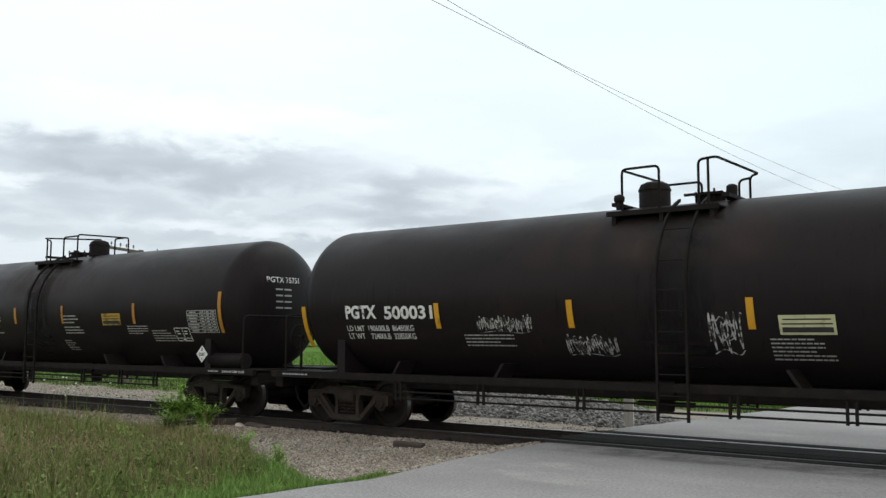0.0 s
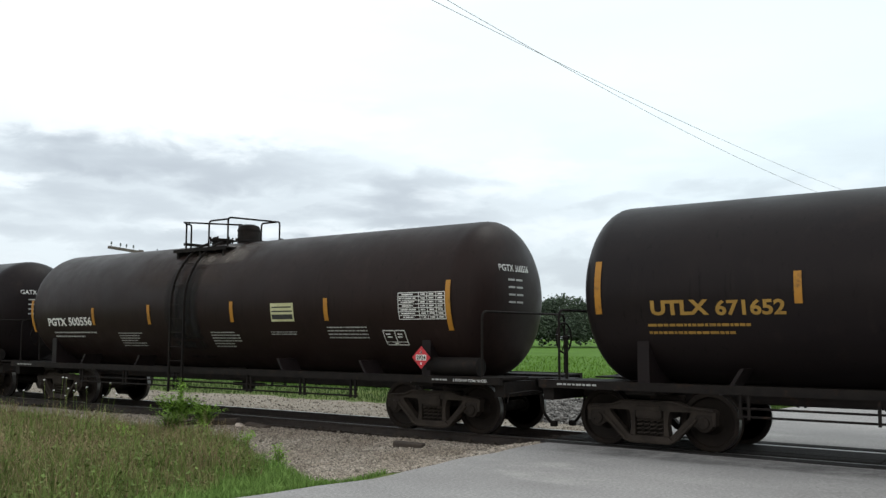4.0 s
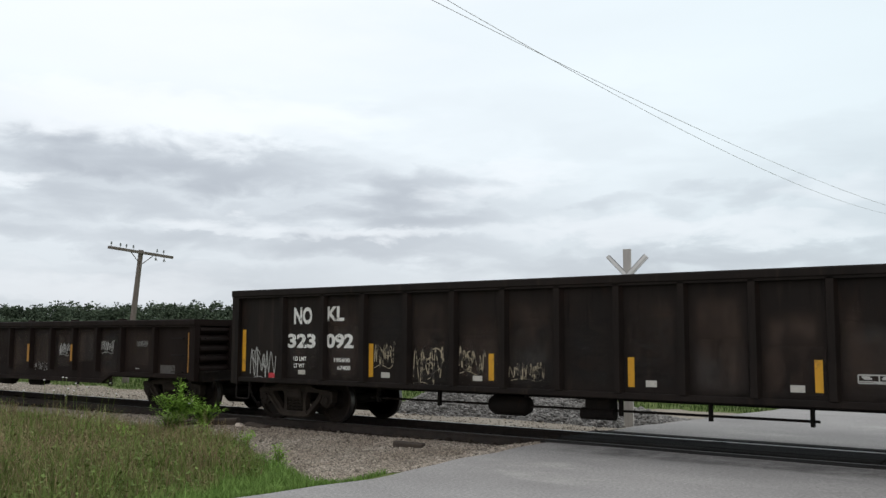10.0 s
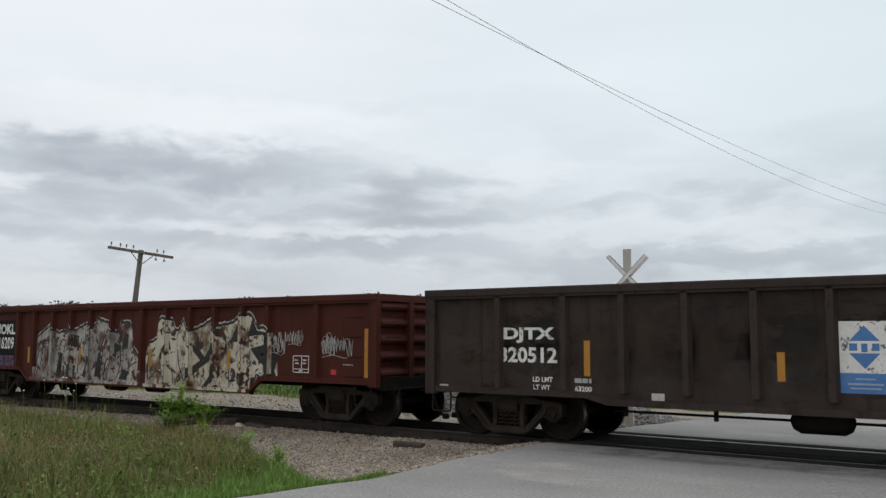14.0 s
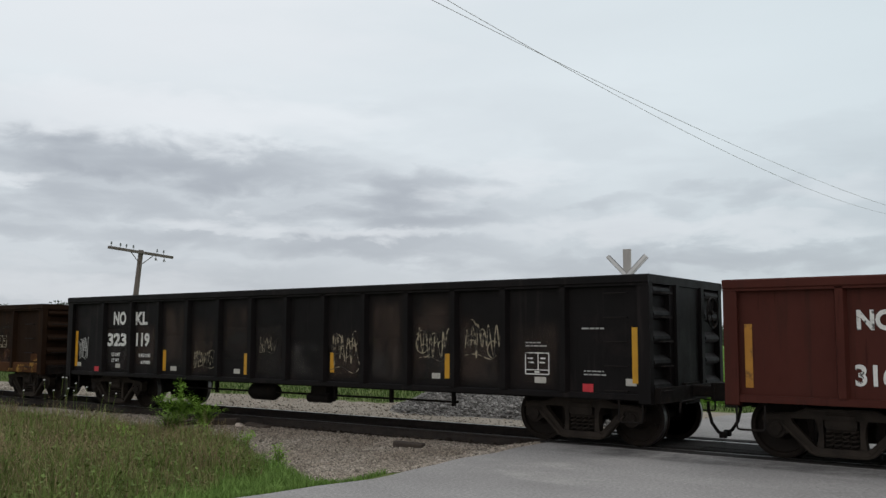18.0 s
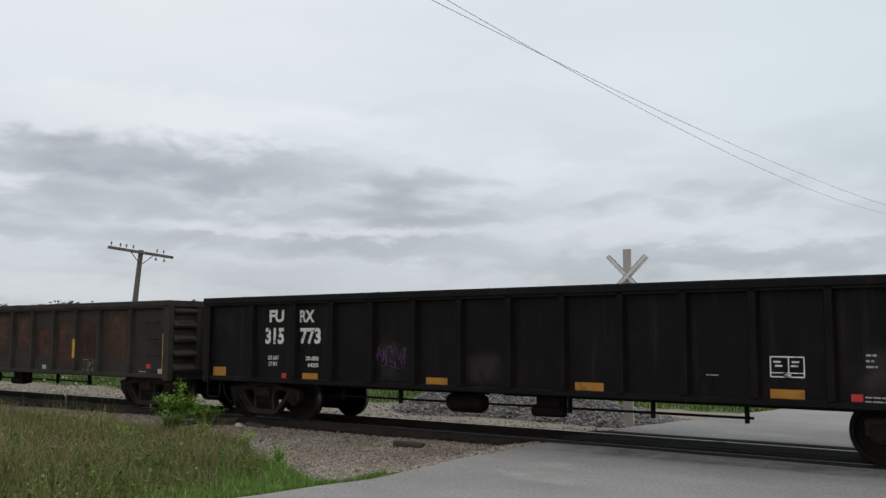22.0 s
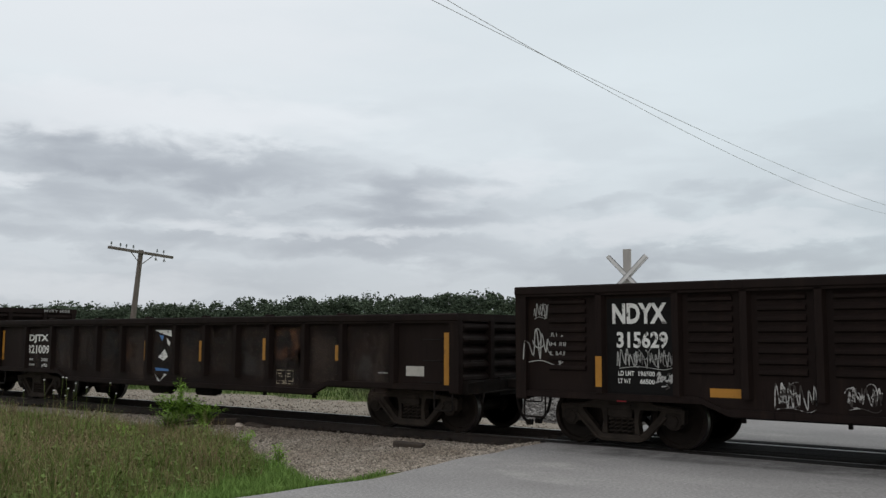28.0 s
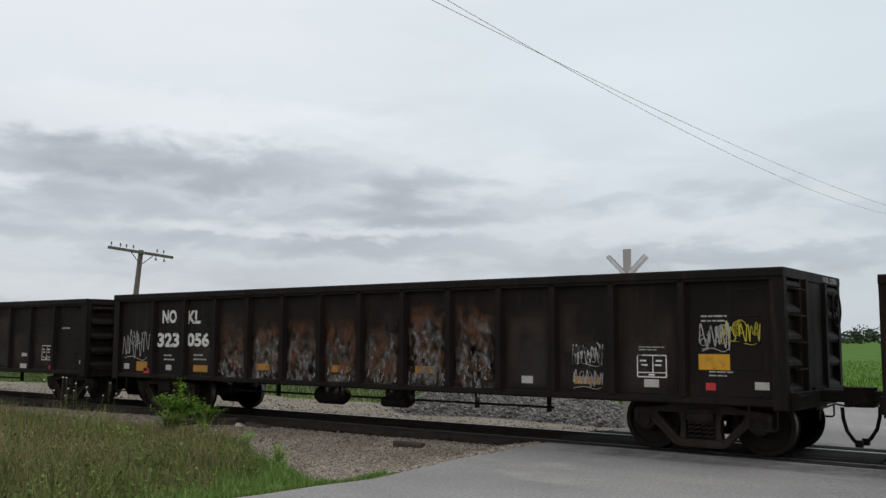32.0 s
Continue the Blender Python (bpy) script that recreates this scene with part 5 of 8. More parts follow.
GONDOLAS = [
    (-106.77, dict(label="near-black gondola wagon with white stencilled marks and tags", end_style="sheet", paint="soot", top=2.74, low=0.80, posts=POSTS_N)),
    (-124.02, dict(label="low dark brown gondola wagon with graffiti tags", paint="brown", top=2.14, low=0.80, belly=0.60, plates=True)),
    (-141.23, dict(label="weathered grey gondola wagon with a blue and white diamond sign", end_style="sheet", paint="grey_car", top=2.60, low=0.79, belly=0.69)),
    (-158.41, dict(label="oxide red gondola wagon covered in peeling white graffiti", paint="red_car", top=2.58, low=0.84, belly=0.55, posts=POSTS_B)),
    (-175.52, dict(label="oxide red gondola wagon with white outline graffiti", paint="red_car", top=2.60, low=0.84, belly=0.57, posts=POSTS_B)),
    (-192.67, dict(label="black gondola wagon with white stencilled marks and yellow strips", end_style="sheet", paint="black", top=2.74, low=0.78, posts=POSTS_N)),
    (-209.88, dict(label="rusted brown gondola wagon with a chipped yellow lower edge", end_style="sheet", paint="rust_car", top=2.61, low=0.78, sill="sill_rust")),
    (-227.08, dict(label="black gondola wagon with amber strips and a framed notice", paint="black", top=2.60, low=0.80)),
    (-244.33, dict(label="grey gondola wagon with rust-streaked panels", end_style="sheet", paint="rust_grey", top=2.59, low=0.78)),
    (-261.52, dict(label="black gondola wagon with a blue and white diamond sign", end_style="sheet", paint="black", top=2.64, low=0.80)),
    (-278.86, dict(tc=6.33, label="dark brown ribbed gondola wagon with graffiti", paint="brown", top=2.60, low=0.78, belly=0.62, style="corrugated")),
    (-296.05, dict(label="low dark brown gondola wagon with white lettering", paint="brown", top=2.18, low=0.80, belly=0.62, plates=True)),
    (-313.30, dict(tc=6.46, label="dark brown ribbed gondola wagon with amber strips", paint="brown", top=2.60, low=0.76, style="corrugated", plates=True)),
    (-330.52, dict(label="black gondola wagon with scraped graffiti panels", end_style="sheet", paint="soot", top=2.76, low=0.78, posts=POSTS_N)),
    (-347.72, dict(label="near-black gondola wagon with tags and a yellow strip", end_style="sheet", paint="soot", top=2.70, low=0.78, posts=POSTS_N)),
]
G = []
for x, spec in GONDOLAS:
    G.append(couple(make_gondola(half=8.61, **spec), x))


# ---- paint, lettering and notices on the wagons ----
M["ochre"] = surf("ochre_stencil_paint", (0.30, 0.17, 0.03), (0.38, 0.22, 0.04), 5, 0.7, bump=0.03, spot=(0.10, 0.07, 0.03), spot_scale=8)
M["notice"] = surf("pale_yellow_notice", (0.50, 0.49, 0.27), (0.58, 0.57, 0.34), 5, 0.6, bump=0.03, spot=(0.30, 0.28, 0.16), spot_scale=9)
M["amberplate"] = surf("grimy_yellow_notice", (0.42, 0.26, 0.02), (0.48, 0.31, 0.03), 3, 0.6, bump=0.03, spot=(0.10, 0.07, 0.03), spot_scale=3, spot_at=0.52)
M["dirtywhite"] = surf("dirty_white_label", (0.42, 0.41, 0.37), (0.52, 0.50, 0.46), 7, 0.7, bump=0.03, spot=(0.24, 0.20, 0.15), spot_scale=12)
M["paleblue"] = surf("pale_blue_spray_paint", (0.28, 0.34, 0.46), (0.36, 0.42, 0.54), 5, 0.7, bump=0.03)
M["bluepaint"] = surf("faded_blue_spray_paint", (0.035, 0.06, 0.13), (0.05, 0.08, 0.17), 5, 0.7, bump=0.03, spot=(0.03, 0.025, 0.02), spot_scale=6, spot_at=0.5)
M["greysmear"] = surf("grey_smeared_paint", (0.07, 0.065, 0.06), (0.10, 0.09, 0.085), 5, 0.7, bump=0.03, spot=(0.035, 0.028, 0.022), spot_scale=5, spot_at=0.5)
M["blackpatch"] = surf("black_repainted_patch", (0.0065, 0.006, 0.006), (0.010, 0.0095, 0.0095), 3, 0.6, bump=0.05, gloss=0.1)
M["brownpink"] = surf("dull_pink_tag_paint", (0.15, 0.085, 0.065), (0.19, 0.11, 0.085), 5, 0.7, bump=0.03, spot=(0.05, 0.035, 0.025), spot_scale=6, spot_at=0.5)
M["sprayyellow"] = M["spray_yellow"]
M["digits"] = surf("black_print", (0.02, 0.02, 0.02), (0.03, 0.03, 0.03), 5, 0.6, bump=0)

POSTS = {}
SILLS = {}


def skin(w, x, z, lift=0.004):
    """How far out from the middle a wagon's painted side stands."""
    if w.name.startswith("tank"):
        return -math.sqrt(max(0.02, T_R ** 2 - (z - T_Z) ** 2)) - lift - 0.006
    return (-1.59 if abs(x) > 7.80 else -1.50) - lift


def flat_mesh(name, polys, mat, w, lift=0.004, y=None):
    """Flat paint: polygons of (along, up), laid on the wagon's side."""
    v, f = [], []
    last = None
    for k, p in enumerate(polys):
        n = len(v)
        if last and len(p) == 4 and len(last) == 4 and p[0] == last[3] and p[1] == last[2]:
            # the next row of a strip goes on from the last one
            f.append((f[-1][3], f[-1][2], n, n + 1))
            new_ = p[2:]
        else:
            up_ = min(0.0002 * k, 0.012)
            f.append(tuple(range(n, n + len(p))))
            new_ = p
        v += [(x, (skin(w, x, z, lift) if y is None else y) - up_, z) for x, z in new_]
        last = p
    s = Shape()
    s.v, s.f, s.mi = v, f, [0] * len(f)
    return s.mesh(name, mat, mend=False)


def quad(x, z, wd, h, rows=1):
    """A rectangle, cut into rows so that it can follow a round tank."""
    return [[(x - wd / 2, z - h / 2 + h * k / rows), (x + wd / 2, z - h / 2 + h * k / rows), (x + wd / 2, z - h / 2 + h * (k + 1) / rows), (x - wd / 2, z - h / 2 + h * (k + 1) / rows)] for k in range(rows)]


TEXTS = {}


def text_shape(text):
    """The outline of a word in the built-in font, as vertices and faces in a unit box."""
    if text not in TEXTS:
        cu = bpy.data.curves.new("word", "FONT")
        cu.body, cu.resolution_u, cu.offset = text, 3, 0.040 if len(text) < 5 else 0.030 if len(text) < 8 else 0.012
        ob = bpy.data.objects.new("word", cu)
        me = bpy.data.meshes.new_from_object(ob)
        co = np.array([v.co[:2] for v in me.vertices])
        lo, hi = co.min(0), co.max(0)
        TEXTS[text] = ((co - lo) / (hi - lo), [tuple(p.vertices) for p in me.polygons])
        bpy.data.meshes.remove(me)
        bpy.data.objects.remove(ob)
        bpy.data.curves.remove(cu)
    return TEXTS[text]


def letters(w, text, x, z, wd, h, paint="white", lift=0.004, name="lettering"):
    co, faces = text_shape(text)
    s = Shape()
    for p in POSTS.get(w.name, ()):
        # keep clear of a post that would stand before the last letter
        if x < p < x + wd / 2 + 0.16:
            right = min(x + wd / 2, p - 0.15)
            x, wd = (x - wd / 2 + right) / 2, right - x + wd / 2
    s.v = [(x + (a - 0.5) * wd, skin(w, x, z + (b - 0.5) * h, lift + 0.005), z + (b - 0.5) * h) for a, b in co]
    s.f, s.mi = faces, [0] * len(faces)
    return part(name, s.mesh(name, M[paint], mend=False), None, w, "")


def on_post(w, x):
    return not w.name.startswith("tank") and any(abs(x - p) < 0.13 for p in POSTS.get(w.name, ()))


def strip(w, paint, x, z, wd, h):
    wd = min(max(wd, 0.085), 0.11)
    if not w.name.startswith("tank") and abs(x) > 7.70:
        x = math.copysign(7.72, x)
    if on_post(w, x):
        p = min(POSTS[w.name], key=lambda q: abs(q - x))
        me = flat_mesh("reflective_strip", quad(p, z, wd, h), M[paint], w, y=-1.606)
    else:
        me = flat_mesh("reflective_strip", quad(x, z, wd, h, 6 if w.name.startswith("tank") else 1), M[paint], w, 0.006)
    part("reflective_strip", me, None, w, "yellow reflective strip")


def lines(w, n, x, z, wd, h, paint="faded"):
    """Small print that cannot be read: one bar a line, broken into words."""
    r = random.Random(round(x * 100) + n)
    polys = []
    bar = h / n * 0.36
    for k in range(n):
        zz = z + h / 2 - h * (k + 0.5) / n
        a, end = x - wd / 2, x + wd / 2 - r.choice((0, 0, 0.15, 0.3)) * wd
        while a < end - 0.02:
            b = min(end, a + r.uniform(0.04, 0.14))
            polys.append([(a, zz - bar / 2), (b, zz - bar / 2), (b, zz + bar / 2), (a, zz + bar / 2)])
            a = b + 0.016
    part("small_print", flat_mesh("small_print", polys, M[paint], w), None, w, "lines of small white print")


def word_rows(w, rows, x, z, wd, h, paint="faded"):
    """Rows of small stencilled words that can be read, flush left; each with its share of the width."""
    step = h / len(rows)
    for k, (text, share) in enumerate(rows):
        letters(w, text, x - wd / 2 + wd * share / 2, z + h / 2 - step * (k + 0.5), wd * share, step * 0.58, paint)


def patch(w, paint, x, z, wd, h):
    lift, y = 0.002 if paint == "blackpatch" else 0.003, None
    if w.name in SILLS:
        foot, rise = SILLS[w.name]
        if z - h / 2 < foot + rise:
            if rise > 0.2:
                # painted on the deep sill
                h = min(h, rise - 0.03)
                z, y = min(max(z, foot + 0.012 + h / 2), foot + rise - 0.012 - h / 2), -1.576
            else:
                z = foot + rise + 0.006 + h / 2
    p = part("painted_patch" if paint not in ("notice", "amberplate") else "notice", flat_mesh("painted_patch", quad(x, z, wd, h, 3), M[paint], w, lift, y=y), None, w)
    if paint in ("notice", "amberplate"):
        polys = []
        for k, (u, v0) in enumerate(((0.85, 0.28), (0.9, 0.05), (0.9, -0.25))):
            polys += quad(x, z + v0 * h, wd * u, h * (0.07 if k < 2 else 0.26))
        part("print", flat_mesh("print", polys, M["digits"], w, 0.007), None, p)


def framed(w, paint, x, z, wd, h):
    """A white-lined box of stencilled test dates."""
    b = 0.018
    polys = quad(x, z + h / 2, wd, b) + quad(x, z - h / 2, wd, b) + quad(x - wd / 2, z, b, h, 2) + quad(x + wd / 2, z, b, h, 2) + quad(x + 0.02, z + 0.1 * h, b, h * 0.8, 2) + quad(x, z - h * 0.3, wd, b * 0.8)
    for dx, dz in ((-0.3, 0.25), (-0.25, 0.05), (0.25, 0.25), (0.22, 0.05), (0.0, -0.4)):
        polys += quad(x + dx * wd, z + dz * h, wd * 0.22, 0.025)
    part("stencil_box", flat_mesh("stencil_box", polys, M[paint], w), None, w, "white-lined box of stencilled dates")


def table(w, paint, x, z, wd, h):
    """A ruled table of inspection dates."""
    polys = []
    for k in range(8):
        polys += quad(x, z - h / 2 + h * k / 7, wd, 0.014)
    for u in (-0.5, -0.05, 0.13, 0.32, 0.5):
        polys += quad(x + u * wd, z, 0.014, h, 4)
    for k in range(7):
        zz = z - h / 2 + h * (k + 0.5) / 7
        polys += quad(x - 0.29 * wd, zz, wd * (0.24 + 0.06 * (k % 3)), h * 0.055)
        for u in (0.04, 0.225, 0.41):
            polys += quad(x + u * wd, zz, wd * 0.10, h * 0.055)
    part("inspection_table", flat_mesh("inspection_table", polys, M[paint], w), None, w, "ruled white table of inspection dates")


def placard(w, arg, x, z, wd, h):
    colour, digits = arg.split(":")
    y = min(skin(w, x, z + h * 0.3), -1.42) - 0.03
    a = min(wd, h) / 2 * 1.08
    me = Shape().prism([(x - a, z), (x, z - a), (x + a, z), (x, z + a)], 1, y, y + 0.006).mesh("placard", M["red" if colour == "red" else "white"])
    p = part("placard", me, None, w, "diamond placard with a number")
    part("number_panel", flat_mesh("number_panel", quad(x, z, a * 1.15, a * 0.5), M["white"], w, y=y - 0.003), None, p)
    co, faces = text_shape(digits)
    s = Shape()
    s.v = [(x + (u - 0.5) * a * 1.0, y - 0.006, z + (v - 0.5) * a * 0.38) for u, v in co]
    s.f, s.mi = faces, [0] * len(faces)
    part("number", s.mesh("number", M["digits"], mend=False), None, p)
    part("symbol", flat_mesh("symbol", [[(x - a * 0.14, z + a * 0.36), (x + a * 0.14, z + a * 0.36), (x, z + a * 0.72)], [(x - a * 0.07, z - a * 0.62), (x + a * 0.07, z - a * 0.62), (x + a * 0.07, z - a * 0.42), (x - a * 0.07, z - a * 0.42)]], M["white" if colour == "red" else "digits"], w, y=y - 0.004), None, p)


def ribbon(pts, wd):
    """A painted stroke along points, as quads."""
    out = []
    for (x0, z0), (x1, z1) in zip(pts, pts[1:]):
        d = math.hypot(x1 - x0, z1 - z0) or 1e-6
        nx, nz = -(z1 - z0) / d * wd / 2, (x1 - x0) / d * wd / 2
        ex, ez = (x1 - x0) / d * wd * 0.3, (z1 - z0) / d * wd * 0.3
        out.append([(x0 - ex + nx, z0 - ez + nz), (x0 - ex - nx, z0 - ez - nz), (x1 + ex - nx, z1 + ez - nz), (x1 + ex + nx, z1 + ez + nz)])
    return out


def smooth_line(pts, n=5):
    out = []
    for i in range(len(pts) - 1):
        p0, p1, p2, p3 = pts[max(i - 1, 0)], pts[i], pts[i + 1], pts[min(i + 2, len(pts) - 1)]
        for k in range(n):
            t = k / n
            out.append(tuple(0.5 * (2 * b + (c - a) * t + (2 * a - 5 * b + 4 * c - d) * t * t + (3 * b - a - 3 * c + d) * t ** 3) for a, b, c, d in zip(p0, p1, p2, p3)))
    return out + [pts[-1]]


def tag(w, paint, x, z, wd, h):
    """A quick spray-can scrawl: overlapping arches, loops and hooks over a swung line, no readable word."""
    r = random.Random(round(x * 1000) + round(z * 100))
    stroke = min(0.020, max(0.008, h * 0.036))
    polys = []
    n = max(5, int(wd / max(0.05, h * 0.15)))
    # an arched pen line that runs along
    pts = []
    for k in range(n + 1):
        u = x - wd / 2 + wd * (k + r.uniform(-0.4, 0.4)) / n
        pts += [(u, z + h * r.uniform(-0.42, -0.12)), (u + wd * 0.3 / n, z + h * r.uniform(0.12, 0.45)), (u + wd * 0.65 / n, z + h * r.uniform(0.05, 0.40))][:2 + k % 2]
    polys += ribbon(smooth_line(pts, 4), stroke)
    # loops and hooks thrown over it
    for _k in range(n // 2 + 3):
        u, v = x + wd * r.uniform(-0.42, 0.42), z + h * r.uniform(-0.25, 0.25)
        g, a0, turn, flat = h * r.uniform(0.10, 0.26), r.uniform(0, 6.28), r.choice((-1, 1)) * r.uniform(2.2, 5.6), r.uniform(0.45, 0.9)
        polys += ribbon([(u + g * flat * math.cos(a0 + turn * q / 9), v + g * math.sin(a0 + turn * q / 9) + 0.25 * g * q / 9) for q in range(10)], stroke * r.uniform(0.6, 1.1))
    swing = [(x - wd * 0.45, z - h * r.uniform(0.36, 0.46)), (x - wd * 0.1, z - h * 0.34), (x + wd * 0.3, z - h * 0.45), (x + wd * 0.48, z - h * 0.36)]
    polys += ribbon(smooth_line(swing, 5), stroke * 0.8)
    part("graffiti", flat_mesh("graffiti", polys, M[{"white": "spray"}.get(paint, paint)], w, 0.005), None, w, "sprayed scrawl of tangled strokes")


def spray_word(w, word, paint, x, z, wd, h):
    """A readable sprayed word, slightly slanted and uneven."""
    r = random.Random(len(word))
    co, faces = text_shape(word)
    s = Shape()
    s.v = [(x + (a - 0.5) * wd + (b - 0.5) * h * 0.25 + 0.01 * math.sin(a * 40), skin(w, x, z, 0.006), z + (b - 0.5) * h * (0.8 + 0.25 * math.sin(a * 9 + 1)) + 0.015 * math.sin(a * 13)) for a, b in co]
    s.f, s.mi = faces, [0] * len(faces)
    part("graffiti", s.mesh("graffiti", M[paint], mend=False), None, w, "sprayed word with an arrow under it")
    arrow = [(x - wd * 0.2, z - h * 0.75), (x + wd * 0.1, z - h * 0.72), (x + wd * 0.22, z - h * 0.8)]
    tip = [(x + wd * 0.08, z - h * 0.55), (x + wd * 0.22, z - h * 0.8), (x + wd * 0.03, z - h * 0.98)]
    part("graffiti", flat_mesh("graffiti", ribbon(smooth_line(arrow, 4), 0.016) + ribbon(tip, 0.016), M[paint], w, 0.006), None, w, "sprayed arrow")


def outline(w, paint, x, z, wd, h):
    """Large angular letters sprayed in bare outline."""
    r = random.Random(round(x * 1000))
    n = max(1, round(wd / 0.62))
    polys = []
    for k in range(n):
        a = x - wd / 2 + wd * k / n
        c = wd / n
        ring = [(a + c * r.uniform(0, 0.15), z + h * r.uniform(0.2, 0.45)), (a + c * r.uniform(0.4, 0.6), z + h * r.uniform(0.3, 0.5)), (a + c * r.uniform(0.85, 1.1), z + h * r.uniform(0.1, 0.4)), (a + c * r.uniform(0.6, 0.8), z + h * r.uniform(-0.05, 0.1)),
                (a + c * r.uniform(0.95, 1.15), z - h * r.uniform(0.25, 0.45)), (a + c * r.uniform(0.45, 0.6), z - h * r.uniform(0.35, 0.5)), (a + c * r.uniform(0.0, 0.2), z - h * r.uniform(0.1, 0.3)), (a + c * r.uniform(0.3, 0.4), z + h * r.uniform(-0.05, 0.1))]
        polys += ribbon(ring + [ring[0]], 0.028)
        inner = [(a + c * 0.4, z + h * 0.2), (a + c * 0.65, z + h * 0.22), (a + c * 0.5, z + h * 0.02)]
        polys += ribbon(inner + [inner[0]], 0.022)
    part("graffiti", flat_mesh("graffiti", polys, M["spray" if paint == "white" else paint], w, 0.005), None, w, "large angular letters in white spray outline")


def diamond_sign(w, _, x, z, wd, h):
    """A white panel with a blue diamond over a blue foot."""
    p = part("company_sign", flat_mesh("company_sign", quad(x, z + h * 0.14, wd, h * 0.72), M["white"], w, 0.003), None, w, "white panel with a blue diamond and blue foot")
    part("foot", flat_mesh("foot", quad(x, z - h * 0.36, wd, h * 0.28), M["blue"], w, 0.003), None, p)
    a, b, zc = wd * 0.42, h * 0.30, z + h * 0.14
    part("diamond", flat_mesh("diamond", [[(x - a, zc), (x, zc - b), (x + a, zc), (x, zc + b)]], M["blue"], w, 0.007), None, p)
    part("band", flat_mesh("band", quad(x, zc, wd * 0.78, h * 0.17), M["white"], w, 0.011), None, p)
    part("emblem", flat_mesh("emblem", quad(x - wd * 0.22, zc, wd * 0.16, h * 0.10) + quad(x, zc - h * 0.01, wd * 0.12, h * 0.12) + quad(x + wd * 0.22, zc, wd * 0.14, h * 0.10), M["blue"], w, 0.014), None, p)
    part("print", flat_mesh("print", quad(x, z - h * 0.30, wd * 0.4, h * 0.02) + quad(x, z - h * 0.37, wd * 0.7, h * 0.025) + quad(x, z - h * 0.43, wd * 0.6, h * 0.02), M["paleblue"], w, 0.007), None, p)


def sign_remnant(w, _, x, z, wd, h):
    """What is left of a worn diamond panel."""
    r = random.Random(5)
    polys = [[(x + wd * (a + r.uniform(-0.1, 0.1)), z + h * (b + r.uniform(-0.03, 0.03))) for a, b in q] for q in (
        [(-0.5, 0.5), (0.45, 0.48), (0.5, 0.36), (0.1, 0.44)], [(0.15, 0.36), (0.4, 0.3), (0.45, 0.22), (0.3, 0.24)], [(-0.15, 0.0), (0.2, 0.12), (0.3, 0.02), (0.05, -0.06)], [(-0.4, -0.36), (-0.3, -0.36), (-0.1, -0.5), (-0.15, -0.5)], [(0.2, -0.36), (0.3, -0.36), (-0.05, -0.5), (-0.1, -0.5)])]
    p = part("worn_sign", flat_mesh("worn_sign", polys[:1], M["white"], w, 0.003), None, w, "scraps of a worn white and blue panel")
    for q in polys[1:]:
        part("white_scrap", flat_mesh("white_scrap", [q], M["white"], w, 0.003), None, p)
    for q in ([(x - wd * 0.4, z - h * 0.22), (x + wd * 0.4, z - h * 0.24), (x + wd * 0.45, z - h * 0.28), (x - wd * 0.35, z - h * 0.28)], [(x - wd * 0.2, z + h * 0.42), (x + wd * 0.1, z + h * 0.40), (x, z + h * 0.30)]):
        part("blue_scrap", flat_mesh("blue_scrap", [q], M["blue"], w, 0.007), None, p)


def scuffed(w, _, x, z, wd, h):
    """A panel scraped down to rusty metal, with chalky remains of paint along its foot."""
    r = random.Random(round(x * 1000))
    for mat, zz, hh in (("wornrust", z + h * 0.10, h * 1.0), ("wornrust", z + h * 0.16, h * 0.8), ("chalk", z - h * 0.26, h * 0.62), ("chalk", z - h * 0.05, h * 1.0)):
        part("scraped_patch", flat_mesh("scraped_patch", quad(x, zz, wd * 1.02, hh), M[mat], w, r.uniform(0.002, 0.004)), None, w, "panel scraped to rusty bare metal")
    runs = []
    for _k in range(int(16 * wd)):
        a, b = x + wd * r.uniform(-0.47, 0.47), z - h * r.uniform(0.12, 0.42)
        ln = h * r.uniform(0.04, 0.16)
        runs += ribbon([(a, b), (a + r.uniform(-0.03, 0.03), b - ln * 0.5), (a + r.uniform(-0.05, 0.05), b - ln)], r.uniform(0.005, 0.014))
    part("paint_runs", flat_mesh("paint_runs", runs, M["spray"], w, 0.006), None, w, "runs of old grey spray paint")


def weather(w, seed, kinds, low, top):
    """Soft stains on the panels between the posts."""
    r = random.Random(seed)
    edges = sorted(POSTS[w.name])
    for a, b in zip(edges, edges[1:]):
        for mat, lo, hi, chance in kinds:
            if r.random() < chance:
                h = (hi - lo) * r.uniform(0.55, 1.0)
                z = min(max(low + lo + (hi - lo) * r.uniform(0.3, 0.7), low + 0.12 + h / 2), top - 0.2 - h / 2)
                part("stain", flat_mesh("stain", quad((a + b) / 2, z, b - a - 0.18, h), M[mat], w, r.uniform(0.0012, 0.0019)), None, w)


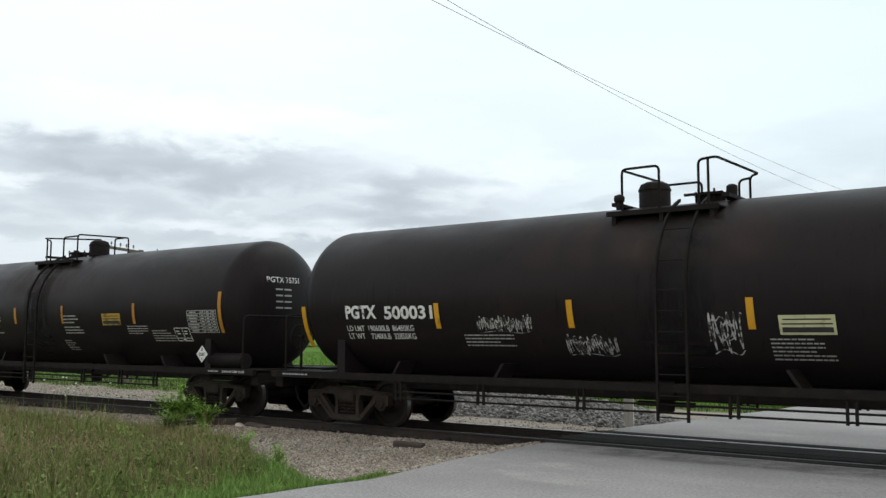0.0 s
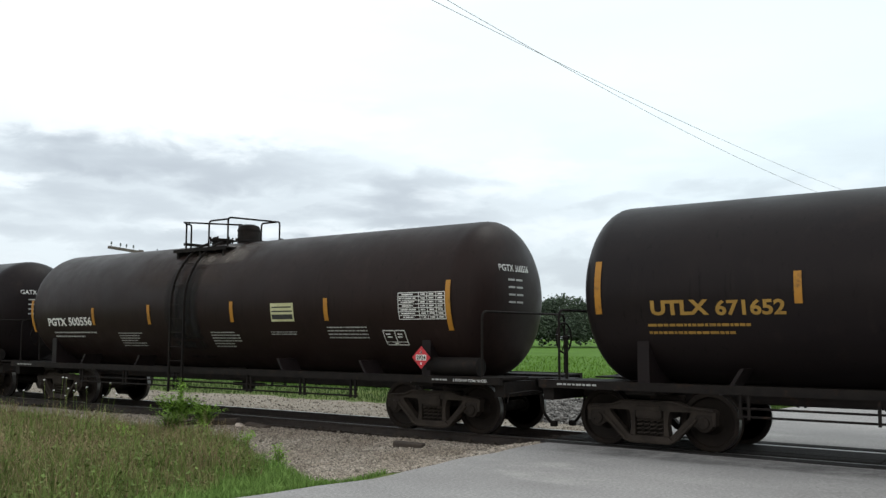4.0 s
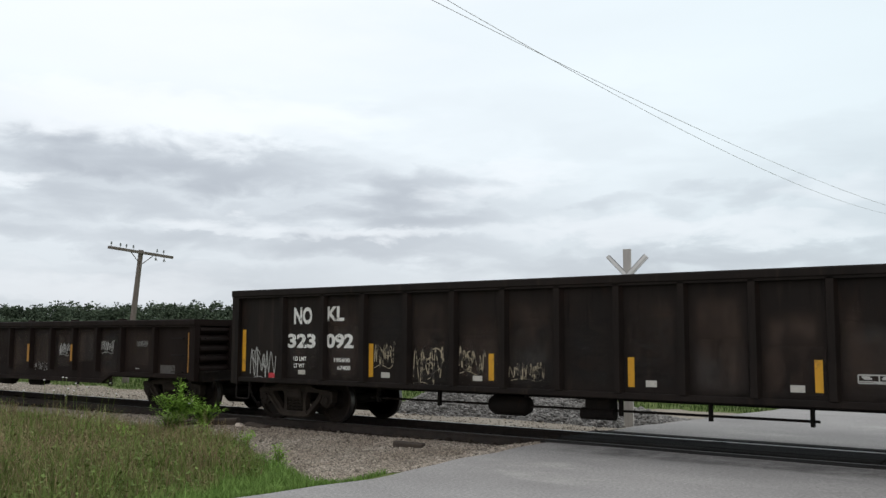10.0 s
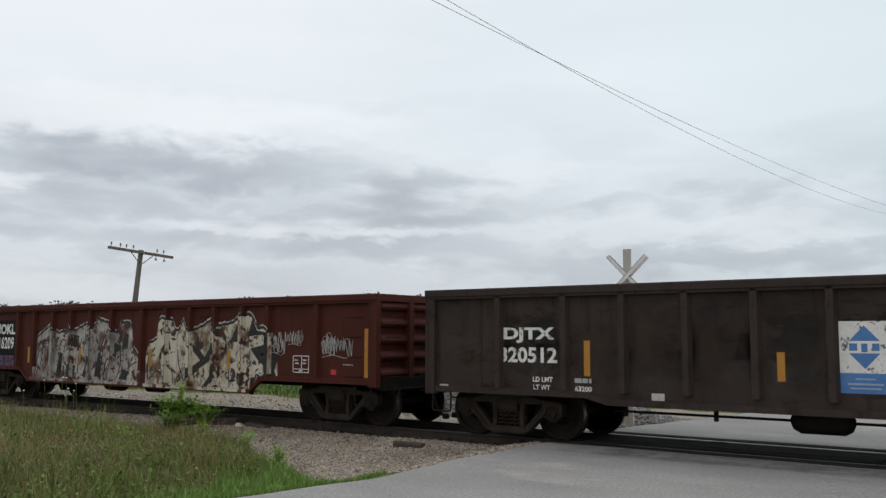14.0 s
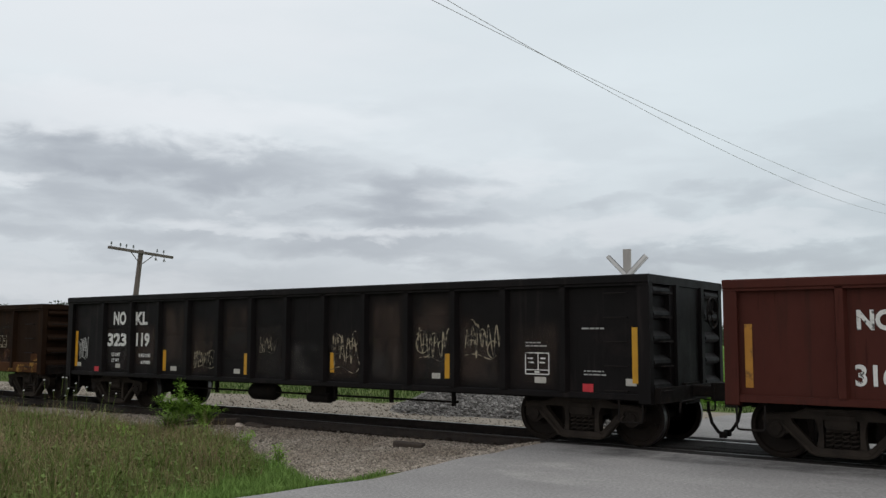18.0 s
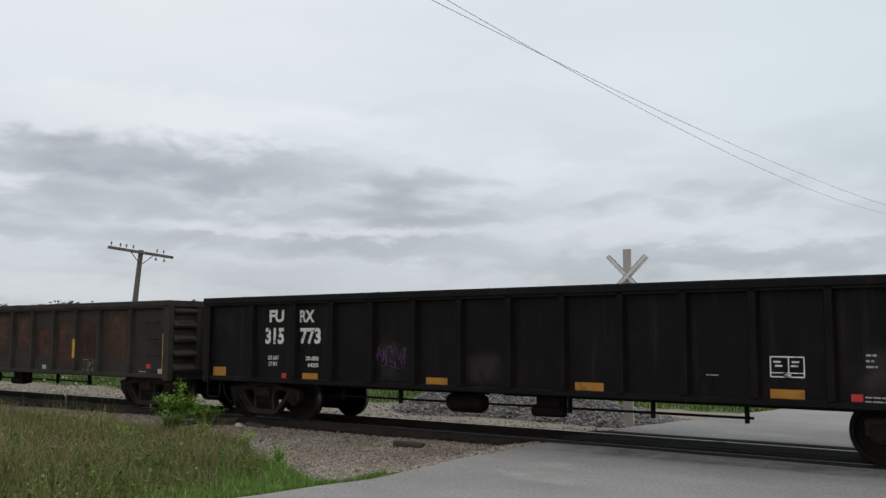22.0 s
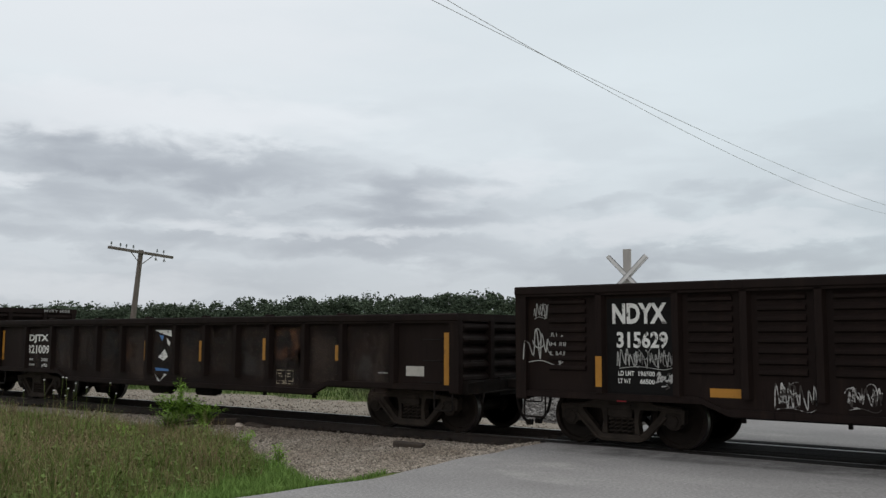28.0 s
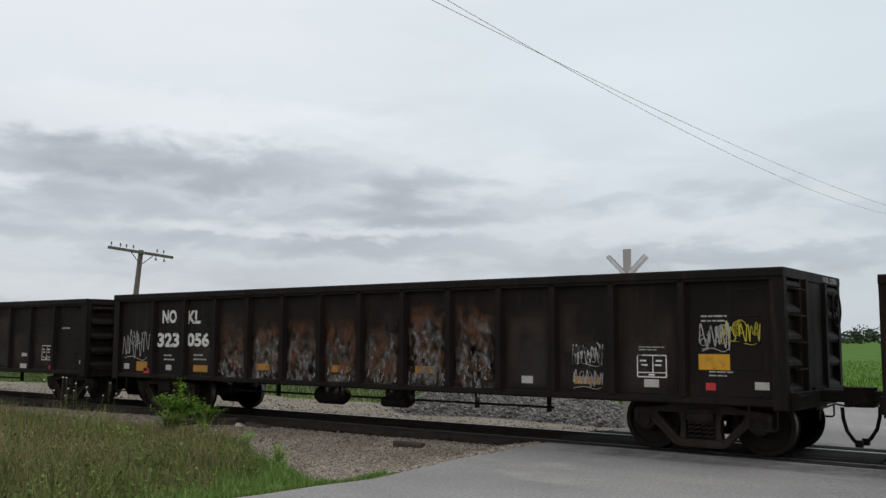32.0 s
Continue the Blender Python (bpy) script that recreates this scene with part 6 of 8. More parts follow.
def mural(w, crest, low, darks, lines, fill, seed):
    """Fat letters over panels and posts: worn fill, dark outline and pale halo along the crest, black inner shapes."""
    r = random.Random(seed)
    x0, x1 = crest[0][0], crest[-1][0]
    posts = [p for p in sorted(POSTS[w.name]) if x0 + 0.1 < p < x1 - 0.05]

    def rim(x):
        for (a, u), (b, v) in zip(crest, crest[1:]):
            if a <= x <= b:
                return u + (v - u) * (x - a) / max(b - a, 1e-6)
        return crest[-1][1]

    def within(polys, a, b):
        """Cut the shapes off at a panel's ends."""
        out = []
        for p in polys:
            for edge, sign in ((a, 1), (b, -1)):
                q = []
                for (xa, za), (xb, zb) in zip(p, p[1:] + p[:1]):
                    ina, inb = sign * (xa - edge) >= 0, sign * (xb - edge) >= 0
                    if ina:
                        q.append((xa, za))
                    if ina != inb:
                        t = (edge - xa) / (xb - xa)
                        q.append((edge, za + t * (zb - za)))
                p = q
                if len(p) < 3:
                    break
            if len(p) >= 3:
                out.append(p)
        return out

    inner = []
    # small flicks of black between the letters
    for _k in range(16):
        u, v, g = r.uniform(x0 + 0.2, x1 - 0.2), r.uniform(low + 0.15, 1.75), r.uniform(0.05, 0.14)
        a = r.uniform(0, 3.14)
        inner.append([(u - g * math.cos(a), v - g * math.sin(a)), (u + g * 0.3 * math.sin(a), v - g * 0.3 * math.cos(a)), (u + g * math.cos(a), v + g * math.sin(a)), (u - g * 0.3 * math.sin(a), v + g * 0.3 * math.cos(a))])
    edges = [x0 - 0.088] + posts + [x1 + 0.088]
    spans = [(a + 0.088, b - 0.088, None) for a, b in zip(edges, edges[1:])] + [(p - 0.049, p + 0.049, -1.603) for p in posts]
    for a, b, y in spans:
        n = 14 if y is None else 3
        xs_ = [a + (b - a) * k / n for k in range(n + 1)]
        top = [(x, rim(x) + 0.012 * math.sin(x * 31 + seed)) for x in xs_]
        foot = [(x, max(low, 0.90 if abs(x) > 4.42 else 0.0) + 0.03 * math.sin(x * 7.0 + seed) + (0.02 if y is None else 0.06)) for x in xs_]
        low_cut = [(x, min(z, t[1] - 0.05)) for (x, z), t in zip(foot, top)]
        layers = [("graffiti_halo", [[*[(x, z + 0.055) for x, z in top], *[(x, z + 0.015) for x, z in reversed(top)]]], "spray", 0.002),
                  ("graffiti_outline", [[*[(x, z + 0.02) for x, z in top], *[(x, z - 0.055) for x, z in reversed(top)]]], "spray_black", 0.004),
                  ("graffiti_fill", [[*[(x, z - 0.04) for x, z in top], *reversed(low_cut)]], fill, 0.006),
                  *[("graffiti_shadow", [p], "spray_black", 0.010) for p in within(inner, a, b)]]
        if y is None and a < 4.35:
            # the paint runs on over the sill
            part("graffiti_fill", flat_mesh("graffiti_fill", [[(max(a - 0.09, x0), low - 0.025), (min(b + 0.09, x1, 4.35), low - 0.025), (min(b + 0.09, x1, 4.35), low + 0.05), (max(a - 0.09, x0), low + 0.05)]], M[fill], w, y=-1.574), None, w)
        layers += [("graffiti_shadow", [p], "spray_black", 0.010) for p in within(darks, a, b)]
        layers += [("graffiti_outline", within(ribbon(smooth_line(row, 5), 0.032), a, b), "spray_black", 0.0105) for row in lines]
        layers += [("graffiti_shine", within(ribbon(smooth_line([(u + 0.055, v + 0.02) for u, v in row], 5), 0.030), a, b), "spray", 0.0095) for row in lines]
        for name, polys, mat, lift in layers:
            if polys:
                part(name, flat_mesh(name, polys, M[mat], w, lift, y=None if y is None else y - lift + 0.002), None, w)
        if y is not None:
            # the post's slanting flank that faces the road
            for name, lo, hi, mat in (("graffiti_fill", max(low + 0.08, 0.98 if abs(b) > 4.3 else 0.0), rim(b) - 0.04, fill), ("graffiti_outline", rim(b) - 0.04, rim(b) + 0.02, "spray_black")):
                v = Shape()
                v.v = [(b + 0.005, -1.600, lo), (b + 0.041, -1.503, lo), (b + 0.041, -1.503, hi), (b + 0.005, -1.600, hi)]
                v.f, v.mi = [(0, 1, 2, 3)], [0]
                part(name, v.mesh(name, M[mat], mend=False), None, w)


def blot(w, mat, x, z, wd, h, name="stain"):
    """A soft-edged film of dirt on a wagon's side."""
    part(name, flat_mesh(name, quad(x, z, wd, h, 10 if w.name.startswith("tank") else 1), M[mat], w, 0.003), None, w)


def head_letters(w, text, y, z, wd, h, paint="white"):
    """Lettering on a tank's domed end or a gondola's end rim."""
    co, faces = text_shape(text)
    s = Shape()
    if w.name.startswith("tank"):
        def out(a, b):
            return T_CYL + T_HEAD * math.sqrt(max(0.0, 1 - (a * a + (b - T_Z) ** 2) / T_R ** 2)) + 0.02
    else:
        def out(a, b):
            return 8.004
    s.v = [(out(y + (a - 0.5) * wd, z + (b - 0.5) * h), y + (a - 0.5) * wd, z + (b - 0.5) * h) for a, b in co]
    s.f, s.mi = faces, [0] * len(faces)
    part("end_lettering", s.mesh("end_lettering", M[paint], mend=False), None, w)
    if w.name.startswith("tank"):
        v, f = [], []
        for k in range(4):
            zz = z - 0.22 - 0.14 * k
            for q in ((-0.26, -0.06), (-0.02, 0.2)):
                n = len(v)
                f.append((n, n + 1, n + 2, n + 3))
                v += [(out(y + a, zz + b), y + a, zz + b) for a, b in ((q[0], -0.018), (q[1], -0.018), (q[1], 0.018), (q[0], 0.018))]
        t = Shape()
        t.v, t.f, t.mi = v, f, [0] * len(f)
        part("end_print", t.mesh("end_print", M["faded"], mend=False), None, w)


for w, spec in zip(G, GONDOLAS):
    POSTS[w.name] = spec[1].get("posts", POSTS_A)
    SILLS[w.name] = (spec[1].get("belly") or spec[1]["low"], 0.26 if spec[1].get("sill") else 0.10)


# ---- markings: where they sit on each wagon (along, up, width, height) ----
w = T[0]
letters(w, 'PGTX', -5.59, 2.23, 0.79, 0.26)
letters(w, '500031', -4.42, 2.21, 1.15, 0.25)
letters(w, 'LD LMT  190600LB  86450KG', -5.17, 1.92, 1.67, 0.11, 'white')
letters(w, 'LT WT    72400LB  32850KG', -5.17, 1.77, 1.67, 0.11, 'white')
strip(w, 'yellow', -7.13, 1.95, 0.16, 0.82)
strip(w, 'yellow', -3.75, 2.14, 0.15, 0.46)
strip(w, 'yellow', -1.02, 2.14, 0.14, 0.46)
strip(w, 'yellow', 1.93, 2.11, 0.13, 0.46)
lines(w, 4, -2.71, 1.70, 1.04, 0.24)
tag(w, 'white', -2.35, 1.98, 1.13, 0.34)
tag(w, 'white', -0.74, 1.62, 0.95, 0.38)
tag(w, 'white', 1.52, 1.83, 0.49, 0.73)
patch(w, 'notice', 2.70, 1.94, 0.77, 0.28)
lines(w, 6, 2.59, 1.59, 0.87, 0.35)
w = T[1]
letters(w, 'PGTX', -5.49, 2.17, 0.94, 0.27)
letters(w, '75751', -4.54, 2.18, 0.75, 0.27)
letters(w, 'LD LMT', -5.83, 1.95, 0.46, 0.10)
letters(w, 'LT WT', -5.74, 1.80, 0.36, 0.10)
lines(w, 2, -4.98, 1.88, 1.06, 0.26, 'white')
strip(w, 'yellow', -7.04, 2.31, 0.14, 0.89)
strip(w, 'amber', -4.09, 2.30, 0.14, 0.44)
strip(w, 'amber', -1.72, 2.31, 0.14, 0.44)
strip(w, 'amber', 0.62, 2.31, 0.09, 0.47)
strip(w, 'amber', 3.74, 2.30, 0.10, 0.49)
lines(w, 6, -2.90, 2.05, 0.79, 0.50)
lines(w, 3, 1.02, 2.19, 0.69, 0.25)
lines(w, 3, 1.06, 1.91, 0.83, 0.22)
lines(w, 5, 0.63, 1.52, 0.46, 0.29)
patch(w, 'amberplate', 2.79, 2.17, 0.77, 0.29)
lines(w, 4, 3.81, 1.91, 0.81, 0.23)
lines(w, 5, 4.75, 1.77, 0.82, 0.29)
framed(w, 'white', 5.47, 1.80, 0.53, 0.29)
table(w, 'faded', 6.28, 2.09, 1.02, 0.49)
placard(w, 'white:3265', 6.30, 1.36, 0.36, 0.41)
strip(w, 'amber', 6.91, 2.29, 0.17, 0.91)
w = T[2]
letters(w, 'UTLX', -5.59, 2.21, 0.92, 0.23, 'ochre')
letters(w, '671652', -4.52, 2.20, 1.02, 0.23, 'ochre')
lines(w, 2, -5.33, 1.89, 1.59, 0.23, 'ochre')
strip(w, 'amber', -6.94, 2.55, 0.13, 0.85)
strip(w, 'amber', -3.83, 2.47, 0.11, 0.46)
strip(w, 'amber', -1.69, 2.46, 0.13, 0.45)
strip(w, 'amber', 1.37, 2.46, 0.14, 0.48)
strip(w, 'amber', 3.59, 2.46, 0.10, 0.45)
strip(w, 'yellow', 6.71, 2.52, 0.14, 0.90)
table(w, 'faded', 5.88, 2.27, 1.09, 0.47)
framed(w, 'faded', 4.72, 1.77, 0.46, 0.25)
lines(w, 3, 5.64, 1.87, 0.65, 0.18, 'ochre')
placard(w, 'red:2924', 6.02, 1.39, 0.35, 0.36)
w = T[3]
letters(w, 'PGTX', -5.87, 2.12, 0.87, 0.21)
letters(w, '500556', -4.82, 2.13, 1.04, 0.22)
lines(w, 2, -5.17, 1.80, 1.93, 0.20)
strip(w, 'amber', -7.05, 2.29, 0.16, 0.85)
strip(w, 'amber', -4.21, 2.25, 0.13, 0.43)
strip(w, 'amber', -1.91, 2.27, 0.12, 0.46)
strip(w, 'amber', 1.06, 2.29, 0.13, 0.45)
strip(w, 'amber', 3.90, 2.30, 0.11, 0.45)
strip(w, 'amber', 6.94, 2.33, 0.13, 0.91)
lines(w, 6, -2.80, 1.68, 0.96, 0.36)
lines(w, 6, 0.70, 1.69, 0.94, 0.37)
patch(w, 'notice', 2.64, 2.26, 0.68, 0.38)
lines(w, 2, 2.58, 1.83, 0.77, 0.09)
lines(w, 4, 4.39, 1.84, 1.06, 0.27)
table(w, 'white', 6.33, 2.33, 1.09, 0.49)
framed(w, 'white', 5.57, 1.74, 0.53, 0.27)
placard(w, 'red:2924', 6.30, 1.38, 0.42, 0.39)
w = T[4]
letters(w, 'G A T X', -5.60, 2.18, 0.79, 0.25)
letters(w, '6 7 8 3 8', -4.46, 2.18, 1.05, 0.25)
lines(w, 2, -5.04, 1.82, 1.81, 0.21)
strip(w, 'amber', -6.94, 2.50, 0.15, 0.93)
strip(w, 'amber', -3.82, 2.48, 0.14, 0.45)
strip(w, 'amber', -1.04, 2.50, 0.16, 0.43)
strip(w, 'amber', 1.81, 2.50, 0.13, 0.44)
strip(w, 'amber', 4.03, 2.50, 0.11, 0.46)
strip(w, 'amber', 6.99, 2.51, 0.13, 0.93)
lines(w, 8, -1.25, 1.60, 0.80, 0.53)
lines(w, 6, 2.65, 1.69, 0.79, 0.41)
lines(w, 2, 3.77, 1.84, 0.60, 0.12)
lines(w, 2, 4.69, 2.03, 0.98, 0.10)
lines(w, 6, 4.75, 1.75, 0.75, 0.28)
lines(w, 3, 5.51, 2.06, 0.49, 0.17)
table(w, 'white', 6.37, 2.29, 1.07, 0.49)
framed(w, 'white', 5.69, 1.74, 0.52, 0.28)
placard(w, 'red:2924', 6.30, 1.34, 0.40, 0.48)
patch(w, 'red', 6.76, 1.67, 0.18, 0.09)
tag(w, 'paleblue', -6.34, 2.05, 1.04, 0.50)
w = T[5]
letters(w, 'PGTX', -5.60, 2.22, 0.79, 0.26)
letters(w, '400029', -4.38, 2.21, 1.18, 0.26)
letters(w, 'LD LMT  190600LB  86450KG', -5.20, 1.94, 1.56, 0.11, 'white')
letters(w, 'LT WT  72400LB  32850KG NEW 12-98', -4.87, 1.79, 2.31, 0.11, 'white')
strip(w, 'amber', -7.04, 2.30, 0.13, 0.82)
strip(w, 'amber', -3.53, 2.07, 0.15, 0.44)
strip(w, 'amber', -0.48, 2.10, 0.14, 0.46)
strip(w, 'amber', 1.50, 2.08, 0.15, 0.47)
strip(w, 'amber', 3.75, 2.09, 0.14, 0.45)
strip(w, 'amber', 6.98, 2.26, 0.15, 0.88)
lines(w, 4, -2.85, 1.75, 0.93, 0.23)
word_rows(w, [('MAXIMUM OPERATING PRESSURE', 1.0), ('FOR HEATER COILS 90 PSI', 0.86), ('EXTERIOR HEATER PIPES', 0.78), ('NO INLET OR OUTLET', 0.68), ('PIPE CAPS REQUIRED', 0.70)], 2.06, 1.72, 0.91, 0.30, 'white')
lines(w, 1, 2.03, 1.50, 0.81, 0.05)
word_rows(w, [('4" FIBERGLASS INSULATION', 1.0), ('DO NOT EXCEED 400 F', 0.80)], 3.10, 1.80, 0.71, 0.12, 'white')
lines(w, 6, 4.35, 1.70, 0.95, 0.28)
table(w, 'white', 5.82, 2.46, 1.06, 0.45)
framed(w, 'white', 5.62, 1.70, 0.49, 0.28)
placard(w, 'red:2924', 6.45, 1.33, 0.42, 0.41)
w = G[0]
letters(w, 'NO', -5.93, 2.18, 0.52, 0.35)
letters(w, 'KL', -5.03, 2.21, 0.47, 0.29)
letters(w, '323', -5.96, 1.67, 0.79, 0.29)
letters(w, '092', -4.91, 1.67, 0.74, 0.29)
letters(w, 'LD LMT', -6.0, 1.31, 0.37, 0.085)
letters(w, 'LT WT', -6.02, 1.17, 0.30, 0.085)
patch(w, 'dirtywhite', -5.95, 1.04, 0.20, 0.09)
letters(w, '195600', -4.84, 1.30, 0.42, 0.085)
letters(w, '67400', -4.79, 1.15, 0.35, 0.085)
strip(w, 'yellow', -7.69, 1.46, 0.12, 0.88)
strip(w, 'yellow', -4.09, 1.31, 0.12, 0.63)
strip(w, 'yellow', -1.34, 1.24, 0.15, 0.46)
strip(w, 'yellow', 1.27, 1.22, 0.11, 0.46)
strip(w, 'yellow', 4.06, 1.23, 0.12, 0.45)
strip(w, 'yellow', 7.75, 1.50, 0.10, 0.90)
patch(w, 'dirtywhite', -3.73, 1.04, 0.21, 0.10)
patch(w, 'dirtywhite', -1.63, 1.04, 0.20, 0.09)
patch(w, 'dirtywhite', 1.60, 1.05, 0.18, 0.10)
patch(w, 'dirtywhite', 3.77, 1.05, 0.20, 0.10)
patch(w, 'dirtywhite', 7.61, 1.09, 0.17, 0.07)
framed(w, 'white', 5.87, 1.33, 0.44, 0.32)
patch(w, 'dirtywhite', 5.95, 1.08, 0.20, 0.09)
lines(w, 2, 5.87, 1.64, 0.39, 0.11)
lines(w, 2, 6.97, 2.01, 0.45, 0.14)
lines(w, 2, 7.00, 1.21, 0.41, 0.11)
patch(w, 'red', 6.83, 0.91, 0.15, 0.09)
patch(w, 'red', -6.83, 0.88, 0.18, 0.10)
tag(w, 'tan', -3.78, 1.42, 0.48, 0.56)
tag(w, 'tan', -2.74, 1.22, 0.68, 0.84)
tag(w, 'tan', -1.78, 1.36, 0.48, 0.58)
tag(w, 'tan', -0.63, 1.18, 0.66, 0.34)
tag(w, 'faded', -7.12, 1.18, 0.74, 0.75)
tag(w, 'faded', 7.46, 1.30, 0.30, 0.21)
framed(w, 'faded', 4.80, 1.21, 0.48, 0.11)
w = G[1]
letters(w, 'DJTX', -5.85, 1.70, 0.96, 0.21, 'faded')
letters(w, '321013', -5.78, 1.40, 1.05, 0.21)
strip(w, 'amber', -3.21, 1.35, 0.13, 0.48)
strip(w, 'amber', 0.93, 1.31, 0.10, 0.47)
strip(w, 'amber', 2.99, 1.33, 0.08, 0.42)
strip(w, 'amber', 5.04, 1.35, 0.11, 0.43)
strip(w, 'amber', 7.89, 1.39, 0.12, 0.90)
strip(w, 'amber', -7.72, 1.53, 0.10, 0.74)
spray_word(w, 'HEDAKE', 'spray', -7.31, 1.12, 0.70, 0.20)
tag(w, 'white', 1.56, 0.97, 0.67, 0.24)
tag(w, 'faded', 4.56, 1.49, 0.52, 0.36)
tag(w, 'faded', 2.63, 1.42, 0.47, 0.39)
tag(w, 'faded', 5.96, 1.58, 0.41, 0.15)
tag(w, 'white', -0.71, 0.87, 0.16, 0.32)
patch(w, 'bluepaint', -1.51, 0.96, 0.58, 0.18)
patch(w, 'greysmear', 6.94, 0.99, 0.54, 0.20)
lines(w, 1, 5.80, 0.99, 0.17, 0.06)
w = G[2]
letters(w, 'DJTX', -5.87, 1.79, 1.00, 0.26)
letters(w, '320512', -5.88, 1.46, 1.15, 0.26)
diamond_sign(w, 'x', -0.63, 1.50, 0.64, 0.97)
strip(w, 'amber', -4.78, 1.42, 0.20, 0.57)
strip(w, 'amber', -1.73, 1.35, 0.13, 0.41)
strip(w, 'amber', 1.41, 1.30, 0.13, 0.46)
strip(w, 'amber', 4.22, 1.35, 0.11, 0.37)
strip(w, 'amber', 7.51, 1.34, 0.16, 1.03)
framed(w, 'white', 4.57, 1.21, 0.48, 0.33)
patch(w, 'dirtywhite', -7.64, 0.86, 0.19, 0.12)
patch(w, 'dirtywhite', -3.58, 0.76, 0.21, 0.11)
patch(w, 'dirtywhite', 0.29, 0.76, 0.19, 0.11)
patch(w, 'dirtywhite', 3.54, 0.76, 0.17, 0.11)
patch(w, 'dirtywhite', 7.64, 0.88, 0.16, 0.11)
spray_word(w, 'HEDAKE', 'spray', 6.89, 1.34, 0.66, 0.20)
tag(w, 'white', 6.84, 1.57, 0.20, 0.14)
lines(w, 2, 5.55, 1.02, 0.41, 0.15)
lines(w, 2, 6.96, 0.92, 0.33, 0.11)
letters(w, 'LD LMT', -5.60, 1.06, 0.38, 0.085)
letters(w, 'LT WT', -5.62, 0.93, 0.32, 0.085)
lines(w, 1, -4.83, 1.06, 0.36, 0.20)
letters(w, '63200', -4.85, 0.93, 0.30, 0.085)
w = G[3]
patch(w, 'blackpatch', -5.84, 1.55, 1.29, 1.27)
letters(w, 'NOKL', -5.74, 1.94, 1.05, 0.29)
letters(w, '316209', -5.76, 1.56, 1.01, 0.34)
patch(w, 'purple', -5.66, 1.05, 0.85, 0.33)
strip(w, 'amber', -7.64, 1.42, 0.16, 0.92)
framed(w, 'white', 5.92, 1.20, 0.44, 0.33)
tag(w, 'faded', 5.22, 1.62, 0.40, 0.56)
tag(w, 'faded', 5.75, 1.73, 0.42, 0.35)
tag(w, 'faded', 6.70, 1.60, 0.32, 0.45)
strip(w, 'amber', 7.69, 1.44, 0.13, 0.94)
patch(w, 'red', 6.83, 1.06, 0.14, 0.10)
tag(w, 'faded', 6.89, 1.55, 0.79, 0.46)
lines(w, 1, 7.21, 1.21, 0.26, 0.05)
w = G[4]
letters(w, 'NOKL', -5.78, 2.00, 0.85, 0.28)
letters(w, '316188', -5.73, 1.26, 1.04, 0.30)
strip(w, 'amber', -7.67, 1.50, 0.13, 0.91)
strip(w, 'amber', -3.88, 1.23, 0.11, 0.48)
strip(w, 'amber', -1.23, 1.21, 0.11, 0.50)
lines(w, 2, -4.51, 1.07, 0.41, 0.24, 'faded')
outline(w, 'white', -1.97, 1.40, 2.12, 1.71)
outline(w, 'white', -1.83, 1.47, 2.11, 1.62)
outline(w, 'white', -0.05, 1.47, 1.29, 1.44)
letters(w, 'NOKL', 5.75, 1.91, 0.97, 0.23, 'faded')
letters(w, '316188', 5.80, 1.54, 1.12, 0.29, 'faded')
framed(w, 'faded', 5.97, 1.21, 0.48, 0.28)
strip(w, 'amber', 7.78, 1.48, 0.11, 0.88)
patch(w, 'purple', 3.78, 1.03, 0.38, 0.29)
strip(w, 'amber', 4.00, 1.27, 0.09, 0.43)
w = G[5]
letters(w, 'NO', -5.86, 2.19, 0.51, 0.33)
letters(w, 'KL', -4.98, 2.18, 0.48, 0.31)
letters(w, '323', -5.95, 1.67, 0.77, 0.32)
letters(w, '119', -4.91, 1.67, 0.52, 0.33)
letters(w, 'LD LMT', -5.98, 1.31, 0.37, 0.085)
letters(w, 'LT WT', -5.99, 1.17, 0.30, 0.085)
letters(w, '195100', -4.82, 1.30, 0.44, 0.085)
letters(w, '67900', -4.78, 1.14, 0.36, 0.085)
patch(w, 'dirtywhite', -5.89, 1.04, 0.19, 0.10)
strip(w, 'yellow', -7.69, 1.44, 0.14, 0.89)
strip(w, 'yellow', -4.06, 1.20, 0.12, 0.48)
strip(w, 'yellow', -1.26, 1.17, 0.14, 0.45)
patch(w, 'dirtywhite', -7.56, 1.05, 0.19, 0.10)
patch(w, 'dirtywhite', -3.72, 1.02, 0.22, 0.10)
patch(w, 'dirtywhite', -1.54, 1.01, 0.20, 0.10)
patch(w, 'red', -6.78, 0.84, 0.18, 0.12)
tag(w, 'tan', -2.63, 1.25, 0.75, 0.43)
tag(w, 'tan', -0.58, 1.58, 0.47, 0.38)
tag(w, 'faded', -7.38, 1.48, 0.35, 0.69)
tag(w, 'tan', 1.60, 1.53, 0.81, 1.06)
tag(w, 'tan', 3.75, 1.65, 0.63, 0.73)
tag(w, 'tan', 4.81, 1.71, 0.70, 0.74)
framed(w, 'white', 5.95, 1.32, 0.45, 0.35)
lines(w, 2, 5.94, 1.64, 0.42, 0.11)
strip(w, 'yellow', 7.79, 1.48, 0.12, 0.87)
strip(w, 'yellow', 4.09, 1.24, 0.14, 0.44)
strip(w, 'yellow', 1.27, 1.25, 0.13, 0.39)
patch(w, 'red', 6.89, 0.89, 0.19, 0.13)
lines(w, 1, 6.99, 1.90, 0.40, 0.07)
lines(w, 2, 7.03, 1.19, 0.42, 0.11)
patch(w, 'dirtywhite', 6.01, 1.05, 0.22, 0.10)
patch(w, 'dirtywhite', 3.84, 1.06, 0.19, 0.10)
